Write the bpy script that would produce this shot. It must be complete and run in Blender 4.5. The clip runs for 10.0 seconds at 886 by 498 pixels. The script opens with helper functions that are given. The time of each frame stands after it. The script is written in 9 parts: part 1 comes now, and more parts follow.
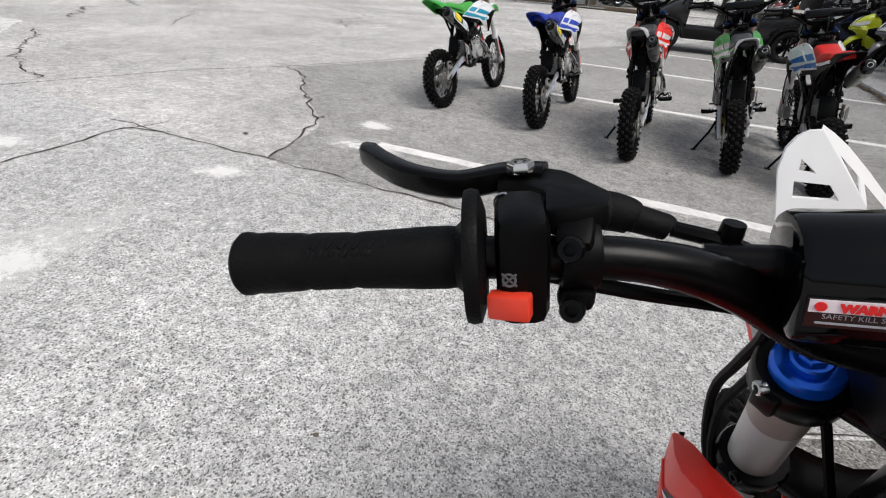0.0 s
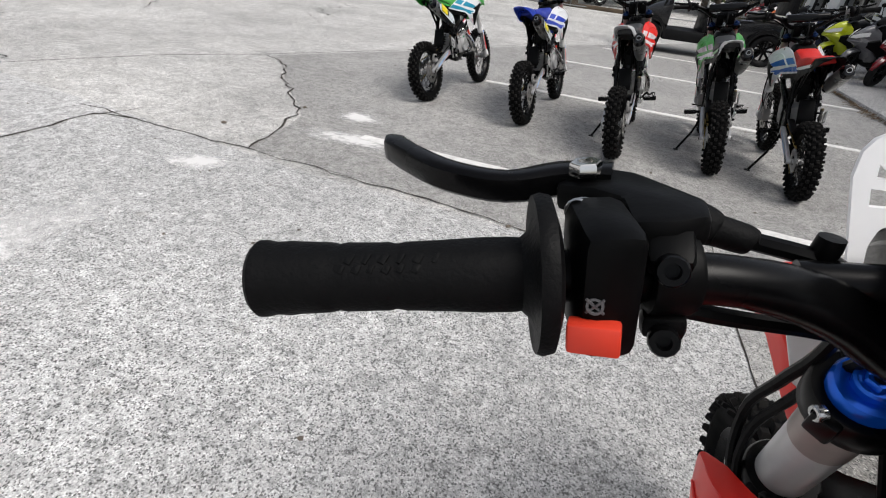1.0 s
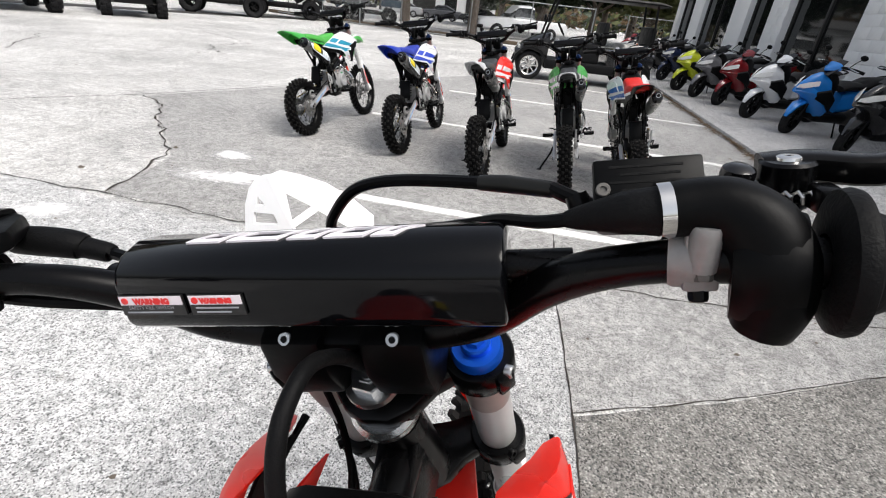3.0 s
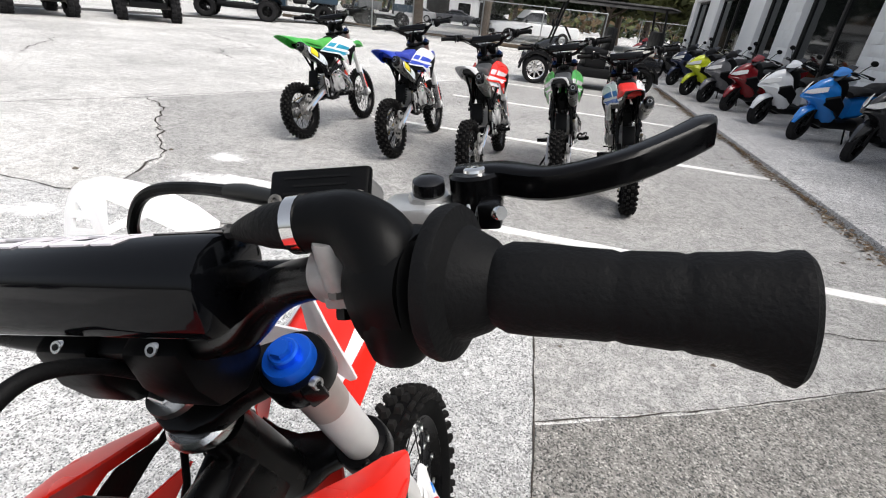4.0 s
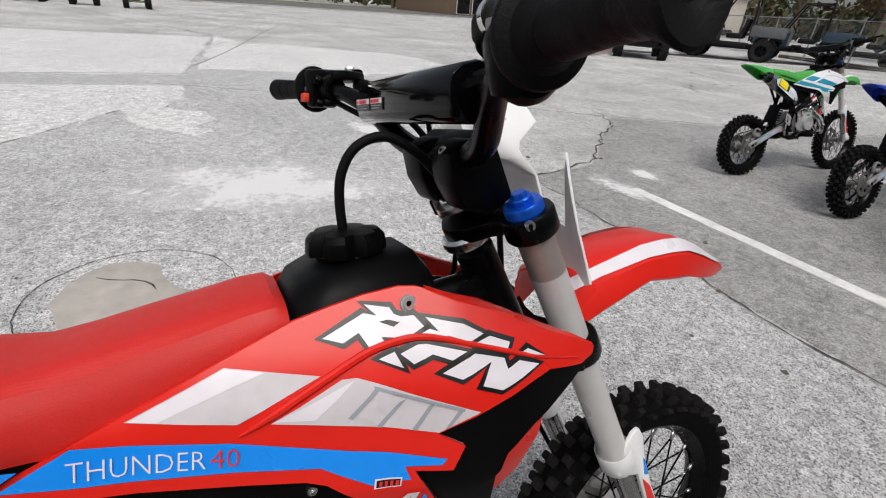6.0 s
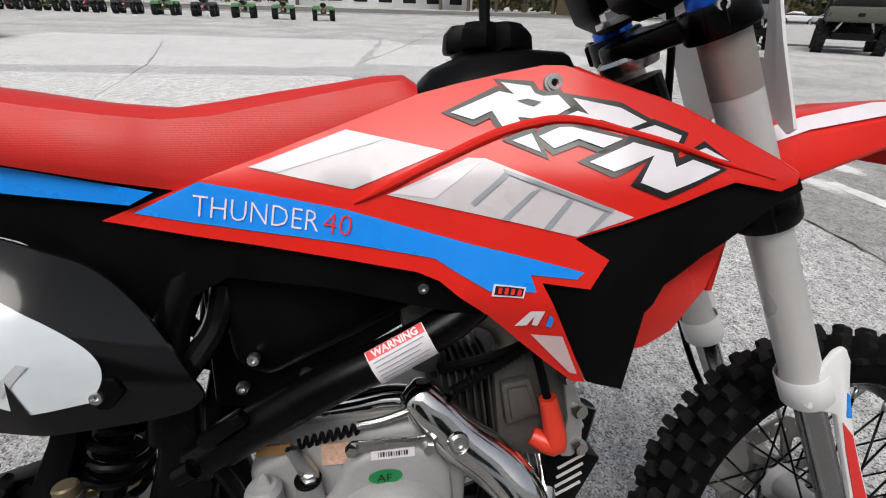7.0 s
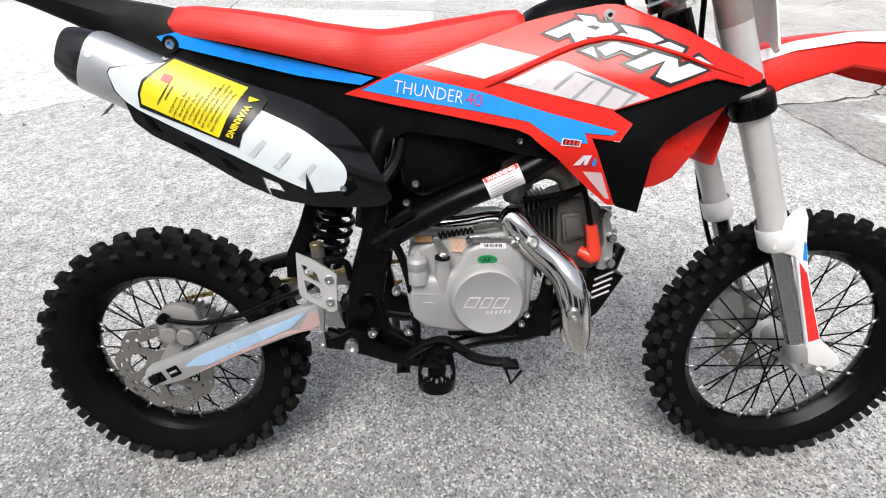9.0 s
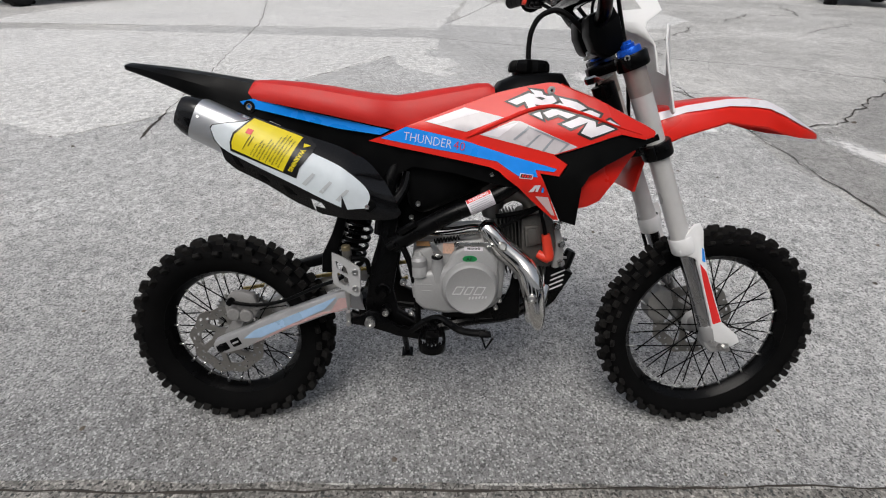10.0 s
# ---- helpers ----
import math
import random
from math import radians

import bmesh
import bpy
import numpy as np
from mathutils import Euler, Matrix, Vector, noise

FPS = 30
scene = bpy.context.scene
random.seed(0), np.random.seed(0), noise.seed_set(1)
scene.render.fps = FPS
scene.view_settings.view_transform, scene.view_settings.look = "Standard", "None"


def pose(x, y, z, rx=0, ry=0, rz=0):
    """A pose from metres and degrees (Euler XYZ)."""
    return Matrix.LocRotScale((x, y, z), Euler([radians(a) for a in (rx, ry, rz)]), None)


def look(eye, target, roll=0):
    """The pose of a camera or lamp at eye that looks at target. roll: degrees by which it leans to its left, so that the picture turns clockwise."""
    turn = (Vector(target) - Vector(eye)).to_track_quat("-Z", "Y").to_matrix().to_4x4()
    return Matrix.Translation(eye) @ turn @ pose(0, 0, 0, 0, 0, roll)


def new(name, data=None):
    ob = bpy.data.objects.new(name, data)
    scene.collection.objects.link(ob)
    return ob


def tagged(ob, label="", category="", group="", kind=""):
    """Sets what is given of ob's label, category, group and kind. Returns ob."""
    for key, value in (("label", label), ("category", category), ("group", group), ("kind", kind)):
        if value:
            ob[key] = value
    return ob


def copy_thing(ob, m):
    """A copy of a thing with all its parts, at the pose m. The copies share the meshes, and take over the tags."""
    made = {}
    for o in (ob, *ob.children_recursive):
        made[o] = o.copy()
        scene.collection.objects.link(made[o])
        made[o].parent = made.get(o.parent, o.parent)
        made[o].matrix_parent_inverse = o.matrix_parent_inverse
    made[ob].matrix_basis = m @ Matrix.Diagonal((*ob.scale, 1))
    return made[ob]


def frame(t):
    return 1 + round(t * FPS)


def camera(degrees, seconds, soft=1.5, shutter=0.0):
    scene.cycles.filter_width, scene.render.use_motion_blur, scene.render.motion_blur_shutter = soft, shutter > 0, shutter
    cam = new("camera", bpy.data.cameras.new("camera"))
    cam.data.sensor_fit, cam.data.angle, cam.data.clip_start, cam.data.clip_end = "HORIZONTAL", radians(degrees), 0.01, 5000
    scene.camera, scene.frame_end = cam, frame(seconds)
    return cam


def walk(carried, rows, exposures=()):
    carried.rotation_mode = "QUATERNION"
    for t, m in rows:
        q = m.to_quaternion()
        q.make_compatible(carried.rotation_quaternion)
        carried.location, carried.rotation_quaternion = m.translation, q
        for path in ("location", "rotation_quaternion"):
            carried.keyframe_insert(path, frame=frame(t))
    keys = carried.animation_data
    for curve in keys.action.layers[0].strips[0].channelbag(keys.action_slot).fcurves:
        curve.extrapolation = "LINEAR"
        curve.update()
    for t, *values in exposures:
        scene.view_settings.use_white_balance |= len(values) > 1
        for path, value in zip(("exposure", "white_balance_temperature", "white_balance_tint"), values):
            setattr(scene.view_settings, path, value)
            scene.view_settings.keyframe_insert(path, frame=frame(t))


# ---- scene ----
cam = camera(85.9, 10.0, soft=1.1)
PATH = [
    (0, (-0.445, 0.563, 1.141), (-1.07, 2.169, 0.126), 4.6),
    (0.5, (-0.4935, 0.5785, 1.127), (-1.0515, 2.2155, 0.121), 6.5),
    (1, (-0.492, 0.586, 1.125), (-1.03, 2.216, 0.098), 6.9),
    (1.5, (-0.407, 0.589, 1.156), (-0.937, 2.225, 0.136), 6.4),
    (2, (-0.299, 0.573, 1.174), (-0.756, 2.255, 0.193), 6.3),
    (2.5, (-0.199, 0.565, 1.198), (-0.558, 2.291, 0.254), 6.4),
    (3, (-0.112, 0.567, 1.218), (-0.393, 2.331, 0.318), 6.6),
    (3.2, (-0.079, 0.576, 1.225), (-0.324, 2.352, 0.338), 6.8),
    (4.3, (0.097, 0.619, 1.242), (-0.374, 2.342, 0.343), 6.2),
    (4.5, (0.123, 0.618, 1.246), (-0.496, 2.285, 0.332), 6.1),
    (5, (0.202, 0.599, 1.236), (-0.817, 2.058, 0.324), 6.0),
    (5.2, (0.23, 0.598, 1.228), (-0.956, 1.942, 0.342), 6.2),
    (5.5, (0.247, 0.59, 1.211), (-1.133, 1.735, 0.325), 6.1),
    (5.7, (0.261, 0.591, 1.193), (-1.204, 1.61, 0.292), 5.6),
    (6.8, (0.303, 0.604, 0.98), (-1.435, 0.996, 0.072), 2.7),
    (7, (0.311, 0.598, 0.938), (-1.441, 0.899, 0.022), 2.0),
    (7.5, (0.35, 0.553, 0.864), (-1.391, 0.703, -0.109), 1.2),
    (8, (0.396, 0.536, 0.835), (-1.303, 0.594, -0.218), 0.9),
    (8.5, (0.473, 0.527, 0.867), (-1.189, 0.555, -0.246), 1.3),
    (8.7, (0.532, 0.529, 0.913), (-1.12, 0.544, -0.215), 1.0),
    (9, (0.637, 0.517, 0.979), (-1.02, 0.549, -0.141), 1.1),
    (9.5, (0.788, 0.506, 1.093), (-0.888, 0.543, 0.002), 1.3),
    (10, (0.899, 0.536, 1.119), (-0.794, 0.547, 0.054), 1.2),
]
EXPOSURES = [(0.0, -0.1), (1.5, -0.1), (2.5, 0.2), (3.0, 0.38), (4.5, 0.45), (5.0, 0.02), (5.5, -0.33), (7.0, -0.26), (7.5, 0.25), (8.5, 0.5), (9.5, 0.0), (10.0, -0.42)]
walk(cam, [(t, look(eye, target, roll)) for t, eye, target, roll in PATH], EXPOSURES)

# ---- world and light: hazy daylight, veiled sun high over the showroom ----
SUN_ELEV, SUN_AZ = 60.0, -22.0  # azimuth counted from +X towards +Y
world = bpy.data.worlds.new("sky")
scene.world = world
world.use_nodes = True
wn, wl = world.node_tree.nodes, world.node_tree.links
sky = wn.new("ShaderNodeTexSky")
sky.sky_type = "NISHITA"
sky.sun_disc = False
sky.sun_elevation = radians(SUN_ELEV)
sky.sun_rotation = radians(90 - SUN_AZ)
sky.dust_density = 4.0
haze = wn.new("ShaderNodeHueSaturation")
haze.inputs["Saturation"].default_value = 0.42
wl.new(sky.outputs[0], haze.inputs["Color"])
wl.new(haze.outputs[0], wn["Background"].inputs["Color"])
wn["Background"].inputs["Strength"].default_value = 0.15

sun_data = bpy.data.lights.new("sun", "SUN")
sun_data.energy = 2.1
sun_data.angle = radians(35)
sun_data.color = (1.0, 0.965, 0.92)
sun = new("sun", sun_data)
sd = Vector((math.cos(radians(SUN_ELEV)) * math.cos(radians(SUN_AZ)), math.cos(radians(SUN_ELEV)) * math.sin(radians(SUN_AZ)), math.sin(radians(SUN_ELEV))))
sun.matrix_world = look(sd * 60, (0, 0, 0))

# ---- materials ----
MATS = {}


def mat(name, col, rough=0.5, metal=0.0, var=0.12, scale=60.0, bump=0.0, coat=0.0, dust=0.0, rvar=0.1, stretch=None, spec=0.5):
    """A procedural surface: colour that varies at two scales, uneven gloss, fine relief and a little dust."""
    if name in MATS:
        return MATS[name]
    m = bpy.data.materials.new(name)
    m.use_nodes = True
    n, l = m.node_tree.nodes, m.node_tree.links
    b = n["Principled BSDF"]
    tc = n.new("ShaderNodeTexCoord")
    vec = tc.outputs["Object"]
    if stretch:
        mp = n.new("ShaderNodeMapping")
        mp.inputs["Scale"].default_value = stretch
        l.new(vec, mp.inputs["Vector"])
        vec = mp.outputs[0]
    big, fine = n.new("ShaderNodeTexNoise"), n.new("ShaderNodeTexNoise")
    big.inputs["Scale"].default_value, big.inputs["Detail"].default_value = scale * 0.12, 5
    fine.inputs["Scale"].default_value, fine.inputs["Detail"].default_value = scale, 3
    l.new(vec, big.inputs["Vector"])
    l.new(vec, fine.inputs["Vector"])
    add = n.new("ShaderNodeMath")
    add.operation = "ADD"
    l.new(big.outputs[0], add.inputs[0])
    l.new(fine.outputs[0], add.inputs[1])
    ramp = n.new("ShaderNodeMapRange")
    ramp.inputs[1].default_value, ramp.inputs[2].default_value = 0.6, 1.4
    ramp.inputs[3].default_value, ramp.inputs[4].default_value = 1 - var, 1 + var
    l.new(add.outputs[0], ramp.inputs[0])
    mul = n.new("ShaderNodeVectorMath")
    mul.operation = "SCALE"
    mul.inputs[0].default_value = col
    l.new(ramp.outputs[0], mul.inputs["Scale"])
    out = mul.outputs[0]
    if dust:
        dn = n.new("ShaderNodeTexNoise")
        dn.inputs["Scale"].default_value, dn.inputs["Detail"].default_value = 14, 8
        l.new(tc.outputs["Object"], dn.inputs["Vector"])
        dr = n.new("ShaderNodeMapRange")
        dr.inputs[1].default_value, dr.inputs[2].default_value, dr.inputs[4].default_value = 0.45, 0.8, dust
        l.new(dn.outputs[0], dr.inputs[0])
        mx = n.new("ShaderNodeMix")
        mx.data_type = "RGBA"
        l.new(dr.outputs[0], mx.inputs[0])
        l.new(out, mx.inputs[6])
        mx.inputs[7].default_value = (0.28, 0.26, 0.23, 1)
        out = mx.outputs[2]
    l.new(out, b.inputs["Base Color"])
    rr = n.new("ShaderNodeMapRange")
    rr.inputs[1].default_value, rr.inputs[2].default_value = 0.3, 0.7
    rr.inputs[3].default_value, rr.inputs[4].default_value = max(0.02, rough - rvar), min(1, rough + rvar)
    l.new(big.outputs[0], rr.inputs[0])
    l.new(rr.outputs[0], b.inputs["Roughness"])
    b.inputs["Metallic"].default_value = metal
    b.inputs["Coat Weight"].default_value = coat
    b.inputs["Coat Roughness"].default_value = 0.08
    b.inputs["Specular IOR Level"].default_value = spec
    if bump:
        bp = n.new("ShaderNodeBump")
        bp.inputs["Strength"].default_value = bump
        bp.inputs["Distance"].default_value = 0.001
        l.new(fine.outputs[0], bp.inputs["Height"])
        l.new(bp.outputs[0], b.inputs["Normal"])
    MATS[name] = m
    return m


def ground_mat(name, paste, stone_a, stone_b, show, cell=110.0, stain=0.25, worn=0.5, edge_shade=0.0):
    """Concrete with exposed aggregate. show: how much of the stones shows; stain: depth of the broad stains."""
    m = bpy.data.materials.new(name)
    m.use_nodes = True
    n, l = m.node_tree.nodes, m.node_tree.links
    b = n["Principled BSDF"]
    pos = n.new("ShaderNodeTexCoord").outputs["Object"]

    def noise_node(s, detail=4, rough=0.55):
        t = n.new("ShaderNodeTexNoise")
        t.inputs["Scale"].default_value, t.inputs["Detail"].default_value, t.inputs["Roughness"].default_value = s, detail, rough
        l.new(pos, t.inputs["Vector"])
        return t.outputs[0]

    def span(v, a, z, lo, hi):
        r = n.new("ShaderNodeMapRange")
        for i, q in enumerate((a, z, lo, hi)):
            r.inputs[i + 1].default_value = q
        l.new(v, r.inputs[0])
        return r.outputs[0]

    def mixc(f, a, z):
        x = n.new("ShaderNodeMix")
        x.data_type = "RGBA"
        for v, s in ((f, x.inputs[0]), (a, x.inputs[6]), (z, x.inputs[7])):
            if isinstance(v, (tuple, float, int)):
                s.default_value = v if isinstance(v, (float, int)) else (*v, 1)
            else:
                l.new(v, s)
        return x.outputs[2]

    def mul(a, z):
        x = n.new("ShaderNodeMath")
        x.operation = "MULTIPLY"
        for v, s in ((a, x.inputs[0]), (z, x.inputs[1])):
            if isinstance(v, float):
                s.default_value = v
            else:
                l.new(v, s)
        return x.outputs[0]

    # warp the cells so that the stones are uneven
    wob = n.new("ShaderNodeTexNoise")
    wob.inputs["Scale"].default_value = cell * 0.6
    l.new(pos, wob.inputs["Vector"])
    wadd = n.new("ShaderNodeVectorMath")
    wadd.operation = "MULTIPLY_ADD"
    wadd.inputs[1].default_value = (0.012, 0.012, 0.0)
    l.new(wob.outputs[1], wadd.inputs[0])
    l.new(pos, wadd.inputs[2])
    vor = n.new("ShaderNodeTexVoronoi")
    vor.inputs["Scale"].default_value = cell
    l.new(wadd.outputs[0], vor.inputs["Vector"])
    sep = n.new("ShaderNodeSeparateColor")
    l.new(vor.outputs["Color"], sep.inputs[0])
    stone = mixc(span(sep.outputs[0], 0.2, 0.3, 0.0, 1.0), stone_a, stone_b)
    present = span(sep.outputs[1], 1 - show, 1 - show + 0.1, 0.0, 1.0)
    edge = span(vor.outputs["Distance"], 0.35, 0.6, 1.0, 0.0)
    patchy = span(noise_node(1.3, 5, 0.6), 0.35, 0.65, 1.0 - worn, 1.0)
    base = mixc(span(noise_node(38, 6, 0.7), 0.3, 0.7, 0.0, 1.0), tuple(c * 0.72 for c in paste), tuple(min(1, c * 1.22) for c in paste))
    col = mixc(mul(mul(present, edge), patchy), base, stone)
    shade = span(noise_node(0.55, 8, 0.62), 0.3, 0.7, 1 - stain, 1 + stain * 0.6)
    grit = mul(span(noise_node(cell * 1.5, 4, 0.75), 0.4, 0.6, 0.74, 1.2), span(noise_node(13.0, 9, 0.78), 0.46, 0.6, 1.07, 0.72))
    shade2 = span(noise_node(4.5, 6, 0.6), 0.3, 0.7, 1 - stain * 0.45, 1 + stain * 0.35)
    sc = n.new("ShaderNodeVectorMath")
    sc.operation = "SCALE"
    l.new(col, sc.inputs[0])
    l.new(mul(mul(shade, shade2), grit), sc.inputs["Scale"])
    spots = span(noise_node(9.0, 3, 0.5), 0.66, 0.74, 0.0, 0.35)
    fin = mixc(spots, sc.outputs[0], (0.17, 0.14, 0.11))
    if edge_shade:
        # soft shade painted into the colour, deepening towards the joint along the slab's edge
        xyz = n.new("ShaderNodeSeparateXYZ")
        l.new(pos, xyz.inputs[0])
        wav = n.new("ShaderNodeMath")
        wav.operation = "MULTIPLY_ADD"
        l.new(noise_node(1.7, 6, 0.6), wav.inputs[0])
        wav.inputs[1].default_value = 1.1
        l.new(xyz.outputs[0], wav.inputs[2])
        along = span(xyz.outputs[1], 0.9, 2.3, 1.0, 0.25)
        fin = mixc(mul(span(wav.outputs[0], -0.75, 0.75, 0.0, edge_shade), along), fin, tuple(c * 0.3 for c in paste))
    # single chips of sand and stone, crisp; larger pocks and pale grains gathered in drifts
    def chips(scale, warp):
        w = n.new("ShaderNodeVectorMath")
        w.operation = "MULTIPLY_ADD"
        w.inputs[1].default_value = (warp, warp, 0.0)
        l.new(wob.outputs[1], w.inputs[0])
        l.new(pos, w.inputs[2])
        v = n.new("ShaderNodeTexVoronoi")
        v.inputs["Scale"].default_value = scale
        l.new(w.outputs[0], v.inputs["Vector"])
        s = n.new("ShaderNodeSeparateColor")
        l.new(v.outputs["Color"], s.inputs[0])
        return s, v

    def scaled(colour, k):
        x = n.new("ShaderNodeVectorMath")
        x.operation = "SCALE"
        l.new(colour, x.inputs[0])
        l.new(k, x.inputs["Scale"])
        return x.outputs[0]

    drift = span(noise_node(1.9, 5, 0.65), 0.36, 0.62, 0.25, 1.0)
    fine, _ = chips(cell * 1.7, 0.004)
    mid, mv = chips(52.0, 0.02)
    big, bv = chips(23.0, 0.04)
    fin = scaled(fin, span(fine.outputs[0], 0.0, 1.0, 0.72, 1.26))
    fin = scaled(fin, span(mid.outputs[0], 0.0, 1.0, 0.86, 1.13))
    fin = mixc(span(fine.outputs[1], 0.84, 0.87, 0.0, 0.85), fin, tuple(c * 0.12 for c in paste))
    fin = mixc(span(fine.outputs[2], 0.86, 0.9, 0.0, 0.5), fin, tuple(min(0.85, c * 1.2) for c in paste))
    dot = span(mv.outputs["Distance"], 0.25, 0.42, 1.0, 0.0)
    fin = mixc(mul(mul(span(mid.outputs[1], 0.82, 0.86, 0.0, 0.62), dot), drift), fin, tuple(c * 0.2 for c in paste))
    fin = mixc(mul(mul(span(mid.outputs[2], 0.85, 0.9, 0.0, 0.32), dot), drift), fin, tuple(min(0.85, c * 1.25) for c in paste))
    blot = span(bv.outputs["Distance"], 0.2, 0.5, 1.0, 0.0)
    fin = mixc(mul(mul(span(big.outputs[1], 0.8, 0.9, 0.0, 0.42), blot), drift), fin, tuple(c * 0.3 for c in paste))
    l.new(fin, b.inputs["Base Color"])
    l.new(span(noise_node(3, 5), 0.3, 0.7, 0.6, 0.8), b.inputs["Roughness"])
    b.inputs["Specular IOR Level"].default_value = 0.35
    hsum = n.new("ShaderNodeMath")
    hsum.operation = "ADD"
    l.new(mul(mul(present, edge), 0.5), hsum.inputs[0])
    l.new(noise_node(140, 4, 0.7), hsum.inputs[1])
    bp = n.new("ShaderNodeBump")
    bp.inputs["Strength"].default_value, bp.inputs["Distance"].default_value = 0.8, 0.003
    l.new(hsum.outputs[0], bp.inputs["Height"])
    l.new(bp.outputs[0], b.inputs["Normal"])
    return m


TREAD = mat("tread_rubber", (0.0065, 0.0061, 0.0059), 0.82, var=0.5, scale=70, bump=0.8, dust=0.03, spec=0.18)
RUBBER = mat("tyre_rubber", (0.0028, 0.0028, 0.003), 0.8, var=0.25, scale=90, bump=0.5, dust=0.008, spec=0.06)
SIDEWALL = mat("grip_rubber", (0.0032, 0.0033, 0.0036), 0.6, var=0.2, scale=420, bump=0.5, spec=0.12)
BLACK_PL = mat("black_plastic", (0.002, 0.0021, 0.0023), 0.42, var=0.15, scale=200, bump=0.15, dust=0.004, spec=0.09)
BLACK_GL = mat("gloss_black", (0.004, 0.004, 0.0045), 0.13, var=0.1, rvar=0.05, coat=0.1, spec=0.4)
BLACK_PT = mat("frame_black_paint", (0.0018, 0.0018, 0.002), 0.28, var=0.15, spec=0.15, scale=120)
PAD_VINYL = mat("pad_vinyl", (0.002, 0.0022, 0.0028), 0.07, var=0.1, scale=30, rvar=0.03, spec=0.2)
RED_PL = mat("red_plastic", (0.72, 0.018, 0.010), 0.3, var=0.07, scale=25, coat=0.08, rvar=0.06, spec=0.35)
SEAT_RED = mat("red_seat_vinyl", (0.6, 0.017, 0.012), 0.5, var=0.06, scale=420, bump=0.25, rvar=0.05)
sr, sk_ = SEAT_RED.node_tree.nodes, SEAT_RED.node_tree.links
rib = sr.new("ShaderNodeTexWave")
rib.bands_direction = "Z"
rib.inputs["Scale"].default_value, rib.inputs["Distortion"].default_value, rib.inputs["Detail"].default_value = 170.0, 1.5, 2.0
rbm = sr.new("ShaderNodeBump")
rbm.inputs["Strength"].default_value, rbm.inputs["Distance"].default_value = 0.16, 0.0005
rtc = sr.new("ShaderNodeTexCoord")
sk_.new(rtc.outputs["Object"], rib.inputs["Vector"])
sk_.new(rib.outputs[1], rbm.inputs["Height"])
sk_.new(sr["Bump"].outputs[0], rbm.inputs["Normal"])
sk_.new(rbm.outputs[0], sr["Principled BSDF"].inputs["Normal"])
WHITE_DEC = mat("white_decal", (0.78, 0.74, 0.78), 0.32, var=0.05, coat=0.2)
PALE_DEC = mat("pale_silver_decal", (0.62, 0.58, 0.6), 0.28, var=0.08, coat=0.2)
GREY_DEC = mat("grey_decal", (0.33, 0.35, 0.38), 0.3, var=0.08)
BLUE_DEC = mat("blue_decal", (0.008, 0.27, 0.9), 0.3, var=0.05, coat=0.2)
BLACK_DEC = mat("black_decal", (0.006, 0.006, 0.006), 0.35, var=0.1)
RED_DEC = mat("red_decal", (0.75, 0.025, 0.025), 0.35, var=0.08)
YELLOW_DEC = mat("yellow_decal", (0.84, 0.68, 0.02), 0.35, var=0.06)
GREEN_DEC = mat("green_decal", (0.01, 0.2, 0.06), 0.35, var=0.1)
ORANGE_DEC = mat("orange_decal", (0.62, 0.4, 0.3), 0.4, var=0.35, scale=260)
BLUE_AN = mat("blue_anodised", (0.005, 0.11, 0.65), 0.25, metal=0.55, var=0.08)
CHROME = mat("chrome", (0.72, 0.71, 0.69), 0.1, metal=1.0, var=0.06, rvar=0.05)
STEEL = mat("zinc_steel", (0.58, 0.58, 0.57), 0.28, metal=1.0, var=0.12)
DISC = mat("brushed_disc_steel", (0.3, 0.29, 0.275), 0.38, metal=0.85, var=0.12, scale=150)
SATIN = mat("satin_silver_paint", (0.5, 0.5, 0.51), 0.38, metal=0.6, var=0.06, scale=150)
FLANK = mat("dark_trim_plastic", (0.02, 0.02, 0.022), 0.5, var=0.2, bump=0.2, spec=0.4)
CAST = mat("cast_aluminium", (0.37, 0.37, 0.37), 0.55, metal=0.3, var=0.06, scale=260, bump=0.35, dust=0.05, spec=0.4)
DULL_CAST = mat("dull_cast_alloy", (0.26, 0.255, 0.25), 0.5, metal=0.35, var=0.12, scale=200, bump=0.4)
BRIGHT_CAST = mat("bright_cast_aluminium", (0.55, 0.55, 0.54), 0.4, metal=0.75, var=0.08, scale=260, bump=0.3)
DARK_CAST = mat("dark_cast_metal", (0.1, 0.095, 0.088), 0.55, metal=0.35, var=0.2, scale=160, bump=0.4)
ALU = mat("brushed_aluminium", (0.62, 0.63, 0.65), 0.3, metal=0.95, var=0.1, scale=120, stretch=(1, 0.15, 1))
FORK_SIL = mat("silver_fork_paint", (0.68, 0.675, 0.665), 0.36, metal=0.3, var=0.05, coat=0.2)
FORK_CHR = mat("stanchion_chrome", (0.42, 0.42, 0.43), 0.22, metal=1.0, var=0.05)
FORK_TAN = mat("bare_fork_tube", (0.42, 0.37, 0.34), 0.42, metal=0.55, var=0.08)
WHITE_PL = mat("white_plastic", (0.8, 0.8, 0.8), 0.38, var=0.04, coat=0.1)
KILL_RED = mat("kill_button_red", (0.68, 0.045, 0.02), 0.4, var=0.06)
BRASS = mat("brass", (0.55, 0.42, 0.16), 0.3, metal=1.0)
CORK = mat("gasket_brown", (0.3, 0.16, 0.06), 0.7)
PLATE_W = mat("translucent_white_plastic", (0.92, 0.92, 0.92), 0.4, var=0.03)
pn, pl = PLATE_W.node_tree.nodes, PLATE_W.node_tree.links
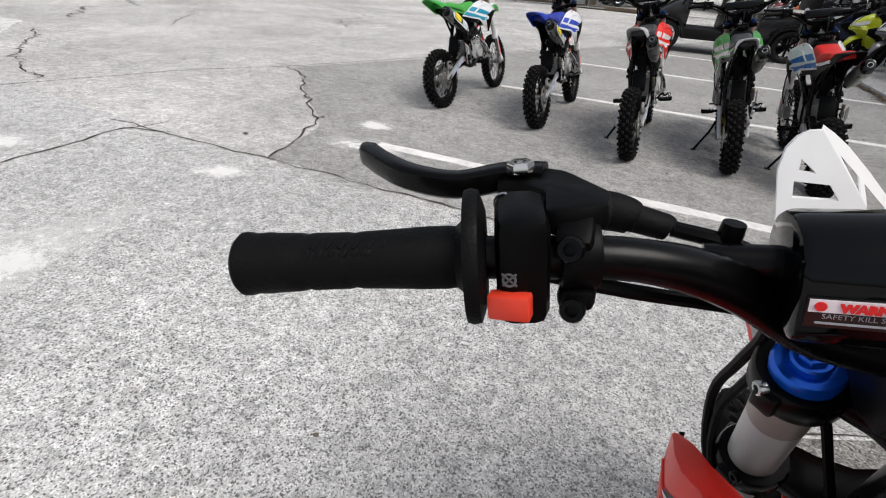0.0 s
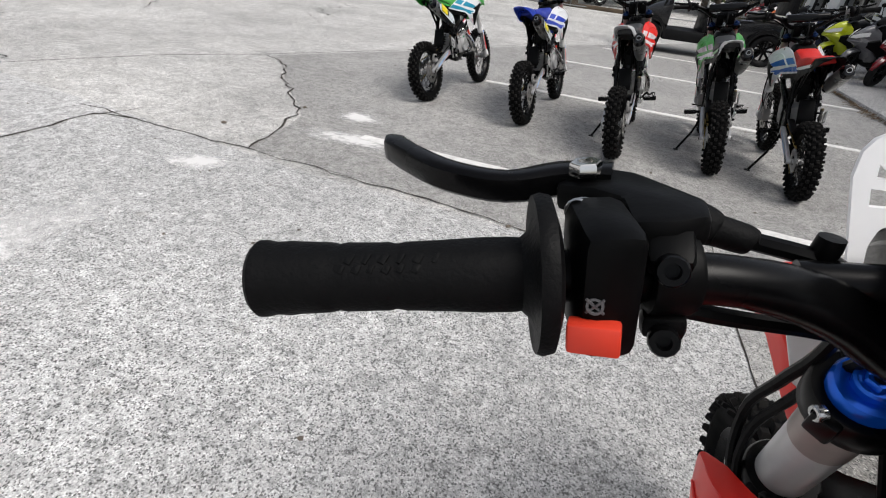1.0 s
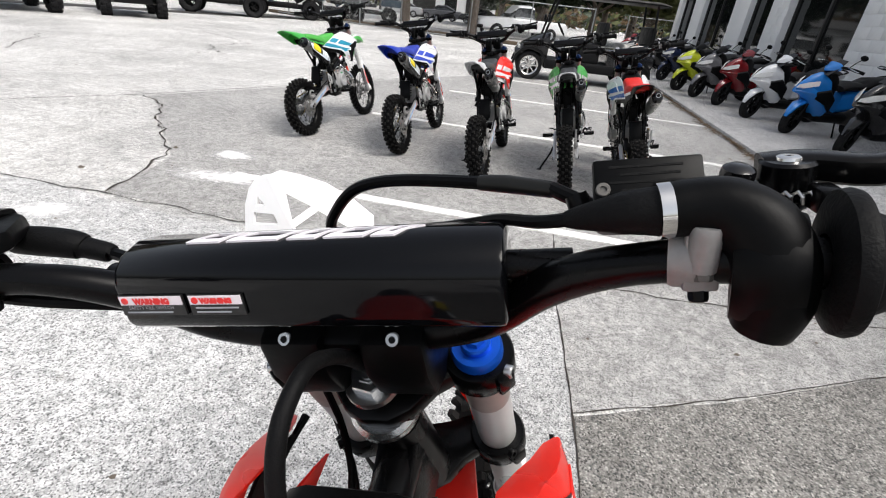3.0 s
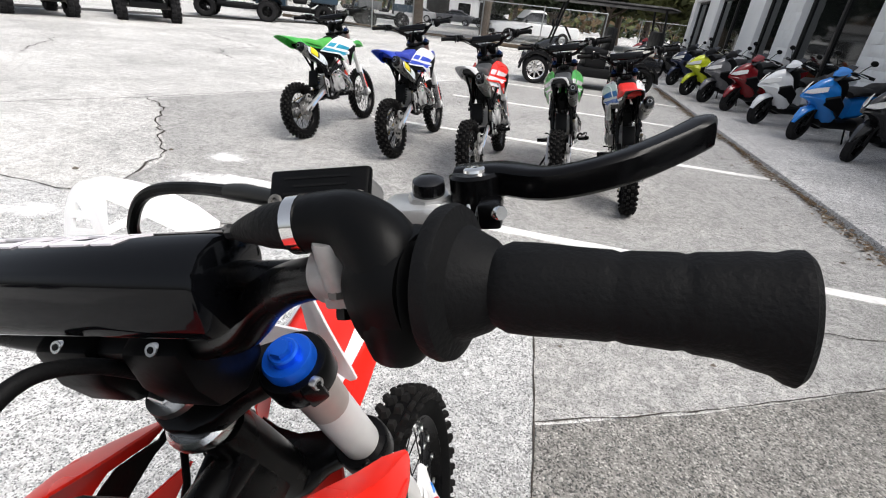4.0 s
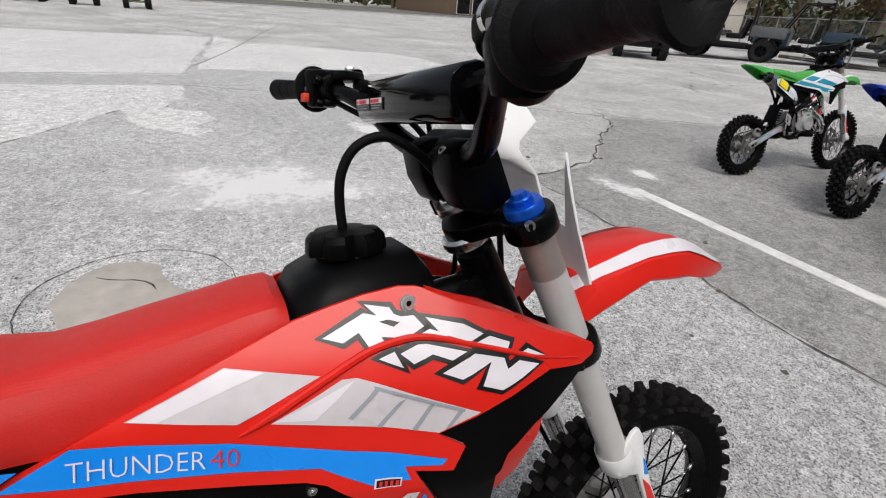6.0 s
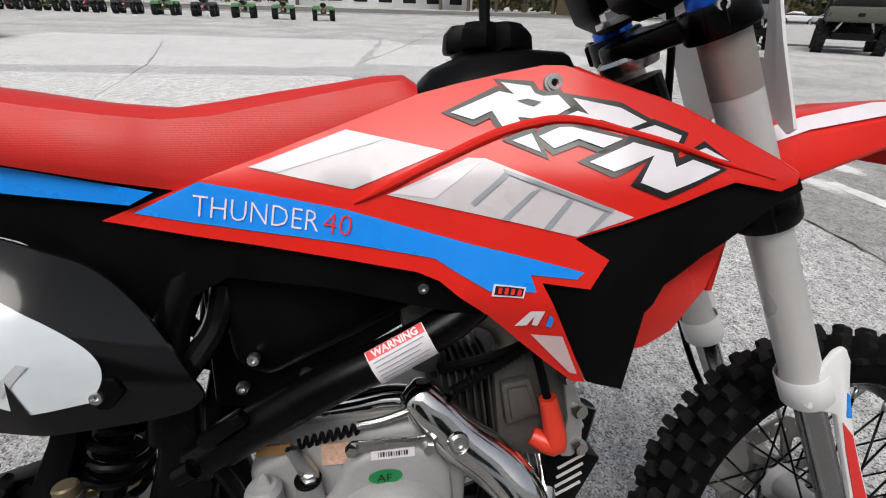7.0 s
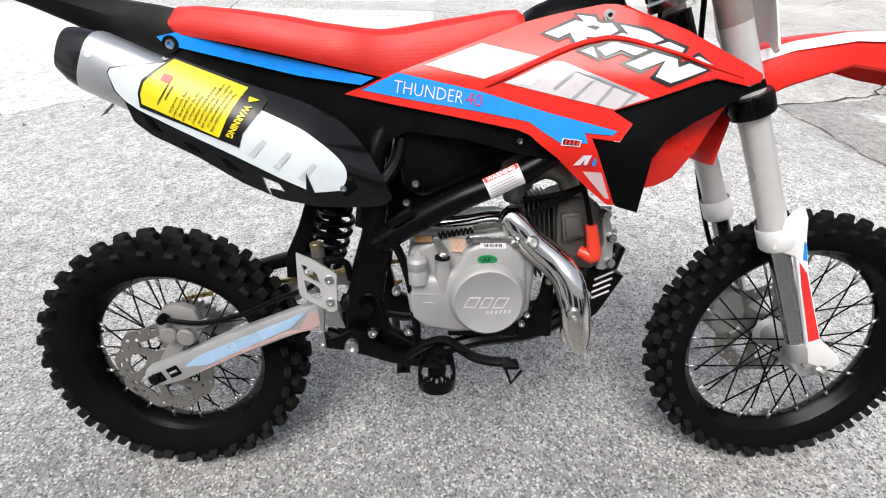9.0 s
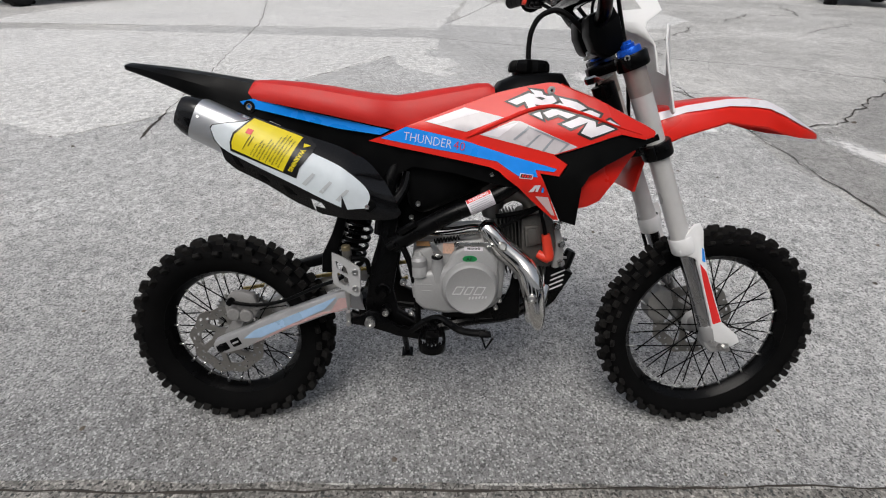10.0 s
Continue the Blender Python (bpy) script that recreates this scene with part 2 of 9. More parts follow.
tl, tm = pn.new("ShaderNodeBsdfTranslucent"), pn.new("ShaderNodeMixShader")
tl.inputs[0].default_value = (0.97, 0.97, 0.97, 1)
tm.inputs[0].default_value = 0.18
pl.new(pn["Principled BSDF"].outputs[0], tm.inputs[1])
pl.new(tl.outputs[0], tm.inputs[2])
pl.new(tm.outputs[0], pn["Material Output"].inputs[0])


# ---- mesh tools ----
def V(*a):
    return Vector(a)


def add_tube(bm, pts, r, n=10, sub=4, caps=True):
    """A round tube along a smooth path; r may be a number or one radius a point."""
    P = [Vector(p) for p in pts]
    R = list(r) if isinstance(r, (list, tuple)) else [r] * len(P)
    if len(P) > 2 and sub > 1:
        Q, S = [], []
        for i in range(len(P) - 1):
            p0, p1, p2, p3 = P[max(i - 1, 0)], P[i], P[i + 1], P[min(i + 2, len(P) - 1)]
            for k in range(sub):
                t = k / sub
                Q.append(0.5 * ((2 * p1) + (p2 - p0) * t + (2 * p0 - 5 * p1 + 4 * p2 - p3) * t * t + (3 * p1 - p0 - 3 * p2 + p3) * t ** 3))
                S.append(R[i] + (R[i + 1] - R[i]) * t)
        P, R = Q + [P[-1]], S + [R[-1]]
    rings, up = [], None
    for i, p in enumerate(P):
        d = (P[min(i + 1, len(P) - 1)] - P[max(i - 1, 0)]).normalized()
        if up is None:
            up = d.cross(V(0.3, 0.2, 1)).normalized() if abs(d.z) < 0.95 else d.cross(V(1, 0, 0)).normalized()
        up = (up - d * up.dot(d)).normalized()
        side = d.cross(up)
        rings.append([bm.verts.new(p + (up * math.cos(a) + side * math.sin(a)) * R[i]) for a in (2 * math.pi * k / n for k in range(n))])
    for a, b in zip(rings, rings[1:]):
        for k in range(n):
            bm.faces.new((a[k], a[(k + 1) % n], b[(k + 1) % n], b[k]))
    if caps:
        bm.faces.new(rings[0][::-1])
        bm.faces.new(rings[-1])
    return bm


def frame_of(axis):
    d = Vector(axis).normalized()
    u = d.orthogonal().normalized()
    return d, u, d.cross(u)


def add_lathe(bm, prof, c, axis=(1, 0, 0), n=24, closed=False, squash=None):
    """Turns a profile of (radius, height along the axis) about an axis through c."""
    d, u, w = frame_of(axis)
    c = Vector(c)
    rings = []
    for r, h in prof:
        if r < 1e-6:
            rings.append([bm.verts.new(c + d * h)])
        else:
            rings.append([bm.verts.new(c + d * h + (u * math.cos(a) + w * math.sin(a)) * r) for a in (2 * math.pi * k / n for k in range(n))])
    pairs = list(zip(rings, rings[1:])) + ([(rings[-1], rings[0])] if closed else [])
    for a, b in pairs:
        for k in range(n):
            q = [a[k % len(a)], a[(k + 1) % len(a)], b[(k + 1) % len(b)], b[k % len(b)]]
            q = [v for i, v in enumerate(q) if v not in q[:i]]
            if len(q) > 2:
                bm.faces.new(q)
    return bm


def bevelled(bm, geom_faces, w, seg=2, ang=0.5):
    es = list({e for f in geom_faces for e in f.edges if len(e.link_faces) == 2 and e.calc_face_angle(0) > ang})
    if w and es:
        bmesh.ops.bevel(bm, geom=es, offset=w, segments=seg, affect="EDGES", profile=0.5, clamp_overlap=True)


def add_box(bm, c, s, rot=None, bev=0.0):
    b2 = bmesh.new()
    bmesh.ops.create_cube(b2, size=1, matrix=Matrix.Diagonal((*s, 1)))
    bevelled(b2, b2.faces[:], bev)
    m = Matrix.Translation(c) @ (rot.to_4x4() if rot else Matrix())
    return join_in(bm, b2, m)


def join_in(bm, b2, m=None):
    """Adds bmesh b2 to bm, moved by m, and frees it."""
    if m is not None:
        bmesh.ops.transform(b2, matrix=m, verts=b2.verts[:])
        if m.determinant() < 0:
            bmesh.ops.reverse_faces(b2, faces=b2.faces[:])
    vm = {v: bm.verts.new(v.co) for v in b2.verts}
    for f in b2.faces:
        bm.faces.new([vm[v] for v in f.verts])
    b2.free()
    return bm


def add_prism(bm, outline, a, b, bev=0.0, axis="x", seg=2):
    """An outline of (y, z) drawn out from x = a to x = b (or of (x, y) along z, of (x, z) along y)."""
    put = {"x": lambda p, h: (h, p[0], p[1]), "y": lambda p, h: (p[0], h, p[1]), "z": lambda p, h: (p[0], p[1], h)}[axis]
    b2 = bmesh.new()
    lo = [b2.verts.new(put(p, a)) for p in outline]
    hi = [b2.verts.new(put(p, b)) for p in outline]
    k = len(outline)
    b2.faces.new(lo[::-1])
    b2.faces.new(hi)
    for i in range(k):
        b2.faces.new((lo[i], lo[(i + 1) % k], hi[(i + 1) % k], hi[i]))
    bmesh.ops.recalc_face_normals(b2, faces=b2.faces[:])
    bevelled(b2, b2.faces[:], bev, seg)
    return join_in(bm, b2)


def add_sheet(bm, outline, f, thick=0.003, step=0.025, lift=0.0):
    """A curved panel: an outline of (y, z) laid on the surface x = f(y, z), with its thickness inward."""
    b2 = bmesh.new()
    b2.faces.new([b2.verts.new((0, *p)) for p in outline])
    ys, zs = [p[0] for p in outline], [p[1] for p in outline]
    for vals, no in ((ys, (0, 1, 0)), (zs, (0, 0, 1))):
        q = (math.floor(min(vals) / step) + 1) * step
        while q < max(vals) - 1e-6:
            co = (0, q, 0) if no[1] else (0, 0, q)
            bmesh.ops.bisect_plane(b2, geom=b2.verts[:] + b2.edges[:] + b2.faces[:], plane_co=co, plane_no=no)
            q += step
    for v in b2.verts:
        v.co.x = f(v.co.y, v.co.z) + lift
    bmesh.ops.recalc_face_normals(b2, faces=b2.faces[:])
    if sum(fc.normal.x * fc.calc_area() for fc in b2.faces) < 0:
        bmesh.ops.reverse_faces(b2, faces=b2.faces[:])
    if thick:
        rim = [e for e in b2.edges if len(e.link_faces) == 1]
        back = {v: b2.verts.new(v.co - Vector((thick, 0, 0))) for v in list(b2.verts)}
        for fc in list(b2.faces):
            b2.faces.new([back[v] for v in reversed(fc.verts)])
        for e in rim:
            lp = e.link_loops[0]
            v1, v2 = lp.vert, lp.link_loop_next.vert
            b2.faces.new((v2, v1, back[v1], back[v2]))
    return join_in(bm, b2)


def add_bolt(bm, p, d, r=0.006, h=0.005, n=12, socket=True):
    prof = [(0, h * 0.35), (r * 0.45, h * 0.35), (r * 0.5, h), (r * 0.88, h), (r, h * 0.75), (r, -h * 0.3)] if socket else [(0, h), (r * 0.9, h), (r, h * 0.8), (r, -h * 0.3)]
    return add_lathe(bm, prof, p, d, n)


def text_mesh(txt, size, extrude=0.0, shear=0.0, align="LEFT", bold=0.0):
    """A bmesh of a line of writing in its own x, y plane."""
    cu = bpy.data.curves.new("writing", "FONT")
    cu.body, cu.size, cu.extrude, cu.shear, cu.align_x, cu.resolution_u = txt, size, extrude, shear, align, 2
    cu.offset = bold
    ob = bpy.data.objects.new("writing", cu)
    scene.collection.objects.link(ob)
    dg = bpy.context.evaluated_depsgraph_get()
    me = bpy.data.meshes.new_from_object(ob.evaluated_get(dg))
    b2 = bmesh.new()
    b2.from_mesh(me)
    bpy.data.objects.remove(ob)
    bpy.data.curves.remove(cu)
    bpy.data.meshes.remove(me)
    return b2


def finish(bm, name, material, sharp=0.6):
    for f in bm.faces:
        f.smooth = True
    for e in bm.edges:
        if len(e.link_faces) == 2 and e.calc_face_angle(0) > sharp:
            e.smooth = False
    me = bpy.data.meshes.new(name)
    bm.to_mesh(me)
    bm.free()
    for m in material if isinstance(material, (list, tuple)) else [material]:
        me.materials.append(m)
    return me


XF = None  # a turn applied to all parts that steer


def part(name, bm, material, parent, label="", fix=True, xf=None):
    """Links a bmesh as one mesh object under a thing or a part."""
    m = xf if xf is not None else XF
    if fix:
        bmesh.ops.recalc_face_normals(bm, faces=bm.faces[:])
    if m is not None:
        bmesh.ops.transform(bm, matrix=m, verts=bm.verts[:])
    ob = new(name, finish(bm, name, material))
    ob.parent = parent
    return tagged(ob, label)


def thing(name, label, category, m=None, group="", kind=""):
    ob = new(name)
    ob.empty_display_size = 0.1
    if m is not None:
        ob.matrix_basis = m
    return tagged(ob, label, category, group, kind)


def solid(name, bm, material, label="", category="", kind="", group="", fix=True):
    """A top-level mesh of its own."""
    if fix:
        bmesh.ops.recalc_face_normals(bm, faces=bm.faces[:])
    return tagged(new(name, finish(bm, name, material)), label, category, group, kind)


def shared(name, me, parent, m, label=""):
    ob = new(name, me)
    ob.parent = parent
    ob.matrix_basis = m
    return tagged(ob, label)


# ---- ground: worn concrete yard, slabs, patches, joints, cracks, painted lines ----
YARD = ground_mat("worn_concrete", (0.66, 0.652, 0.632), (0.14, 0.135, 0.13), (0.6, 0.57, 0.53), 0.55, 140, 0.38, 0.6)
LIGHT_AGG = ground_mat("light_exposed_aggregate", (0.64, 0.64, 0.632), (0.06, 0.057, 0.054), (0.68, 0.67, 0.66), 0.85, 135, 0.2, 0.3, 0.85)
DARK_AGG = ground_mat("grey_exposed_aggregate", (0.235, 0.226, 0.21), (0.05, 0.06, 0.06), (0.46, 0.44, 0.41), 0.8, 110, 0.3, 0.3)
PATCH = ground_mat("new_pale_concrete", (0.86, 0.845, 0.81), (0.5, 0.48, 0.46), (0.72, 0.7, 0.68), 0.25, 150, 0.1, 0.6)
BAYS = ground_mat("bay_concrete", (0.43, 0.423, 0.41), (0.17, 0.165, 0.16), (0.5, 0.48, 0.45), 0.45, 150, 0.26, 0.6)
WALKWAY = ground_mat("walkway_concrete", (0.58, 0.57, 0.56), (0.12, 0.12, 0.12), (0.55, 0.53, 0.5), 0.5, 90, 0.3, 0.5)
ASPHALT = ground_mat("grey_asphalt", (0.19, 0.185, 0.18), (0.1, 0.1, 0.1), (0.25, 0.24, 0.23), 0.5, 60, 0.2, 0.5)
CRACK = mat("crack_dirt", (0.045, 0.038, 0.032), 0.9, var=0.5, scale=30)
LINE = mat("worn_white_paint", (0.78, 0.77, 0.75), 0.6, var=0.2, scale=40, dust=0.3)
DRY = mat("dry_leaf_litter", (0.13, 0.085, 0.045), 0.9, var=0.6, scale=40)
GRASS = mat("dry_verge", (0.2, 0.19, 0.08), 0.9, var=0.4, scale=3)
bm = bmesh.new()
add_prism(bm, [(-600, -600), (600, -600), (600, 600), (-600, 600)], -0.5, 0.0, axis="z")
solid("ground", bm, YARD, "worn pale grey concrete yard", "ground", "structure")


def slab(name, outline, material, label, z=0.004, low=-0.1):
    bm = bmesh.new()
    add_prism(bm, outline, low, z, axis="z")
    return solid(name, bm, material, label, "slab", "structure")


def ragged(outline, step, amp, seed):
    """The outline with uneven edges."""
    rnd = random.Random(seed)
    out = []
    for (x0, y0), (x1, y1) in zip(outline, outline[1:] + outline[:1]):
        k = max(1, int(math.hypot(x1 - x0, y1 - y0) / step))
        for i in range(k):
            t = i / k
            out.append((x0 + (x1 - x0) * t + rnd.uniform(-amp, amp), y0 + (y1 - y0) * t + rnd.uniform(-amp, amp)))
    return out


slab("slab_near", ragged([(-9, -4.2), (0.245, -4.2), (0.205, 1.75), (0.185, 2.1), (0.14, 2.72), (-2.1, 2.74), (-9, 3.4)], 0.12, 0.006, 1), LIGHT_AGG, "pale slab with exposed aggregate")
slab("slab_dark", ragged([(0.247, -4.2), (5.0, -4.2), (5.0, 4.1), (1.44, 2.47), (0.83, 2.155), (0.207, 1.87)], 0.12, 0.006, 2), DARK_AGG, "grey slab with coarse exposed aggregate", 0.0048)
slab("slab_bays", ragged([(0.2, 1.89), (0.83, 2.17), (1.44, 2.485), (2.6, 3.03), (2.6, 40), (8.0, 40), (1.6, 17), (-2.45, 9.6), (-3.5, 7.2), (-4.42, 5.35), (-4.0, 5.0), (-3.5, 4.38), (-2.98, 3.9), (-2.77, 3.63), (-2.7, 3.4), (-2.62, 2.86), (-1.3, 2.82), (-0.68, 2.775), (0.13, 2.75), (0.185, 2.1)], 0.25, 0.006, 9), BAYS, "grey concrete slab of the parking bays", 0.003)
# asphalt_strip: a plain near-black band along the row of utility vehicles
slab("asphalt_strip", ragged([(-19.2, 12.0), (-16.8, 12.6), (-15.6, 15.6), (-14.0, 18.8), (-12.45, 22.8), (-9.2, 31.0), (-10.2, 31.6), (-13.4, 23.6), (-15.0, 19.9), (-16.9, 16.2), (-17.8, 13.6), (-20.2, 12.9)], 0.3, 0.06, 31), mat("dark_strip_surface", (0.03, 0.028, 0.026), 0.9, var=0.3, scale=20, bump=0.5), "dark strip of worn asphalt under the vehicles", 0.0055)
slab("patch_round", ragged([(-14.2, 1.2), (-12.5, 1.75), (-12.4, 2.7), (-11.3, 4.8), (-10.4, 5.4), (-9.5, 5.4), (-8.3, 4.3), (-7.8, 3.05), (-8.1, 1.55), (-8.25, 0.7)], 0.3, 0.05, 3), PATCH, "pale patch of newer concrete", 0.006)
slab("patch_left", ragged([(-13.7, 1.1), (-8.2, 0.5), (-7.6, 0.4), (-7.4, -7), (-14, -7)], 0.3, 0.03, 4), PATCH, "pale patch of newer concrete", 0.006)
slab("patch_broken", ragged([(-6.7, 0.42), (-5.8, 0.48), (-5.75, 0.3), (-5.4, 0.3), (-5.15, 0.64), (-4.85, 0.72), (-4.5, 0.5), (-4.42, 0.69), (-4.2, 0.55), (-4.6, 0.1), (-5.3, -0.1), (-3.9, -0.92), (-2.7, -1.65), (-2.2, -2.05), (-2.6, -2.9), (-3.4, -6), (-6.9, -6)], 0.12, 0.03, 5), PATCH, "pale broken patch of newer concrete", 0.008)


def crack(name, pts, w, seed, wob=0.03, step=0.06):
    """A ragged dirty seam along a line of points."""
    rnd = random.Random(seed)
    P, off = [], 0.0
    for (x0, y0), (x1, y1) in zip(pts, pts[1:]):
        ln = math.hypot(x1 - x0, y1 - y0)
        k = max(2, int(ln / step))
        for i in range(k):
            t = i / k
            off = 0.7 * off + rnd.gauss(0, wob) * 0.42
            P.append(V(x0 + (x1 - x0) * t - (y1 - y0) / ln * off, y0 + (y1 - y0) * t + (x1 - x0) / ln * off, 0))
    P.append(V(*pts[-1], 0))
    bm = bmesh.new()
    prev = None
    for i, p in enumerate(P):
        d = P[min(i + 1, len(P) - 1)] - P[max(i - 1, 0)]
        nrm = V(-d.y, d.x, 0).normalized()
        ww = w * rnd.uniform(0.25, 1.0) * (0.3 if i in (0, len(P) - 1) else 1)
        a, b, c = bm.verts.new(p + nrm * ww + V(0, 0, 0.0068)), bm.verts.new(p + V(0, 0, 0.0088)), bm.verts.new(p - nrm * ww + V(0, 0, 0.0068))
        if prev:
            bm.faces.new((prev[0], prev[1], b, a))
            bm.faces.new((prev[1], prev[2], c, b))
        prev = (a, b, c)
    ob = solid(name, bm, CRACK, "dark dirty crack in the concrete", "crack", "structure")
    return ob


SEAMS = [([(-6.9, 0.05), (-5.6, 3.0), (-5.07, 4.43), (-4.5, 5.3), (-3.57, 7.2), (-2.5, 9.65)], 0.006, 0.008), ([(-4.05, 2.85), (-3.52, 2.85), (-2.6, 2.83), (-1.9, 2.82), (-1.29, 2.8), (-0.68, 2.755), (0.13, 2.72)], 0.006, 0.02), ([(0.13, 3.48), (0.14, 2.7), (0.19, 2.05), (0.21, 1.66), (0.25, -0.5), (0.25, -4)], 0.0045, 0.006),
         ([(0.2, 1.88), (0.83, 2.165), (1.44, 2.48), (3.0, 3.3)], 0.0035, 0.008), ([(-2.62, 2.85), (-2.64, 3.07), (-2.73, 3.43), (-2.79, 3.64), (-2.98, 3.88), (-3.5, 4.35), (-4.02, 5.0), (-4.45, 5.31)], 0.011, 0.05), ([(-3.75, 1.96), (-3.74, 2.2), (-3.76, 2.45), (-3.79, 2.73), (-3.52, 2.85)], 0.012, 0.03),
         ([(-3.79, 2.73), (-3.7, 3.05)], 0.007, 0.02), ([(-8.7, 5.08), (-8.1, 4.7), (-6.8, 3.78), (-5.66, 3.29)], 0.011, 0.08), ([(-8.08, 6.78), (-9.0, 8.0), (-9.6, 8.7)], 0.012, 0.06), ([(-8.3, 0.55), (-10.5, 1.2), (-12.6, 1.75), (-16, 2.6), (-22, 4.3)], 0.014, 0.02), ([(-7.4, -7), (-7.7, 0.4)], 0.012, 0.02),
         ([(-9.6, 6.2), (-11, 7.4), (-10.8, 8.4), (-13.2, 9.4)], 0.018, 0.1), ([(-14.2, 1.2), (-20, -1.5), (-27, -4.4)], 0.02, 0.04), ([(-6.2, 9.2), (-7.2, 10.4), (-7.0, 11.6), (-9.2, 13)], 0.016, 0.1), ([(-12.5, -3.9), (-8.0, -2.6), (-2.2, -1.5)], 0.012, 0.02),
         ([(0.115, 2.81), (0.9, 2.9), (2.4, 3.05)], 0.005, 0.02), ([(-5.3, -0.1), (-3.9, -0.92), (-3.0, -1.45)], 0.005, 0.01), ([(-6.85, -6), (-6.4, -1.75), (-6.26, -0.06), (-6.4, 0.4)], 0.009, 0.01)]
for i, (pts, w, wob) in enumerate(SEAMS):
    crack("crack", pts, w * 1.05, 40 + i, wob * 1.0)

# parking lines across the bays
for y, x0, x1 in ((3.49, -2.15, 2.46), (6.14, -2.05, 2.46), (8.68, -1.6, 2.46), (11.2, -1.2, 2.46)):
    bm = bmesh.new()
    add_prism(bm, ragged([(x0, y - 0.05), (x1, y - 0.05), (x1, y + 0.05), (x0, y + 0.05)], 0.09, 0.006, int(y * 10)), -0.01, 0.009, axis="z")
    solid("parking_line", bm, LINE, "worn white painted parking line", "line", "structure")
# pale scuffs: thin worn films of old paint, ragged and broken up
SCUFF = bpy.data.materials.new("worn_paint_film")
SCUFF.use_nodes = True
sn, sl = SCUFF.node_tree.nodes, SCUFF.node_tree.links
sn["Principled BSDF"].inputs["Base Color"].default_value = (0.82, 0.81, 0.8, 1)
sn["Principled BSDF"].inputs["Roughness"].default_value = 0.75
geo, oco = sn.new("ShaderNodeNewGeometry"), sn.new("ShaderNodeTexCoord")


def film_math(op, a, c):
    q = sn.new("ShaderNodeMath")
    q.operation = op
    for v, s in ((a, q.inputs[0]), (c, q.inputs[1])):
        if isinstance(v, float):
            s.default_value = v
        else:
            sl.new(v, s)
    return q.outputs[0]


ln = sn.new("ShaderNodeVectorMath")
ln.operation = "LENGTH"
sl.new(oco.outputs["Object"], ln.inputs[0])
total = film_math("SUBTRACT", 0.7, ln.outputs["Value"])
for s_, k_ in ((3.2, 1.3), (22.0, 0.9), (150.0, 1.0)):
    t_ = sn.new("ShaderNodeTexNoise")
    t_.inputs["Scale"].default_value, t_.inputs["Detail"].default_value, t_.inputs["Roughness"].default_value = s_, 6, 0.65
    sl.new(geo.outputs["Position"], t_.inputs["Vector"])
    total = film_math("ADD", total, film_math("MULTIPLY", film_math("SUBTRACT", t_.outputs[0], 0.5), k_))
mr = sn.new("ShaderNodeMapRange")
mr.inputs[1].default_value, mr.inputs[2].default_value, mr.inputs[4].default_value = 0.02, 0.42, 0.85
sl.new(total, mr.inputs[0])
sl.new(mr.outputs[0], sn["Principled BSDF"].inputs["Alpha"])
for k, (cx, cy, rx_, ry_, turn) in enumerate(((-2.43, 3.88, 0.3, 0.2, 0), (-2.2, 3.4, 0.5, 0.2, 5), (-2.67, 2.52, 0.3, 0.18, 20), (-2.88, 0.9, 1.35, 0.8, 74), (-4.2, 2.1, 0.7, 0.3, 30))):
    bm = bmesh.new()
    bm.faces.new([bm.verts.new((1.25 * math.cos(2 * math.pi * q / 40), 1.25 * math.sin(2 * math.pi * q / 40), 0)) for q in range(40)])
    ob = tagged(new("paint_spot", finish(bm, "paint_spot", SCUFF)), "faded flaking white paint on the concrete", "stain", kind="stuff")
    ob.matrix_world = pose(cx, cy, 0.0068 + k * 0.0002, 0, 0, turn) @ Matrix.Diagonal((rx_, ry_, 1, 1))
# a round cut in the slab: thin ring joint, pale fill, broken tan mortar in its middle
bm = bmesh.new()
rr_ = random.Random(31)
ring = [(0.385 + rr_.uniform(-0.004, 0.004), 0.001 + 0.0018 * rr_.random()) for q in range(72)]
vv = [[bm.verts.new((-1.72 + (r + s * w) * math.cos(2 * math.pi * q / 72), 0.25 + (r + s * w) * math.sin(2 * math.pi * q / 72), 0.0068 + (0.001 if s == 0 else 0))) for s in (-1, 0, 1)] for q, (r, w) in enumerate(ring)]
for q in range(72):
    for s in (0, 1):
        bm.faces.new((vv[q][s], vv[q][s + 1], vv[(q + 1) % 72][s + 1], vv[(q + 1) % 72][s]))
solid("ring_joint", bm, CRACK, "thin dirty ring joint cut in the concrete", "joint", "structure")
slab("mortar_patch", ragged([(-1.51, 0.3), (-1.54, 0.385), (-1.68, 0.43), (-1.8, 0.36), (-1.93, 0.33), (-1.995, 0.253), (-2.018, 0.137), (-1.92, 0.02), (-1.72, -0.03), (-1.56, 0.02), (-1.5, 0.12)], 0.05, 0.012, 12), mat("tan_mortar", (0.4, 0.37, 0.335), 0.9, var=0.22, scale=12, bump=0.3), "broken tan mortar patch in the concrete", 0.0066)
crack("crack", [(-1.9, 0.1), (-1.85, 0.2), (-1.8, 0.27), (-1.72, 0.33)], 0.006, 77, 0.02)
# kerb and walkway along the showroom
bm = bmesh.new()
add_prism(bm, [(2.52, -30), (6.0, -30), (6.0, 60), (2.52, 60)], -0.1, 0.075, 0.06, axis="z")
solid("walkway", bm, WALKWAY, "raised grey concrete walkway", "walkway", "structure")
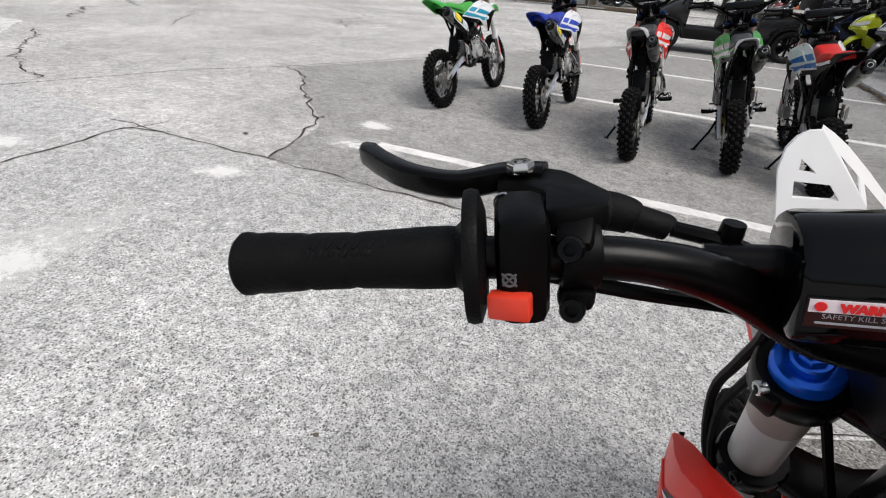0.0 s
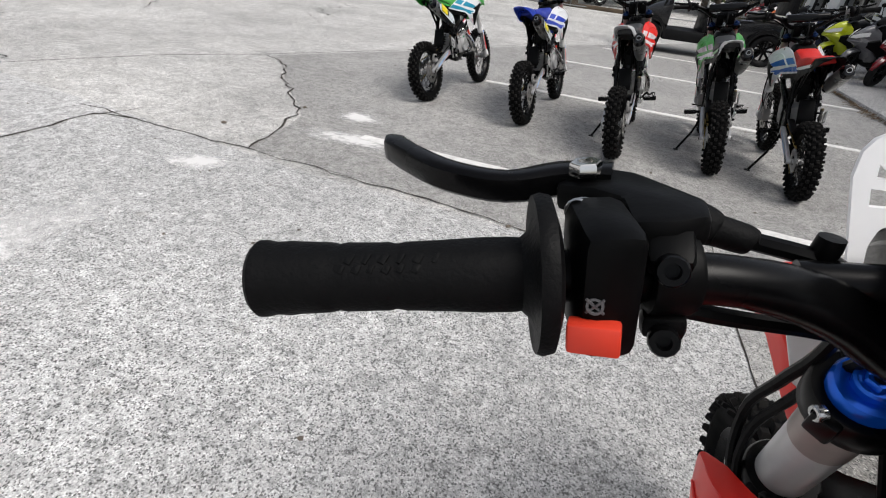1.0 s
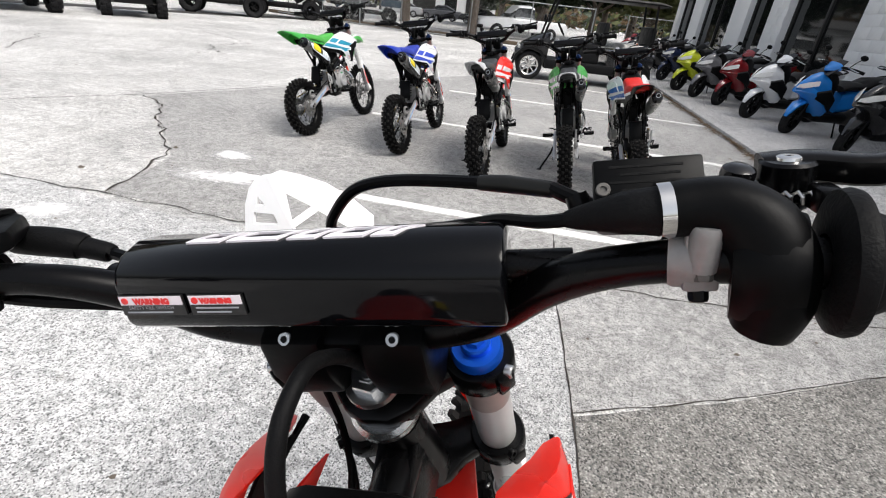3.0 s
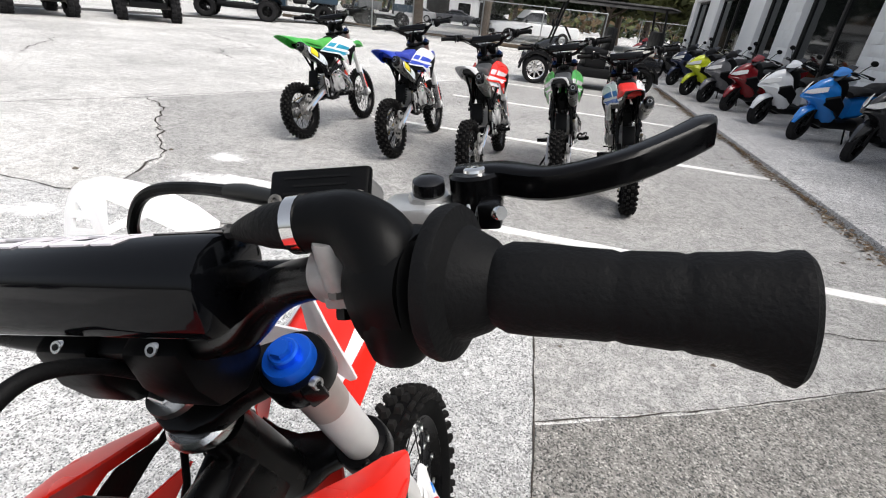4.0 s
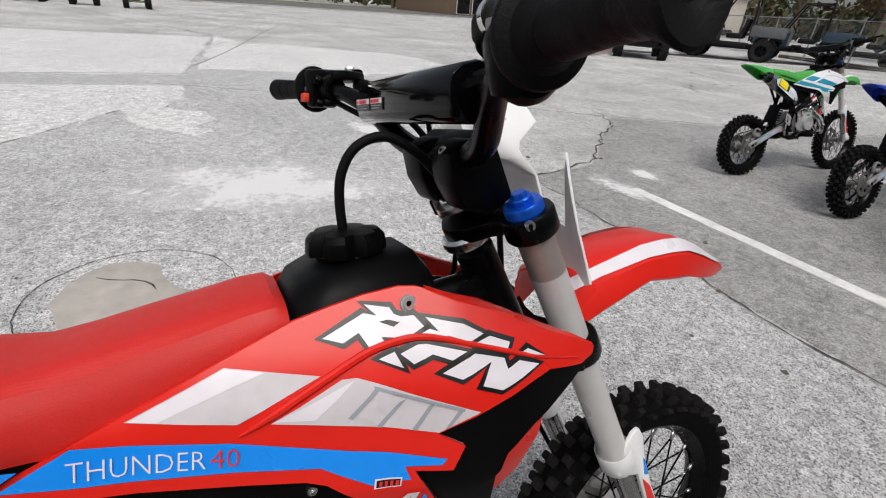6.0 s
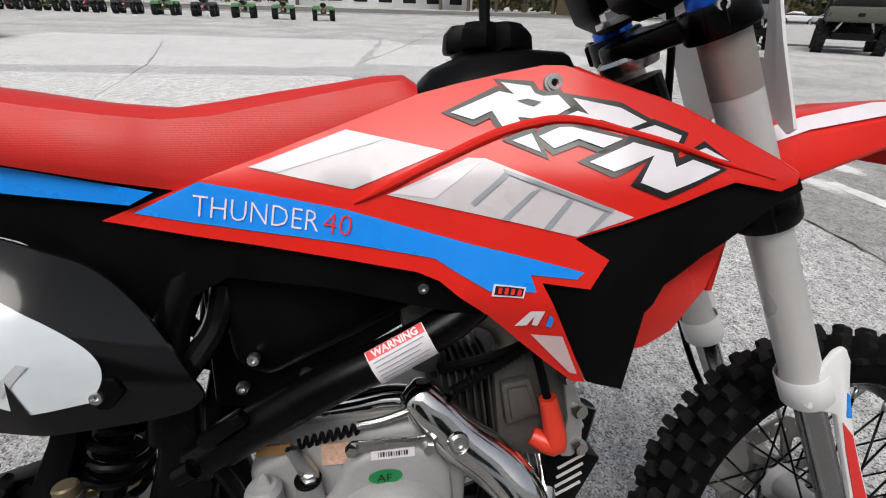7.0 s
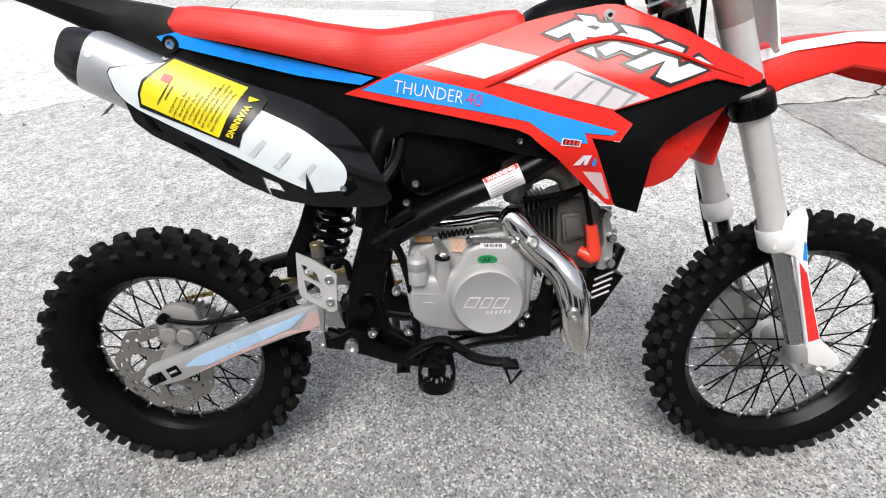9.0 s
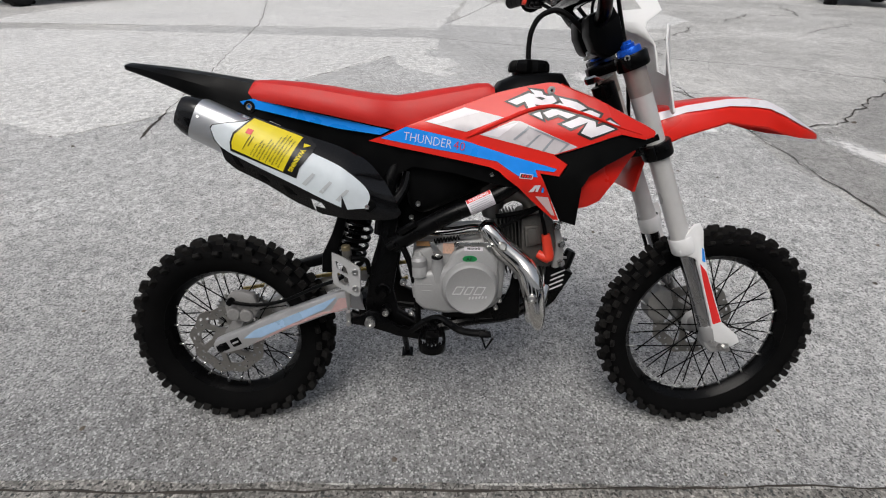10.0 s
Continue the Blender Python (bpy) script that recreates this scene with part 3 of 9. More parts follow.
# leaf litter along the kerb
bm = bmesh.new()
rl = random.Random(4)
for i in range(3000):
    y = 3.8 + 10.5 * rl.random() ** 0.9
    x = 2.515 - abs(rl.gauss(0, 0.06)) * (1.2 if math.sin(y * 3.1) > -0.2 else 0.5)
    s = rl.uniform(0.008, 0.028)
    a = rl.random() * 6.3
    z = rl.uniform(0.003, 0.035)
    q = [V(x + s * math.cos(a + k * 1.57) * (1 if k % 2 else 0.5), y + s * math.sin(a + k * 1.57) * (1 if k % 2 else 0.5), z + rl.uniform(0, 0.01)) for k in range(4)]
    bm.faces.new([bm.verts.new(v) for v in q])
tagged(new("leaf_litter", finish(bm, "leaf_litter", DRY)), "brown dry leaf litter along the kerb", "leaves", kind="stuff")
# pebbles, twigs and leaves scattered over the yard
bm = bmesh.new()
for i in range(420):
    x, y = rl.uniform(-9, 2.4), rl.uniform(-3.5, 11)
    s = rl.uniform(0.004, 0.011) * (1 if rl.random() < 0.9 else 2.2)
    a = rl.random() * 6.3
    hi = bm.verts.new((x, y, 0.006 + s * 0.6))
    ring = [bm.verts.new((x + s * math.cos(a + k * 1.257) * rl.uniform(0.6, 1.3), y + s * math.sin(a + k * 1.257) * rl.uniform(0.6, 1.3), 0.004)) for k in range(5)]
    for k in range(5):
        bm.faces.new((ring[k], ring[(k + 1) % 5], hi))
tagged(new("grit", finish(bm, "grit", mat("grit", (0.12, 0.1, 0.08), 0.9, var=0.6, scale=8))), "scattered grit and crumbs on the concrete", "grit", kind="stuff")
# road beyond the yard
ROADM = pose(0, 0, 0, 0, 0, 14)
for name, x0, x1, z, m, lab in (("road", -62, -40, 0.012, ASPHALT, "grey asphalt road"), ("verge", -66, -62, 0.05, GRASS, "dry grass verge"), ("kerb", -40.2, -39.9, 0.1, WALKWAY, "pale concrete kerb"), ("far_pavement", -90, -66, 0.04, YARD, "pale concrete forecourt")):
    bm = bmesh.new()
    add_prism(bm, [(x0, -140), (x1, -140), (x1, 190), (x0, 190)], -0.2, z, axis="z")
    bmesh.ops.transform(bm, matrix=ROADM, verts=bm.verts[:])
    solid(name, bm, m, lab, name.replace("_", " "), "structure")


# ---- the off-road motorcycle, in its own upright axes: y ahead from the rear axle, z up ----
WB, RF, RR = 1.238, 0.288, 0.268


SKIN_Y = ((0.10, 0.064), (0.38, 0.069), (0.455, 0.080), (0.498, 0.083), (0.582, 0.098), (0.65, 0.1125), (0.716, 0.127), (0.76, 0.1445), (0.80, 0.158), (0.84, 0.165), (0.882, 0.166), (0.92, 0.161), (0.96, 0.1516), (1.0, 0.141))


def side_skin(y, z):
    """How far out the right-hand plastics stand: a bulge ahead of the knee, drawn in above and below."""
    x = SKIN_Y[0][1]
    for (y0, x0), (y1, x1) in zip(SKIN_Y, SKIN_Y[1:]):
        if y > y0:
            x = x0 + (x1 - x0) * min(1.0, (y - y0) / (y1 - y0))
    if z > 0.83:
        return x - 0.012 - 0.56 * (z - 0.83)
    if z > 0.8:
        return x - 0.4 * (z - 0.8)
    return x + 0.12 * (0.8 - z) if z > 0.7 else x + 0.012 - 0.35 * (0.7 - z)


def grow(outline, d):
    """The closed outline of (y, z) moved outward by d, with mitred corners."""
    n = len(outline)
    turn = 1 if sum(outline[i][0] * outline[(i + 1) % n][1] - outline[(i + 1) % n][0] * outline[i][1] for i in range(n)) > 0 else -1
    out = []
    for i in range(n):
        p, q, r = Vector(outline[i - 1]), Vector(outline[i]), Vector(outline[(i + 1) % n])
        a, b = (q - p).normalized(), (r - q).normalized()
        na, nb = Vector((a.y, -a.x)) * turn, Vector((b.y, -b.x)) * turn
        m = na + nb
        k = min(2.2, 2 / max(0.3, m.length_squared))
        out.append(tuple(q + m * d * k))
    return out


def tail_skin(y, z):
    return 0.066 + 0.045 * (y - 0.127)


def fork_y(z):
    return 0.913 + 0.456 * (0.94 - z)


def knob(bm, c, tang, out, side, sx, st, h):
    """One tread block: a small frustum standing on the carcass."""
    lo, hi = [], []
    for a, b in ((-1, -1), (1, -1), (1, 1), (-1, 1)):
        lo.append(bm.verts.new(c + side * a * sx * 0.56 + tang * b * st * 0.56 - out * 0.003))
        hi.append(bm.verts.new(c + side * a * sx * 0.47 + tang * b * st * 0.47 + out * h * 0.8))
    cap = [bm.verts.new(v.co * 0.72 + (c + out * h * 0.8) * 0.28 + out * h * 0.2) for v in hi]
    bm.faces.new(cap)
    for i in range(4):
        bm.faces.new((hi[i], hi[(i + 1) % 4], cap[(i + 1) % 4], cap[i]))
    for i in range(4):
        bm.faces.new((lo[i], lo[(i + 1) % 4], hi[(i + 1) % 4], hi[i]))


def tyre_bm(R, bead, w, count):
    """A knobbly tyre about the x axis, with rows of blocks on crown and shoulders."""
    bm = bmesh.new()
    h = R - bead
    base = R - 0.011
    prof = [(bead - 0.004, -w * 0.30), (bead + h * 0.10, -w * 0.40), (bead + h * 0.32, -w * 0.485), (bead + h * 0.52, -w * 0.49), (base - h * 0.17, -w * 0.43),
            (base - h * 0.06, -w * 0.30), (base, -w * 0.12)]
    prof = prof + [(r, -x) for r, x in reversed(prof)]
    add_lathe(bm, prof, (0, 0, 0), (1, 0, 0), 72)
    carcass, bm = bm, bmesh.new()
    for i in range(count):
        for k, (x, tilt, off, sx, st, hh) in enumerate(((-0.14, -0.1, 0, 0.19, 0.37, 0.013), (0.14, 0.1, 0.5, 0.19, 0.37, 0.013), (-0.36, -0.62, 0.5, 0.145, 0.34, 0.015), (0.36, 0.62, 0, 0.145, 0.34, 0.015),
                                                        (-0.48, -1.05, 0, 0.115, 0.33, 0.012), (0.48, 1.05, 0.5, 0.115, 0.33, 0.012))):
            a = 2 * math.pi * (i + off) / count + (0.02 if k % 2 else 0)
            rad, tang, ax = V(0, math.cos(a), math.sin(a)), V(0, -math.sin(a), math.cos(a)), V(1, 0, 0)
            rr = {0.14: base, 0.36: base - h * 0.09, 0.48: base - h * 0.26}[abs(x)]
            out = rad * math.cos(tilt) + ax * math.sin(tilt)
            sd = ax * math.cos(tilt) - rad * math.sin(tilt)
            knob(bm, rad * rr + ax * x * w, tang, out, sd, sx * w, st * 2 * math.pi * R / count, hh)
    return carcass, bm


def disc_bm(r0, r1, thick, waves, x):
    """A wavy brake disc with rows of slots cut through, and its carrier arms."""
    bm = bmesh.new()
    n = waves * 12
    rs = [r0 + (r1 - r0) * q for q in (0, 0.2, 0.44, 0.6, 0.82, 1)]
    grid = {}
    for j in range(6):
        for i in range(n):
            a = 2 * math.pi * i / n
            r = rs[j] + (0.0034 * math.sin(a * waves) if j == 5 else 0.002 * math.sin(a * waves) if j == 0 else 0)
            grid[j, i] = (r * math.cos(a), r * math.sin(a))
    cells = [(j, i) for j in range(5) for i in range(n) if not ((j == 1 and i % 12 in (1, 2, 7)) or (j == 3 and i % 12 in (4, 5, 10)))]
    vs = {}
    for s in (-1, 1):
        for key, (y, z) in grid.items():
            vs[s, key] = bm.verts.new((x + s * thick / 2, y, z))
    have = set(cells)
    for j, i in cells:
        i2 = (i + 1) % n
        q = [(j, i), (j + 1, i), (j + 1, i2), (j, i2)]
        bm.faces.new([vs[1, c] for c in q])
        bm.faces.new([vs[-1, c] for c in reversed(q)])
        for (a, b), nb in (((q[0], q[1]), (j, (i - 1) % n)), ((q[1], q[2]), (j + 1, i)), ((q[2], q[3]), (j, i2)), ((q[3], q[0]), (j - 1, i))):
            if nb not in have:
                bm.faces.new((vs[1, a], vs[-1, a], vs[-1, b], vs[1, b]))
    return bm


def carrier_bm(r0, x):
    """A six-armed star that holds the disc, its arms raked back."""
    star = []
    for k in range(6):
        a = 2 * math.pi * k / 6
        for r, q in ((0.038, -0.3), (0.038, -0.16), (r0 - 0.006, 0.2), (r0 + 0.004, 0.12), (r0 + 0.004, 0.56), (r0 - 0.006, 0.48), (0.038, 0.3)):
            star.append((r * math.cos(a + q), r * math.sin(a + q)))
    return add_prism(bmesh.new(), star, x - 0.003, x + 0.003, 0.0008)


def wheel(parent, cx, cy, cz, R, bead, w, inner, knobs, disc_x, disc_r, hub_w):
    """Wheel as a part with tyre, rim, hub, spokes and brake disc under it."""
    root = part("wheel", add_lathe(bmesh.new(), [(0.008, -0.075), (0.008, 0.075)], (0, 0, 0), (1, 0, 0), 10), STEEL, parent, "wire-spoked wheel with a knobbly tyre", xf=Matrix())
    root.matrix_basis = (XF or Matrix()) @ Matrix.Translation((cx, cy, cz))
    ident = Matrix()
    carcass, blocks = tyre_bm(R, bead, w, knobs)
    part("tyre", carcass, RUBBER, root, "black off-road tyre", xf=ident)
    tagged(part("tread", blocks, TREAD, root, "rows of rubber tread blocks", xf=ident), kind="stuff")
    bm = bmesh.new()
    rw = w * 0.29
    add_lathe(bm, [(bead + 0.009, -rw), (bead - 0.004, -rw - 0.002), (bead - 0.009, -rw * 0.8), (inner + 0.004, -rw * 0.45), (inner, 0), (inner + 0.004, rw * 0.45), (bead - 0.009, rw * 0.8), (bead - 0.004, rw + 0.002),
                   (bead + 0.009, rw), (bead - 0.001, rw * 0.7), (bead - 0.001, -rw * 0.7)], (0, 0, 0), (1, 0, 0), 64, closed=True)
    part("rim", bm, BLACK_PT, root, "black anodised rim", xf=ident)
    bm = bmesh.new()
    hw = hub_w
    add_lathe(bm, [(0.011, -hw - 0.018), (0.018, -hw - 0.016), (0.02, -hw - 0.004), (0.034, -hw), (0.034, -hw + 0.006), (0.022, -hw + 0.014), (0.019, 0), (0.022, hw - 0.014), (0.034, hw - 0.006), (0.034, hw), (0.02, hw + 0.004),
                   (0.018, hw + 0.016), (0.011, hw + 0.018)], (0, 0, 0), (1, 0, 0), 24)
    part("hub", bm, CAST, root, xf=ident)
    # 36 spokes, four kinds that cross each other
    for side in (-1, 1):
        for lean in (-1, 1):
            bm = bmesh.new()
            p0 = V(side * (hw - 0.003), 0.031 * math.cos(lean * 1.25), 0.031 * math.sin(lean * 1.25))
            p1 = V(side * 0.006, (inner + 0.001), 0)
            add_tube(bm, [p0, p1], 0.0017, 6)
            d = (p1 - p0).normalized()
            b2 = add_tube(bmesh.new(), [p1 - d * 0.016, p1 + d * 0.004], 0.0032, 6)
            spoke_me = finish(bm, "spoke", BLACK_PT)
            nip_me = finish(b2, "nipple", STEEL)
            for k in range(9):
                turn = Matrix.Rotation(2 * math.pi * (k + (0.25 if side > 0 else 0) + (0.5 if lean > 0 else 0)) / 9 + 0.1, 4, "X")
                sp = shared("spoke", spoke_me, root, turn)
                shared("spoke_nipple", nip_me, root, turn)
    part("disc_carrier", carrier_bm(disc_r * 0.72, disc_x), DISC, root, xf=ident)
    part("brake_disc", disc_bm(disc_r * 0.72, disc_r, 0.0032, 9, disc_x), DISC, root, "wavy slotted steel brake disc", xf=ident)
    return root


def build_bike(root):
    """All parts of the motorcycle under root."""
    global XF
    rx = Matrix.Rotation
    MIR = Matrix.Diagonal((-1, 1, 1, 1))
    LEFT = MIR.copy()

    def both(name, make, material, label=""):
        """A part on the right and its mirror image on the left."""
        part(name, make(), material, root, label)
        part(name, make(), material, root, label, xf=(XF or Matrix()) @ LEFT)

    def bolt(p, d, r=0.006, h=0.005, m=STEEL, parent=None, name="bolt"):
        return part(name, add_bolt(bmesh.new(), p, d, r, h), m, parent or root)

    # -- rear wheel and front wheel
    XF = None
    wheel(root, -0.015, 0, 0.26, 0.2575, 0.181, 0.094, 0.161, 30, 0.06, 0.092, 0.045)
    axis_o, axis_d = V(0, 0.862, 0.953), V(0, -0.415, 0.91)
    steer = Matrix.Translation(axis_o) @ rx(radians(2.3), 4, axis_d) @ Matrix.Translation(-axis_o)
    bars = steer @ Matrix.Translation((0, 0.84, 1.05)) @ rx(radians(1.6), 4, "Y") @ Matrix.Translation((0, -0.84, -1.05))
    steer = steer @ Matrix.Translation((0, 0.84, 0.975)) @ rx(radians(1.6), 4, "Y") @ Matrix.Translation((0, -0.84, -0.973))
    XF = steer
    wheel(root, 0, WB, 0.283, 0.2795, 0.216, 0.075, 0.194, 38, -0.052, 0.108, 0.045)

    # -- fork legs
    def leg():
        top, low = V(0.085, fork_y(0.95), 0.95), V(0.085, fork_y(0.528), 0.528)
        d = (top - low).normalized()
        ln = (top - low).length
        return add_lathe(bmesh.new(), [(0.0, 0), (0.0245, 0), (0.0255, 0.006), (0.0255, 0.03), (0.0235, 0.036), (0.0215, 0.044), (0.0215, 0.2), (0.0225, 0.24), (0.0225, ln - 0.03), (0.021, ln - 0.005), (0.02, ln), (0, ln)], low, d, 28)
    both("fork_tube", leg, FORK_SIL, "silver upper fork tube")

    def bare():
        a, b = V(0.085, fork_y(0.945), 0.945), V(0.085, fork_y(0.872), 0.872)
        return add_tube(bmesh.new(), [b, a], 0.0229, 28)
    both("fork_tube_top", bare, FORK_TAN, "bare grey-brown top of the fork tube")

    def stanchion():
        return add_tube(bmesh.new(), [V(0.085, fork_y(0.545), 0.545), V(0.085, fork_y(0.31) + 0.002, 0.31)], 0.0165, 24)
    both("stanchion", stanchion, FORK_CHR, "polished lower fork stanchion")

    def foot():
        bm = bmesh.new()
        y0 = fork_y(0.31)
        add_lathe(bm, [(0, 0.03), (0.02, 0.03), (0.0225, 0.022), (0.0225, -0.01), (0.018, -0.03), (0, -0.034)], (0.085, y0 + 0.004, 0.315), (0, -0.415, 0.91), 24)
        add_prism(bm, [(y0 - 0.012, 0.325), (y0 + 0.02, 0.34), (WB + 0.018, 0.308), (WB + 0.022, 0.286), (WB + 0.008, 0.264), (y0 + 0.012, 0.262), (y0 - 0.01, 0.285)], 0.068, 0.096, 0.006)
        return bm
    both("fork_foot", foot, CAST, "cast silver axle clamp of the fork")
    bm = add_lathe(bmesh.new(), [(0, 0.03), (0.007, 0.03), (0.007, 0.018), (0.012, 0.018), (0.0125, 0.006), (0.017, 0.004), (0.017, 0)], (0.092, WB - 0.004, RF), (1, 0, 0), 6)
    part("axle_nut", bm, STEEL, root)
    bolt((0.098, fork_y(0.31) + 0.004, 0.3), (1, 0, 0), 0.007, 0.008)

    def guard():
        yz = [(1.075, 0.53), (1.085, 0.575), (1.1, 0.598), (1.113, 0.603), (1.124, 0.585), (1.132, 0.548), (1.155, 0.483), (1.216, 0.354), (1.262, 0.318), (1.272, 0.30), (1.25, 0.285), (1.205, 0.303), (1.187, 0.353), (1.141, 0.465), (1.12, 0.516)]
        bm = add_prism(bmesh.new(), yz, 0.099, 0.108, 0.004)
        return add_lathe(bm, [(0.0262, 0.0), (0.0275, 0.002), (0.0275, 0.038), (0.0262, 0.04)], (0.085, fork_y(0.53), 0.53), (0, -0.415, 0.91), 28, closed=True)
    both("fork_guard", guard, WHITE_PL, "white plastic fork guard")
    both("fork_guard_decal", lambda: add_prism(bmesh.new(), [(1.13, 0.506), (1.149, 0.486), (1.18, 0.42), (1.211, 0.357), (1.193, 0.35), (1.145, 0.465)], 0.1075, 0.1090), RED_DEC, "red decal on the fork guard")
    both("fork_guard_stripe", lambda: add_prism(bmesh.new(), [(1.127, 0.545), (1.131, 0.541), (1.142, 0.51), (1.134, 0.512)], 0.1075, 0.1092), BLUE_DEC)

    # -- triple clamps, stem, head
    def clamp_plate(low):
        """A yoke: a waisted plate between two rings that grip the fork tubes."""
        w = 0.03 if low else 0.026
        o = [(-0.062, 0.026), (-0.03, 0.012), (0, 0.006), (0.03, 0.012), (0.062, 0.026), (0.066, -0.022), (0.048, -0.034), (0.03, -0.056), (0.012, -0.066), (-0.012, -0.066), (-0.03, -0.056), (-0.048, -0.034), (-0.066, -0.022)]
        bm = add_prism(bmesh.new(), o, -0.012, 0.01, 0.004, axis="z")
        for s in (-1, 1):
            add_lathe(bm, [(0.0225, -w * 0.62), (0.0305, -w * 0.62), (0.0325, -w * 0.5), (0.0325, w * 0.4), (0.0305, w * 0.52), (0.0225, w * 0.52)], (s * 0.085, 0, 0), (0, 0, 1), 36, closed=True)
            add_box(bm, (s * 0.107, -0.02, 0), (0.016, 0.018, w), Matrix.Rotation(-s * 0.8, 4, "Z"), 0.003)
        return bm
    for z, name in ((0.938, "top_clamp"), (0.762, "bottom_clamp")):
        bm = clamp_plate(z < 0.9)
        m = Matrix.Translation((0, fork_y(z), z)) @ rx(radians(24.5), 4, "X")
        bmesh.ops.transform(bm, matrix=m, verts=bm.verts[:])
        part(name, bm, BLACK_PT, root, "black triple clamp")
    both("clamp_bolt", lambda: add_bolt(bmesh.new(), (0.112, fork_y(0.948) - 0.016, 0.94), (0.93, -0.35, 0.0), 0.006, 0.005), STEEL)
    both("clamp_bolt", lambda: add_bolt(bmesh.new(), (0.103, fork_y(0.757) - 0.03, 0.757), (0.8, -0.6, 0), 0.006, 0.004), BLACK_PT)
    both("clamp_bolt", lambda: add_bolt(bmesh.new(), (0.103, fork_y(0.774) - 0.031, 0.772), (0.8, -0.6, 0), 0.006, 0.004), BLACK_PT)

    def cap():
        c = V(0.085, fork_y(0.957), 0.9555)
        bm = add_lathe(bmesh.new(), [(0, 0.014), (0.012, 0.014), (0.0135, 0.012), (0.0135, 0.006), (0.0215, 0.006), (0.0235, 0.003), (0.0235, -0.012)], c, (0, -0.415, 0.91), 28)
        d, u, w = frame_of((0, -0.415, 0.91))
        add_lathe(bm, [(0, 0.019), (0.0085, 0.019), (0.0095, 0.017), (0.0095, 0.01)], c, d, 6)
        return bm
    both("fork_cap", cap, BLUE_AN, "bright blue anodised fork cap")
    stem = V(0, 0.866, 0.948)
    bm = add_lathe(bmesh.new(), [(0, 0.017), (0.009, 0.017), (0.0095, 0.015), (0.0165, 0.015), (0.0178, 0.0135), (0.0178, 0.006)], stem, axis_d, 6)
    add_lathe(bm, [(0.012, 0.006), (0.024, 0.006), (0.0245, 0.003), (0.0245, 0.0)], stem, axis_d, 24)
    add_lathe(bm, [(0, 0.0185), (0.006, 0.0185), (0.006, 0.014)], stem, axis_d, 16)
    part("stem_nut", bm, STEEL, root, "chromed steering stem nut")
    bm = add_lathe(bmesh.new(), [(0.0, 0), (0.03, 0), (0.032, 0.005), (0.032, 0.013), (0.028, 0.017), (0.0, 0.017)], V(0, 0.883, 0.9), axis_d, 28)
    part("bearing_collar", bm, STEEL, root)

        # -- handlebar
    XF = bars
    half = [(0, 0.85, 1.012), (0.05, 0.85, 1.013), (0.105, 0.84, 1.03), (0.15, 0.82, 1.068), (0.195, 0.797, 1.092), (0.25, 0.779, 1.1), (0.33, 0.756, 1.106), (0.392, 0.738, 1.109)]
    path = [(-x, y, z) for x, y, z in reversed(half[1:])] + half[:-3] + [(0.25, 0.777, 1.102), (0.33, 0.76, 1.1037), (0.382, 0.749, 1.1044)]
    rads = [0.0112] * 4 + [0.0135, 0.0145, 0.0145] + [0.0145] + [0.0145, 0.0145, 0.0135] + [0.0112] * 3 + [0.0105]
    part("handlebar", add_tube(bmesh.new(), path, rads, 18, 5), BLACK_PT, root, "black tapered handlebar")
    part("crossbar", add_tube(bmesh.new(), [(-0.165, 0.828, 1.078), (0.165, 0.828, 1.078)], 0.0095, 14), BLACK_PT, root)
    # bar pad: rounded on top, tapering to an edge below
    sec = [(0.7735, 1.09), (0.777, 1.099), (0.787, 1.107), (0.803, 1.1105), (0.822, 1.1065), (0.836, 1.098), (0.842, 1.086), (0.84, 1.074), (0.83, 1.062), (0.815, 1.054), (0.8, 1.053), (0.787, 1.0535), (0.777, 1.0565), (0.7725, 1.063)]
    sec = [(y + 0.018, z - 0.003) for y, z in sec]
    bm = add_prism(bmesh.new(), sec, -0.13, 0.1265, 0.004)
    part("bar_pad", bm, PAD_VINYL, root, "glossy black vinyl crossbar pad")
    # white mark along the top of the pad: slanted hollow blocks, no lettering
    def pad_top(y):
        return (1.1075 - (y - 0.821) * 0.2105 if y > 0.821 else 1.1075 - (0.821 - y) * 0.22) + 0.0008
    for x0, x1 in ((-0.084, -0.06), (-0.054, -0.018), (-0.011, 0.008), (0.014, 0.04), (0.045, 0.06)):
        bm = bmesh.new()
        lo, hi = 0.8145, 0.8295
        def quad_on(p):
            top = [bm.verts.new((x + (y - lo) * 1.1, y, pad_top(y) + 0.0006)) for x, y in p]
            low = [bm.verts.new((v.co.x, v.co.y, v.co.z - 0.003)) for v in top]
            bm.faces.new(top)
            bm.faces.new(low[::-1])
            for i in range(4):
                bm.faces.new((top[i], low[i], low[(i + 1) % 4], top[(i + 1) % 4]))
        t = 0.0034
        quad_on([(x0, lo), (x1, lo), (x1, lo + t), (x0, lo + t)])
        quad_on([(x0, hi - t), (x1, hi - t), (x1, hi), (x0, hi)])
        quad_on([(x0, lo + t), (x0 + 0.0045, lo + t), (x0 + 0.0045, hi - t), (x0, hi - t)])
        quad_on([(x1 - 0.0045, lo + t), (x1, lo + t), (x1, hi - t), (x1 - 0.0045, hi - t)])
        part("pad_mark", bm, WHITE_DEC, root, "white slanted mark on the pad")

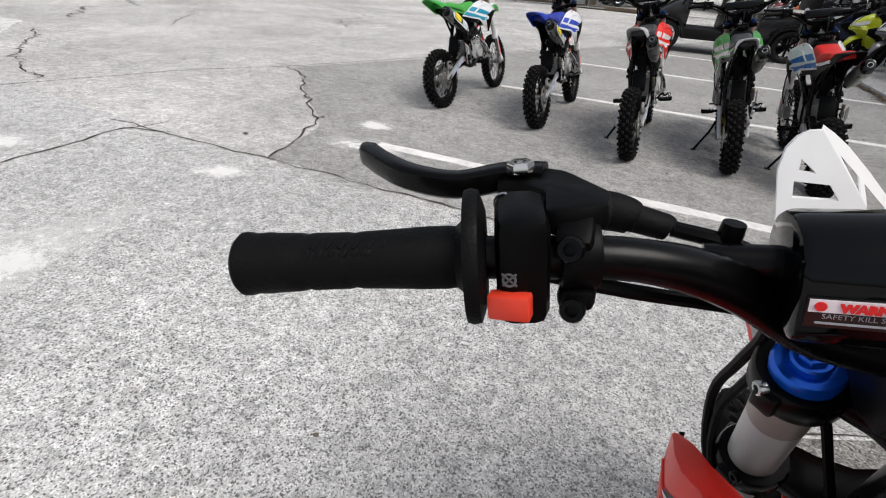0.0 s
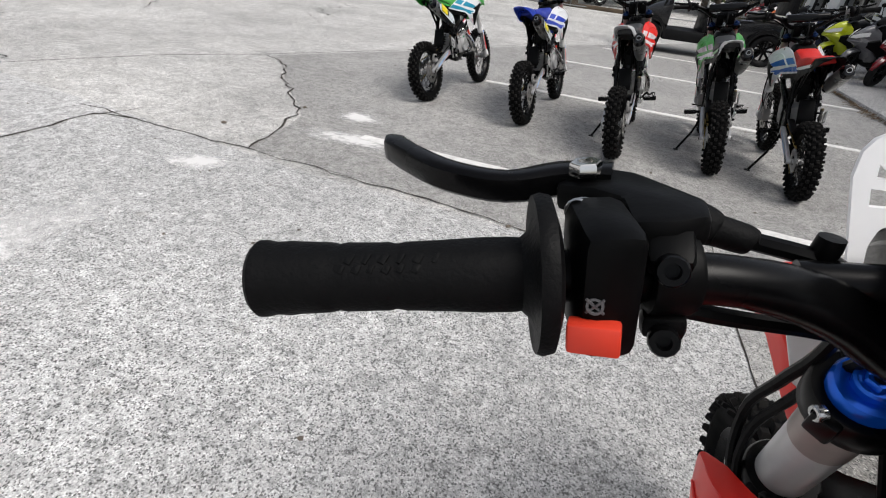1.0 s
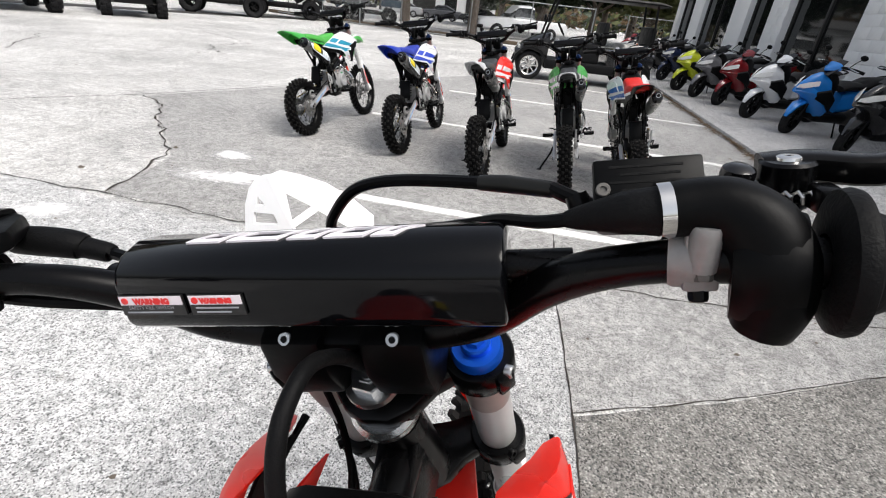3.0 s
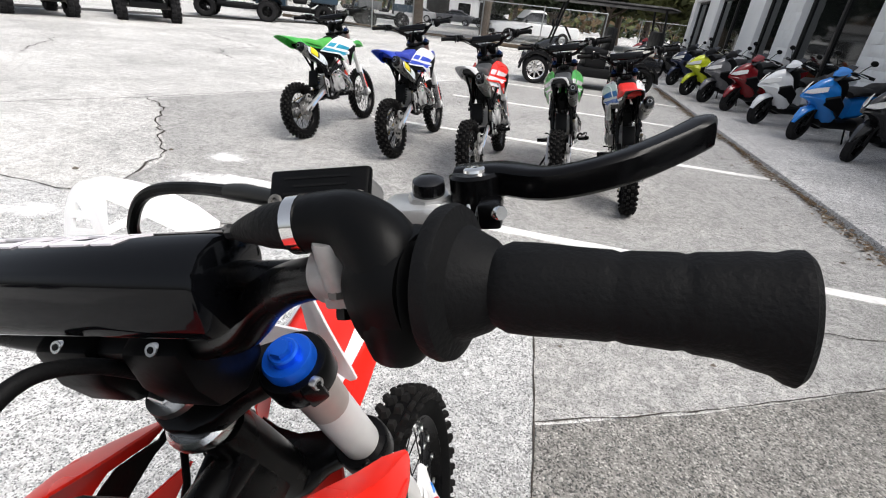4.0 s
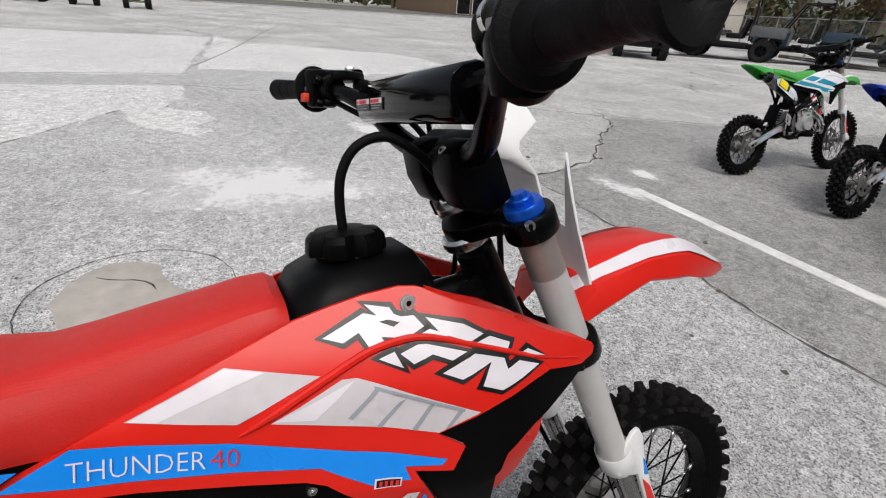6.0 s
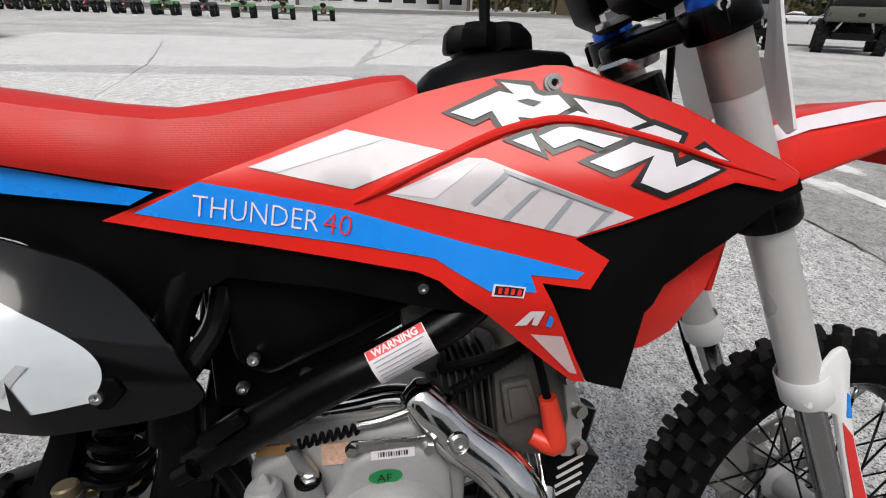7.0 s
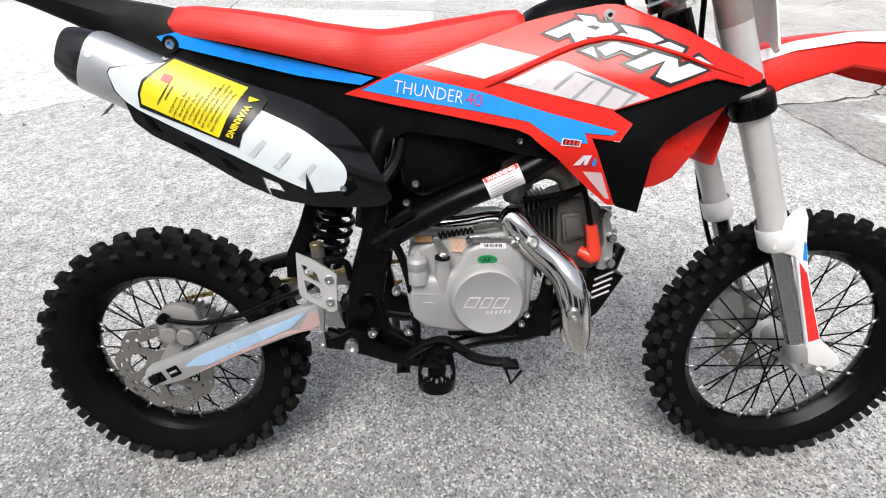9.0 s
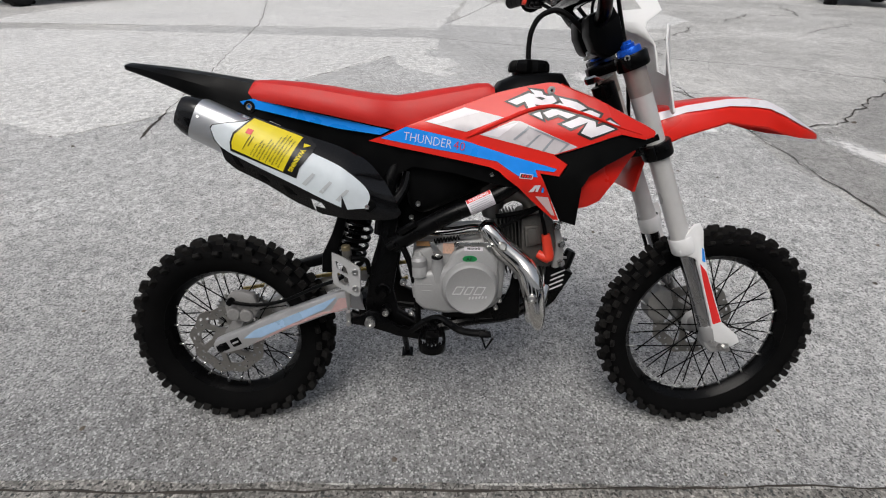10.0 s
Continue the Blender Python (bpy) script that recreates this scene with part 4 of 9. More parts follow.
    def sticker(x0, w, words, small=""):
        """A warning sticker on the sloping rear face of the pad."""
        A, e, nv = V(0, 0.7909, 1.0812), V(0, -0.033, -0.9995), V(0, -0.9995, 0.033)

        def at(bm, u=0.0, v=0.0, h=0.0):
            for q in bm.verts:
                q.co = A + V(x0 + u + q.co.x, 0, 0) - e * (q.co.y + v) + nv * (q.co.z + h)
            return bm

        def card(x, y, w_, h_, a, b):
            return add_prism(bmesh.new(), [(x, y), (x + w_, y), (x + w_, y - h_), (x, y - h_)], a, b, axis="z")
        base = part("warning_sticker", at(card(0, 0.0005, w, 0.0145, -0.001, 0.0012)), BLACK_DEC, root, "small warning sticker with a white header")
        part("header", at(card(0.0008, 0, w - 0.0016, 0.0062, 0.0, 0.0018)), WHITE_DEC, base)
        part("writing", at(text_mesh(words, 0.0055 if w > 0.04 else 0.0046, bold=0.0005), 0.012 if w > 0.04 else 0.009, -0.0051 if w > 0.04 else -0.0048, 0.0024), RED_DEC, base, fix=False)
        part("sign", at(add_lathe(bmesh.new(), [(0, 0.0024), (0.0023, 0.0024), (0.0023, 0.001)], (0.005, -0.0031, 0), (0, 0, 1), 12)), RED_DEC, base)
        if small:
            part("writing", at(text_mesh(small, 0.0036), 0.006, -0.0094, 0.0016), GREY_DEC, base, fix=False)
        for k in range(1 if small else 0, 2):
            part("text_line", at(card(0.004, -0.0082 - k * 0.003, w - 0.008 - k * 0.006, 0.0009, 0.0005, 0.0018)), GREY_DEC, base)
    sticker(-0.127, 0.0483, "WARNING", "SAFETY KILL SWITCH")
    sticker(-0.0745, 0.0386, "WARNING")
    # bar clamps
    both("bar_clamp", lambda: add_prism(bmesh.new(), [(0.822, 1.02), (0.85, 1.035), (0.885, 1.03), (0.91, 0.965), (0.878, 0.945), (0.845, 0.955), (0.828, 0.985)], 0.014, 0.064, 0.006), BLACK_PL, "black handlebar riser")
    part("clamp_cap", add_box(bmesh.new(), (0, 0.858, 1.018), (0.13, 0.052, 0.03), rx(radians(36), 4, "X"), 0.007), BLACK_PL, root, "black one-piece handlebar clamp")
    both("clamp_screw", lambda: add_bolt(bmesh.new(), (0.0417, 0.8315, 1.019), (0, -0.85, 0.5), 0.0054, 0.007), STEEL)
    both("screw_socket", lambda: add_lathe(bmesh.new(), [(0, 0.0075), (0.0026, 0.0075), (0.0026, 0.0)], (0.0417, 0.8315, 1.019), (0, -0.85, 0.5), 6), BLACK_PT)

    # -- grips
    ga = V(0.392, 0.738, 1.109)
    gi = V(0.275, 0.7715, 1.103)
    gd = (ga - gi).normalized()
    gl = (ga - gi).length

    def grip(end, flange, cone, a=gi, b=ga, droop=0.0, fat=1.0):
        """A moulded grip: inner flange, waisted barrel with two grooves, and a flared end."""
        dv = (b - a).normalized()
        ln = (b - a).length
        prof = [(0.0, ln - 0.004), (0.006, ln - 0.004), (0.009, ln - 0.001), (end * 0.9, ln + 0.001), (end, ln - 0.001), (end, ln - 0.004), (end * 0.94, ln - 0.008), (0.0166 * fat, ln - 0.015)]
        k = 26
        for i in range(k):
            h = ln - 0.018 - (ln - 0.018 - cone - 0.008) * i / (k - 1)
            t = i / (k - 1)
            r = 0.0162 - 0.0012 * math.sin(math.pi * min(1, t * 1.15))
            prof.append((r * fat - (0.0008 if i in (5, 12) else 0), h))
        prof += [(0.0158, cone + 0.003), (0.0185, cone), (flange * 0.75, cone * 0.35), (flange, 0.002), (flange + 0.001, -0.001), (flange, -0.005), (0.024, -0.008), (0.0125, -0.008)]
        bm = add_lathe(bmesh.new(), prof, a, dv, 40)
        for v in bm.verts:
            t = (v.co - a).dot(dv)
            q = v.co - a - dv * t
            if t > ln - 0.02 and q.z < 0:
                v.co.z += q.z * droop * (t - ln + 0.02) / 0.02
        return bm
    gb = V(0.389, 0.7475, 1.1045)
    part("grip", grip(0.0172, 0.0335, 0.004), SIDEWALL, root, "smooth black rubber grip with a flange", xf=XF @ MIR)
    part("grip", grip(0.0192, 0.0315, 0.016, b=gb, droop=0.34, fat=1.1), SIDEWALL, root, "black rubber throttle grip with a flared end")

    up0 = (V(0, 0, 1) - gd * gd.z).normalized()
    back0 = up0.cross(gd).normalized()
    back0 = back0 if back0.y < 0 else -back0
    for j, (start, pitch, cnt, ang) in enumerate(((0.042, 0.0072, 6, 0.55), (0.05, 0.0062, 6, 0.85))):
        for i in range(cnt):
            for end, turn in ((gb, XF), (ga, XF @ MIR)):
                dv = (end - gi).normalized()
                o = up0 * math.cos(ang) + back0 * math.sin(ang)
                o = (o - dv * o.dot(dv)).normalized()
                tn = (back0 * math.cos(ang) - up0 * math.sin(ang)).normalized()
                c = gi + dv * (start + i * pitch) + o * 0.0149
                slant = (tn + dv * 0.45).normalized()
                rot = Matrix((slant, o.cross(slant), o)).transposed().to_4x4()
                size = (0.0052 - 0.0012 * j, 0.0022 + 0.0012 * ((i + j) % 2), 0.0014)
                part("grip_mark", add_box(bmesh.new(), c, size, rot, 0.0004), SIDEWALL, root, xf=turn)

    # -- clutch side: switch box, kill button, perch and lever (drawn on the right, mirrored)
    L = XF @ MIR
    def orient(c, s, bev, extra=None):
        rot = Matrix((gd, gd.cross(V(0, 0, 1)).normalized(), gd.cross(gd.cross(V(0, 0, 1)).normalized()))).transposed()
        return add_box(bmesh.new(), c, s, (rot.to_4x4() @ extra) if extra is not None else rot.to_4x4(), bev)
    sw = part("switch_box", orient(gi - gd * 0.026 + V(0, -0.003, 0.001), (0.025, 0.046, 0.056), 0.007), BLACK_PL, root, "black kill switch housing", xf=L)
    part("kill_button", add_box(bmesh.new(), gi - gd * 0.026 + V(0, -0.029, -0.0118), (0.02, 0.009, 0.0125), rx(-0.12, 4, "X"), 0.0015), KILL_RED, sw, "red kill button", xf=L)
    bm = add_lathe(bmesh.new(), [(0.0034, -0.0006), (0.0034, 0.0006), (0.0024, 0.0006), (0.0024, -0.0006)], gi - gd * 0.026 + V(0, -0.0268, 0.0005), (0, -1, 0.2), 16, closed=True)
    for s in (-1, 1):
        add_box(bm, gi - gd * 0.026 + V(0, -0.02685, 0.0005), (0.009, 0.0008, 0.0009), rx(s * 0.75, 4, "Y"), 0)
    part("switch_sign", bm, mat("faint_grey_print", (0.1, 0.1, 0.105), 0.5), sw, xf=L)
    pc = gi - gd * 0.053
    bm = add_lathe(bmesh.new(), [(0.0125, -0.009), (0.0175, -0.009), (0.0185, -0.007), (0.0185, 0.007), (0.0175, 0.009), (0.0125, 0.009)], pc, gd, 24)
    add_box(bm, pc + V(0, -0.006, 0.014), (0.018, 0.022, 0.012), rx(0.5, 4, "X"), 0.004)
    add_box(bm, pc + V(0, -0.008, -0.019), (0.018, 0.016, 0.012), None, 0.004)
    perch = part("lever_perch", bm, BLACK_PL, root, "black lever perch clamp", xf=L)
    for dz in (0.012, -0.02):
        part("screw", add_bolt(bmesh.new(), pc + V(0, -0.02, dz), (0, -0.9, 0.35), 0.0062, 0.006), BLACK_PT, perch, xf=L)
    pv = V(0.27, 0.837, 1.126)
    LV = L @ Matrix.Translation((-0.0096, -0.011, 0.002))
    bm = add_prism(bmesh.new(), [(0.232, 0.79), (0.248, 0.788), (0.253, 0.816), (0.266, 0.826), (0.284, 0.83), (0.281, 0.846), (0.262, 0.858), (0.246, 0.85), (0.232, 0.832), (0.219, 0.815), (0.219, 0.797)], 1.11, 1.125, 0.004, axis="z")
    part("perch_arm", bm, BLACK_PL, perch, xf=LV)
    part("pivot_bolt", add_bolt(bmesh.new(), pv + V(0, 0, 0.003), (0, 0, 1), 0.0078, 0.005, 6), CHROME, perch, xf=LV)
    bm = bmesh.new()
    for k in range(5):
        add_lathe(bm, [(0.0048, k * 0.003), (0.0056, k * 0.003 + 0.001), (0.0048, k * 0.003 + 0.002)], V(0.268, 0.81, 1.12), (0.1, -0.6, 0.2), 12)
    part("return_spring", bm, STEEL, perch, xf=LV)

    def lever(near, far):
        """A blade lever; near and far shift its pivot and its tip."""
        P = [V(0.258, 0.845, 1.122), V(0.28, 0.842, 1.123), V(0.305, 0.83, 1.122), V(0.335, 0.832, 1.126), V(0.36, 0.844, 1.131), V(0.377, 0.856, 1.135)]
        P = [p + V(*near) + (V(*far) - V(*near)) * (i / 5) for i, p in enumerate(P)]
        bm = bmesh.new()
        rings = []
        W = [0.011, 0.012, 0.009, 0.0085, 0.008, 0.0085]
        Q = []
        for i in range(len(P) - 1):
            for k in range(4):
                t = k / 4
                p0, p1, p2, p3 = P[max(i - 1, 0)], P[i], P[i + 1], P[min(i + 2, len(P) - 1)]
                Q.append((0.5 * ((2 * p1) + (p2 - p0) * t + (2 * p0 - 5 * p1 + 4 * p2 - p3) * t * t + (3 * p1 - p0 - 3 * p2 + p3) * t ** 3), W[i] + (W[i + 1] - W[i]) * t))
        Q.append((P[-1], W[-1]))
        Q.append((P[-1] + V(0.004, 0.004, 0.0), 0.005))
        for i, (p, wdt) in enumerate(Q):
            d = (Q[min(i + 1, len(Q) - 1)][0] - Q[max(i - 1, 0)][0]).normalized()
            sdv = d.cross(V(0, 0, 1)).normalized()
            upv = sdv.cross(d)
            rings.append([bm.verts.new(p + sdv * wdt * math.copysign(abs(math.cos(a)) ** 0.6, math.cos(a)) * 0.85 + upv * math.copysign(abs(math.sin(a)) ** 0.45, math.sin(a)) * 0.0078) for a in (2 * math.pi * j / 14 for j in range(14))])
        for a, b in zip(rings, rings[1:]):
            for j in range(14):
                bm.faces.new((a[j], a[(j + 1) % 14], b[(j + 1) % 14], b[j]))
        bm.faces.new(rings[0][::-1])
        bm.faces.new(rings[-1])
        return bm
    part("clutch_lever", lever((-0.0096, -0.011, 0.002), (0, 0.002, 0)), BLACK_PT, root, "black curved clutch lever", xf=L)
    # rubber boot and cable of the clutch
    bm = add_tube(bmesh.new(), [(0.25, 0.836, 1.107), (0.23, 0.838, 1.104), (0.212, 0.841, 1.1), (0.203, 0.843, 1.0965), (0.2015, 0.8432, 1.0957), (0.184, 0.846, 1.089), (0.182, 0.8462, 1.088)], [0.011, 0.0118, 0.0115, 0.0105, 0.0085, 0.0078, 0.006], 16)
    part("cable_boot", bm, SIDEWALL, root, "black rubber cable boot", xf=L)
    part("clutch_cable", add_tube(bmesh.new(), [(-0.18, 0.846, 1.088), (-0.15, 0.842, 1.081), (-0.13, 0.86, 1.06), (-0.112, 0.89, 1.02), (-0.108, 0.925, 0.965), (-0.115, 0.955, 0.915), (-0.126, 0.985, 0.85), (-0.12, 0.996, 0.745), (-0.09, 0.93, 0.68), (-0.06, 0.7, 0.55)], 0.0048, 8), BLACK_PL, root, "black clutch cable")
    part("cable_adjuster", add_lathe(bmesh.new(), [(0, 0.006), (0.006, 0.006), (0.0065, 0.0), (0.006, -0.005), (0, -0.005)], (-0.151, 0.842, 1.088), (0.2, 0, 1), 12), BLACK_PL, root)
    part("kill_cable", add_tube(bmesh.new(), [(-0.243, 0.79, 1.085), (-0.2, 0.80, 1.072), (-0.14, 0.85, 1.035), (-0.095, 0.89, 0.998), (-0.096, 0.92, 0.957), (-0.108, 0.95, 0.9), (-0.12, 0.98, 0.83), (-0.115, 0.99, 0.74), (-0.08, 0.92, 0.68)], 0.0044, 8), BLACK_PL, root, "thin black switch cable")

    # -- brake and throttle side
    bm = lever((0.008, 0.0, 0.003), (0.008, -0.001, 0.004))
    add_lathe(bm, [(0, 0.019), (0.0115, 0.019), (0.0135, 0.0175), (0.0135, 0.001), (0.012, 0.0), (0, 0.0)], (0.2762, 0.837, 1.1125), (0, 0, 1), 24)
    part("brake_lever", bm, BLACK_PT, root, "black curved front brake lever")
    bm = add_prism(bmesh.new(), [(0.224, 0.817), (0.258, 0.82), (0.264, 0.829), (0.264, 0.842), (0.256, 0.85), (0.226, 0.85)], 1.098, 1.119, 0.004, axis="z")
    add_lathe(bm, [(0, 0.007), (0.0105, 0.007), (0.012, 0.004), (0.012, 0.0)], (0.2513, 0.8352, 1.115), (0.1, -0.15, 1), 8)
    mc = part("master_cylinder", bm, BRIGHT_CAST, root, "silver brake master cylinder")
    # the reservoir is turned so that its lid faces the rider
    lean = rx(radians(54), 4, "X")
    face, down = V(0, -0.809, 0.588), V(0, 0.588, 0.809)
    lid_c = V(0.2015, 0.8074, 1.1284)
    part("reservoir", add_box(bmesh.new(), lid_c - face * 0.0175, (0.05, 0.034, 0.026), lean, 0.005), mat("reservoir_grey", (0.13, 0.13, 0.13), 0.5, var=0.15, bump=0.3), mc, "grey brake fluid reservoir")
    lid = part("reservoir_lid", add_box(bmesh.new(), lid_c - face * 0.003, (0.054, 0.037, 0.006), lean, 0.002), BLACK_PL, mc, "black lid with moulded writing and two screws")
    for i in range(4):
        part("text_line", add_box(bmesh.new(), lid_c + down * (0.0135 - 0.0042 * i) + V(0.002 * (i % 2) - 0.001, 0, 0), (0.036 - 0.007 * (i % 2), 0.0013, 0.0006), lean, 0), SIDEWALL, lid)
    for sx in (-0.0225, 0.0225):
        part("lid_screw", add_bolt(bmesh.new(), lid_c + V(sx, 0, 0) + down * 0.0015, face, 0.0038, 0.0016), DARK_CAST, lid)
    part("bleed_cap", add_lathe(bmesh.new(), [(0, 0.0075), (0.005, 0.0075), (0.0082, 0.0055), (0.0088, 0.003), (0.0085, -0.004), (0.006, -0.006)], (0.2515, 0.835, 1.1235), (0.1, -0.15, 1), 18), BLACK_GL, mc)
    part("lever_bracket", add_prism(bmesh.new(), [(0.256, 0.829), (0.278, 0.822), (0.288, 0.83), (0.288, 0.844), (0.278, 0.85), (0.258, 0.848)], 1.105, 1.1125, 0.003, axis="z"), BLACK_PT, mc)
    part("pivot_bolt", add_lathe(bmesh.new(), [(0, 0.001), (0.0018, 0.001), (0.0021, 0.0021), (0.0044, 0.0021), (0.0058, 0.0013), (0.0062, 0.0)], (0.2762, 0.837, 1.1316), (0, 0, 1), 20), CHROME, mc)
    part("return_spring", add_tube(bmesh.new(), [V(0.268 + 0.0011 * k, 0.818, 1.1165) + V(0, 0.0032 * math.cos(k * 1.3), 0.0032 * math.sin(k * 1.3)) for k in range(14)], 0.0009, 6, 1), STEEL, mc)
    part("lever_block", add_box(bmesh.new(), (0.2855, 0.816, 1.1165), (0.011, 0.014, 0.013), None, 0.002), BLACK_PT, mc)
    part("lever_screw", add_tube(bmesh.new(), [(0.287, 0.8125, 1.1175), (0.2905, 0.808, 1.119)], 0.0028, 10), CHROME, mc)
    part("lever_nut", add_bolt(bmesh.new(), (0.29, 0.8088, 1.1187), (0.6, -0.75, 0.25), 0.0034, 0.003, 12, False), CHROME, mc)
    tb = gi - gd * 0.03
    bm = add_lathe(bmesh.new(), [(0.013, -0.012), (0.024, -0.012), (0.029, -0.007), (0.031, 0.002), (0.031, 0.01), (0.028, 0.016), (0.013, 0.016)], tb, gd, 30)
    for v in bm.verts:
        q = v.co - tb
        v.co = tb + Vector((q.x, q.y * 0.85, q.z * (0.74 if q.z > 0 else 1.25)))
    add_tube(bm, [(0.246, 0.77, 1.07), (0.248, 0.77, 1.085), (0.2475, 0.772, 1.103), (0.242, 0.778, 1.117), (0.23, 0.784, 1.1245), (0.217, 0.786, 1.126), (0.205, 0.786, 1.1255)], [0.013, 0.017, 0.0178, 0.0172, 0.0157, 0.014, 0.0128], 18)
    th = part("throttle_housing", bm, BLACK_PL, root, "smooth black throttle housing with a cable elbow")
    part("cable_collar", add_tube(bmesh.new(), [(0.2065, 0.786, 1.1256), (0.2005, 0.786, 1.1252)], 0.0136, 24), CHROME, th)
    part("cable_sleeve", add_tube(bmesh.new(), [(0.202, 0.786, 1.1253), (0.186, 0.789, 1.124), (0.16, 0.799, 1.118)], [0.0122, 0.0105, 0.0045], 14), SIDEWALL, th)
    part("throttle_cable", add_tube(bmesh.new(), [(0.165, 0.797, 1.119), (0.145, 0.812, 1.112), (0.12, 0.842, 1.103), (0.08, 0.866, 1.09), (-0.07, 0.875, 1.075), (-0.1, 0.885, 1.03), (-0.07, 0.9, 0.93), (-0.05, 0.88, 0.82), (-0.04, 0.75, 0.72)], 0.0038, 8), BLACK_PL, root, "black throttle cable behind the pad")
    pr = gi - gd * 0.062
    bm = add_lathe(bmesh.new(), [(0.0125, -0.007), (0.0145, -0.007), (0.0155, -0.005), (0.0155, 0.005), (0.0145, 0.007), (0.0125, 0.007)], pr, gd, 24)
    add_box(bm, pr + V(0.0045, -0.0105, 0.003), (0.0165, 0.0045, 0.032), rx(-0.1, 4, "X"), 0.002)
    add_lathe(bm, [(0, 0.023), (0.0062, 0.023), (0.007, 0.021), (0.007, 0.0), (0, 0.0)], pr + V(0.0045, -0.011, -0.001), (0, -0.1, 1), 18)
    clamp = part("brake_clamp", bm, DULL_CAST, mc, "silver clamp of the master cylinder")
    for dy, dz, m in ((-0.013, -0.001, DARK_CAST), (-0.01, -0.0135, BLACK_PT)):
        part("screw", add_lathe(bmesh.new(), [(0, 0.0055), (0.004, 0.0055), (0.0046, 0.004), (0.0046, 0.0)], pr + V(0.0045, dy, dz), (0, -0.4, -0.9), 6), m, clamp)
    bm = add_tube(bmesh.new(), [(0.178, 0.83, 1.112), (0.162, 0.841, 1.117), (0.15, 0.852, 1.119), (0.12, 0.862, 1.12), (0.07, 0.884, 1.119), (0.03, 0.896, 1.117), (0.004, 0.902, 1.11), (-0.015, 0.906, 1.094), (-0.028, 0.912, 1.072), (-0.034, 0.93, 1.02), (-0.03, 0.95, 0.95), (-0.07, 0.985, 0.85), (-0.115, 1.03, 0.7), (-0.118, 1.1, 0.5), (-0.09, 1.14, 0.4)], 0.0047, 10)
    part("brake_hose", bm, BLACK_PL, root, "black front brake hose")
    part("hose_end", add_tube(bmesh.new(), [(0.155, 0.849, 1.118), (0.125, 0.861, 1.12), (0.108, 0.867, 1.12)], [0.0052, 0.006, 0.0052], 12, 2), mat("crimped_hose_end", (0.012, 0.012, 0.011), 0.35, metal=0.3, spec=0.3), root)
    part("banjo", add_lathe(bmesh.new(), [(0, 0.008), (0.0065, 0.008), (0.0075, 0), (0.0075, -0.005), (0, -0.005)], (0.17, 0.832, 1.112), (-0.4, 0.4, 1), 12), BLACK_PT, root)

    XF = steer
    # -- number plate with cut-outs, in front of the fork
    def clamp01(v):
        return max(0.0, min(1.0, v))

    def plate_y(x, z):
        fold = 0.016 * clamp01((x - 0.054) / 0.02) * clamp01((1.115 - z) / 0.035) * clamp01((z - 0.8) / 0.18)
        low = 0.9716 + (1.1148 - z) * 0.19 - fold
        # the left horn: a flange that faces the rider, then a skin that runs ahead from its ridge
        horn = min(1.03, 0.93 + (z - 1.09) * 0.5 + 3.6 * max(0.0, x + 0.0795 - (1.0894 - z) * 0.55))
        w = clamp01((z - 0.98) / 0.05) * clamp01((0.0 - x) / 0.02)
        return low + (horn - low) * w
    outline = [(-0.117, 1.05), (-0.117, 1.092), (-0.113, 1.105), (-0.107, 1.1115), (-0.1, 1.1145), (-0.09, 1.1145), (-0.079, 1.105), (-0.064, 1.0905), (-0.044, 1.067), (-0.028, 1.046), (-0.015, 1.0), (0.0, 0.92), (0.04, 0.91), (0.05, 0.99), (0.058, 1.01), (0.068, 0.985), (0.0735, 0.92), (0.0785, 0.862), (0.08, 0.838), (0.07, 0.833), (0.05, 0.85),
               (-0.04, 0.85), (-0.06, 0.832), (-0.085, 0.86), (-0.108, 0.94), (-0.118, 1.0)]
    holes = [[(-0.1045, 1.0985), (-0.096, 1.0897), (-0.1057, 1.091)], [(-0.108, 1.0855), (-0.0885, 1.083), (-0.0835, 1.074), (-0.1085, 1.076)], [(-0.0825, 1.0985), (-0.0655, 1.079), (-0.0725, 1.0765)], [(-0.07, 1.0705), (-0.061, 1.0735), (-0.0405, 1.0495), (-0.052, 1.0455)]]
    bm = bmesh.new()
    edges = []
    for loop in [outline] + holes:
        vs = [bm.verts.new((x, 0, z)) for x, z in loop]
        edges += [bm.edges.new((vs[i], vs[(i + 1) % len(vs)])) for i in range(len(vs))]
    bmesh.ops.triangle_fill(bm, use_beauty=True, edges=edges)
    for co, no in [((q, 0, 0), (1, 0, 0)) for q in (0.054, 0.06, 0.067)] + [((-0.0795 + q, 0, 1.0894), (1, 0, 0.55)) for q in (-0.0004, 0.004, 0.01, 0.018, 0.027, 0.04)] + [((0, 0, 0.83 + 0.024 * q), (0, 0, 1)) for q in range(1, 12)]:
        bmesh.ops.bisect_plane(bm, geom=bm.verts[:] + bm.edges[:] + bm.faces[:], plane_co=co, plane_no=no)
    bm2 = bmesh.new()
    rim = [e for e in bm.edges if len(e.link_faces) == 1]
    fr = {v: bm2.verts.new((v.co.x, plate_y(v.co.x, v.co.z), v.co.z)) for v in bm.verts}
    bk = {v: bm2.verts.new((v.co.x, plate_y(v.co.x, v.co.z) + 0.004, v.co.z)) for v in bm.verts}
    for f in bm.faces:
        bm2.faces.new([fr[v] for v in f.verts])
        bm2.faces.new([bk[v] for v in reversed(f.verts)])
    for e in rim:
        p, q = e.verts
        bm2.faces.new((fr[p], fr[q], bk[q], bk[p]))
    bm.free()
    part("number_plate", bm2, PLATE_W, root, "white plastic number plate with cut-outs")

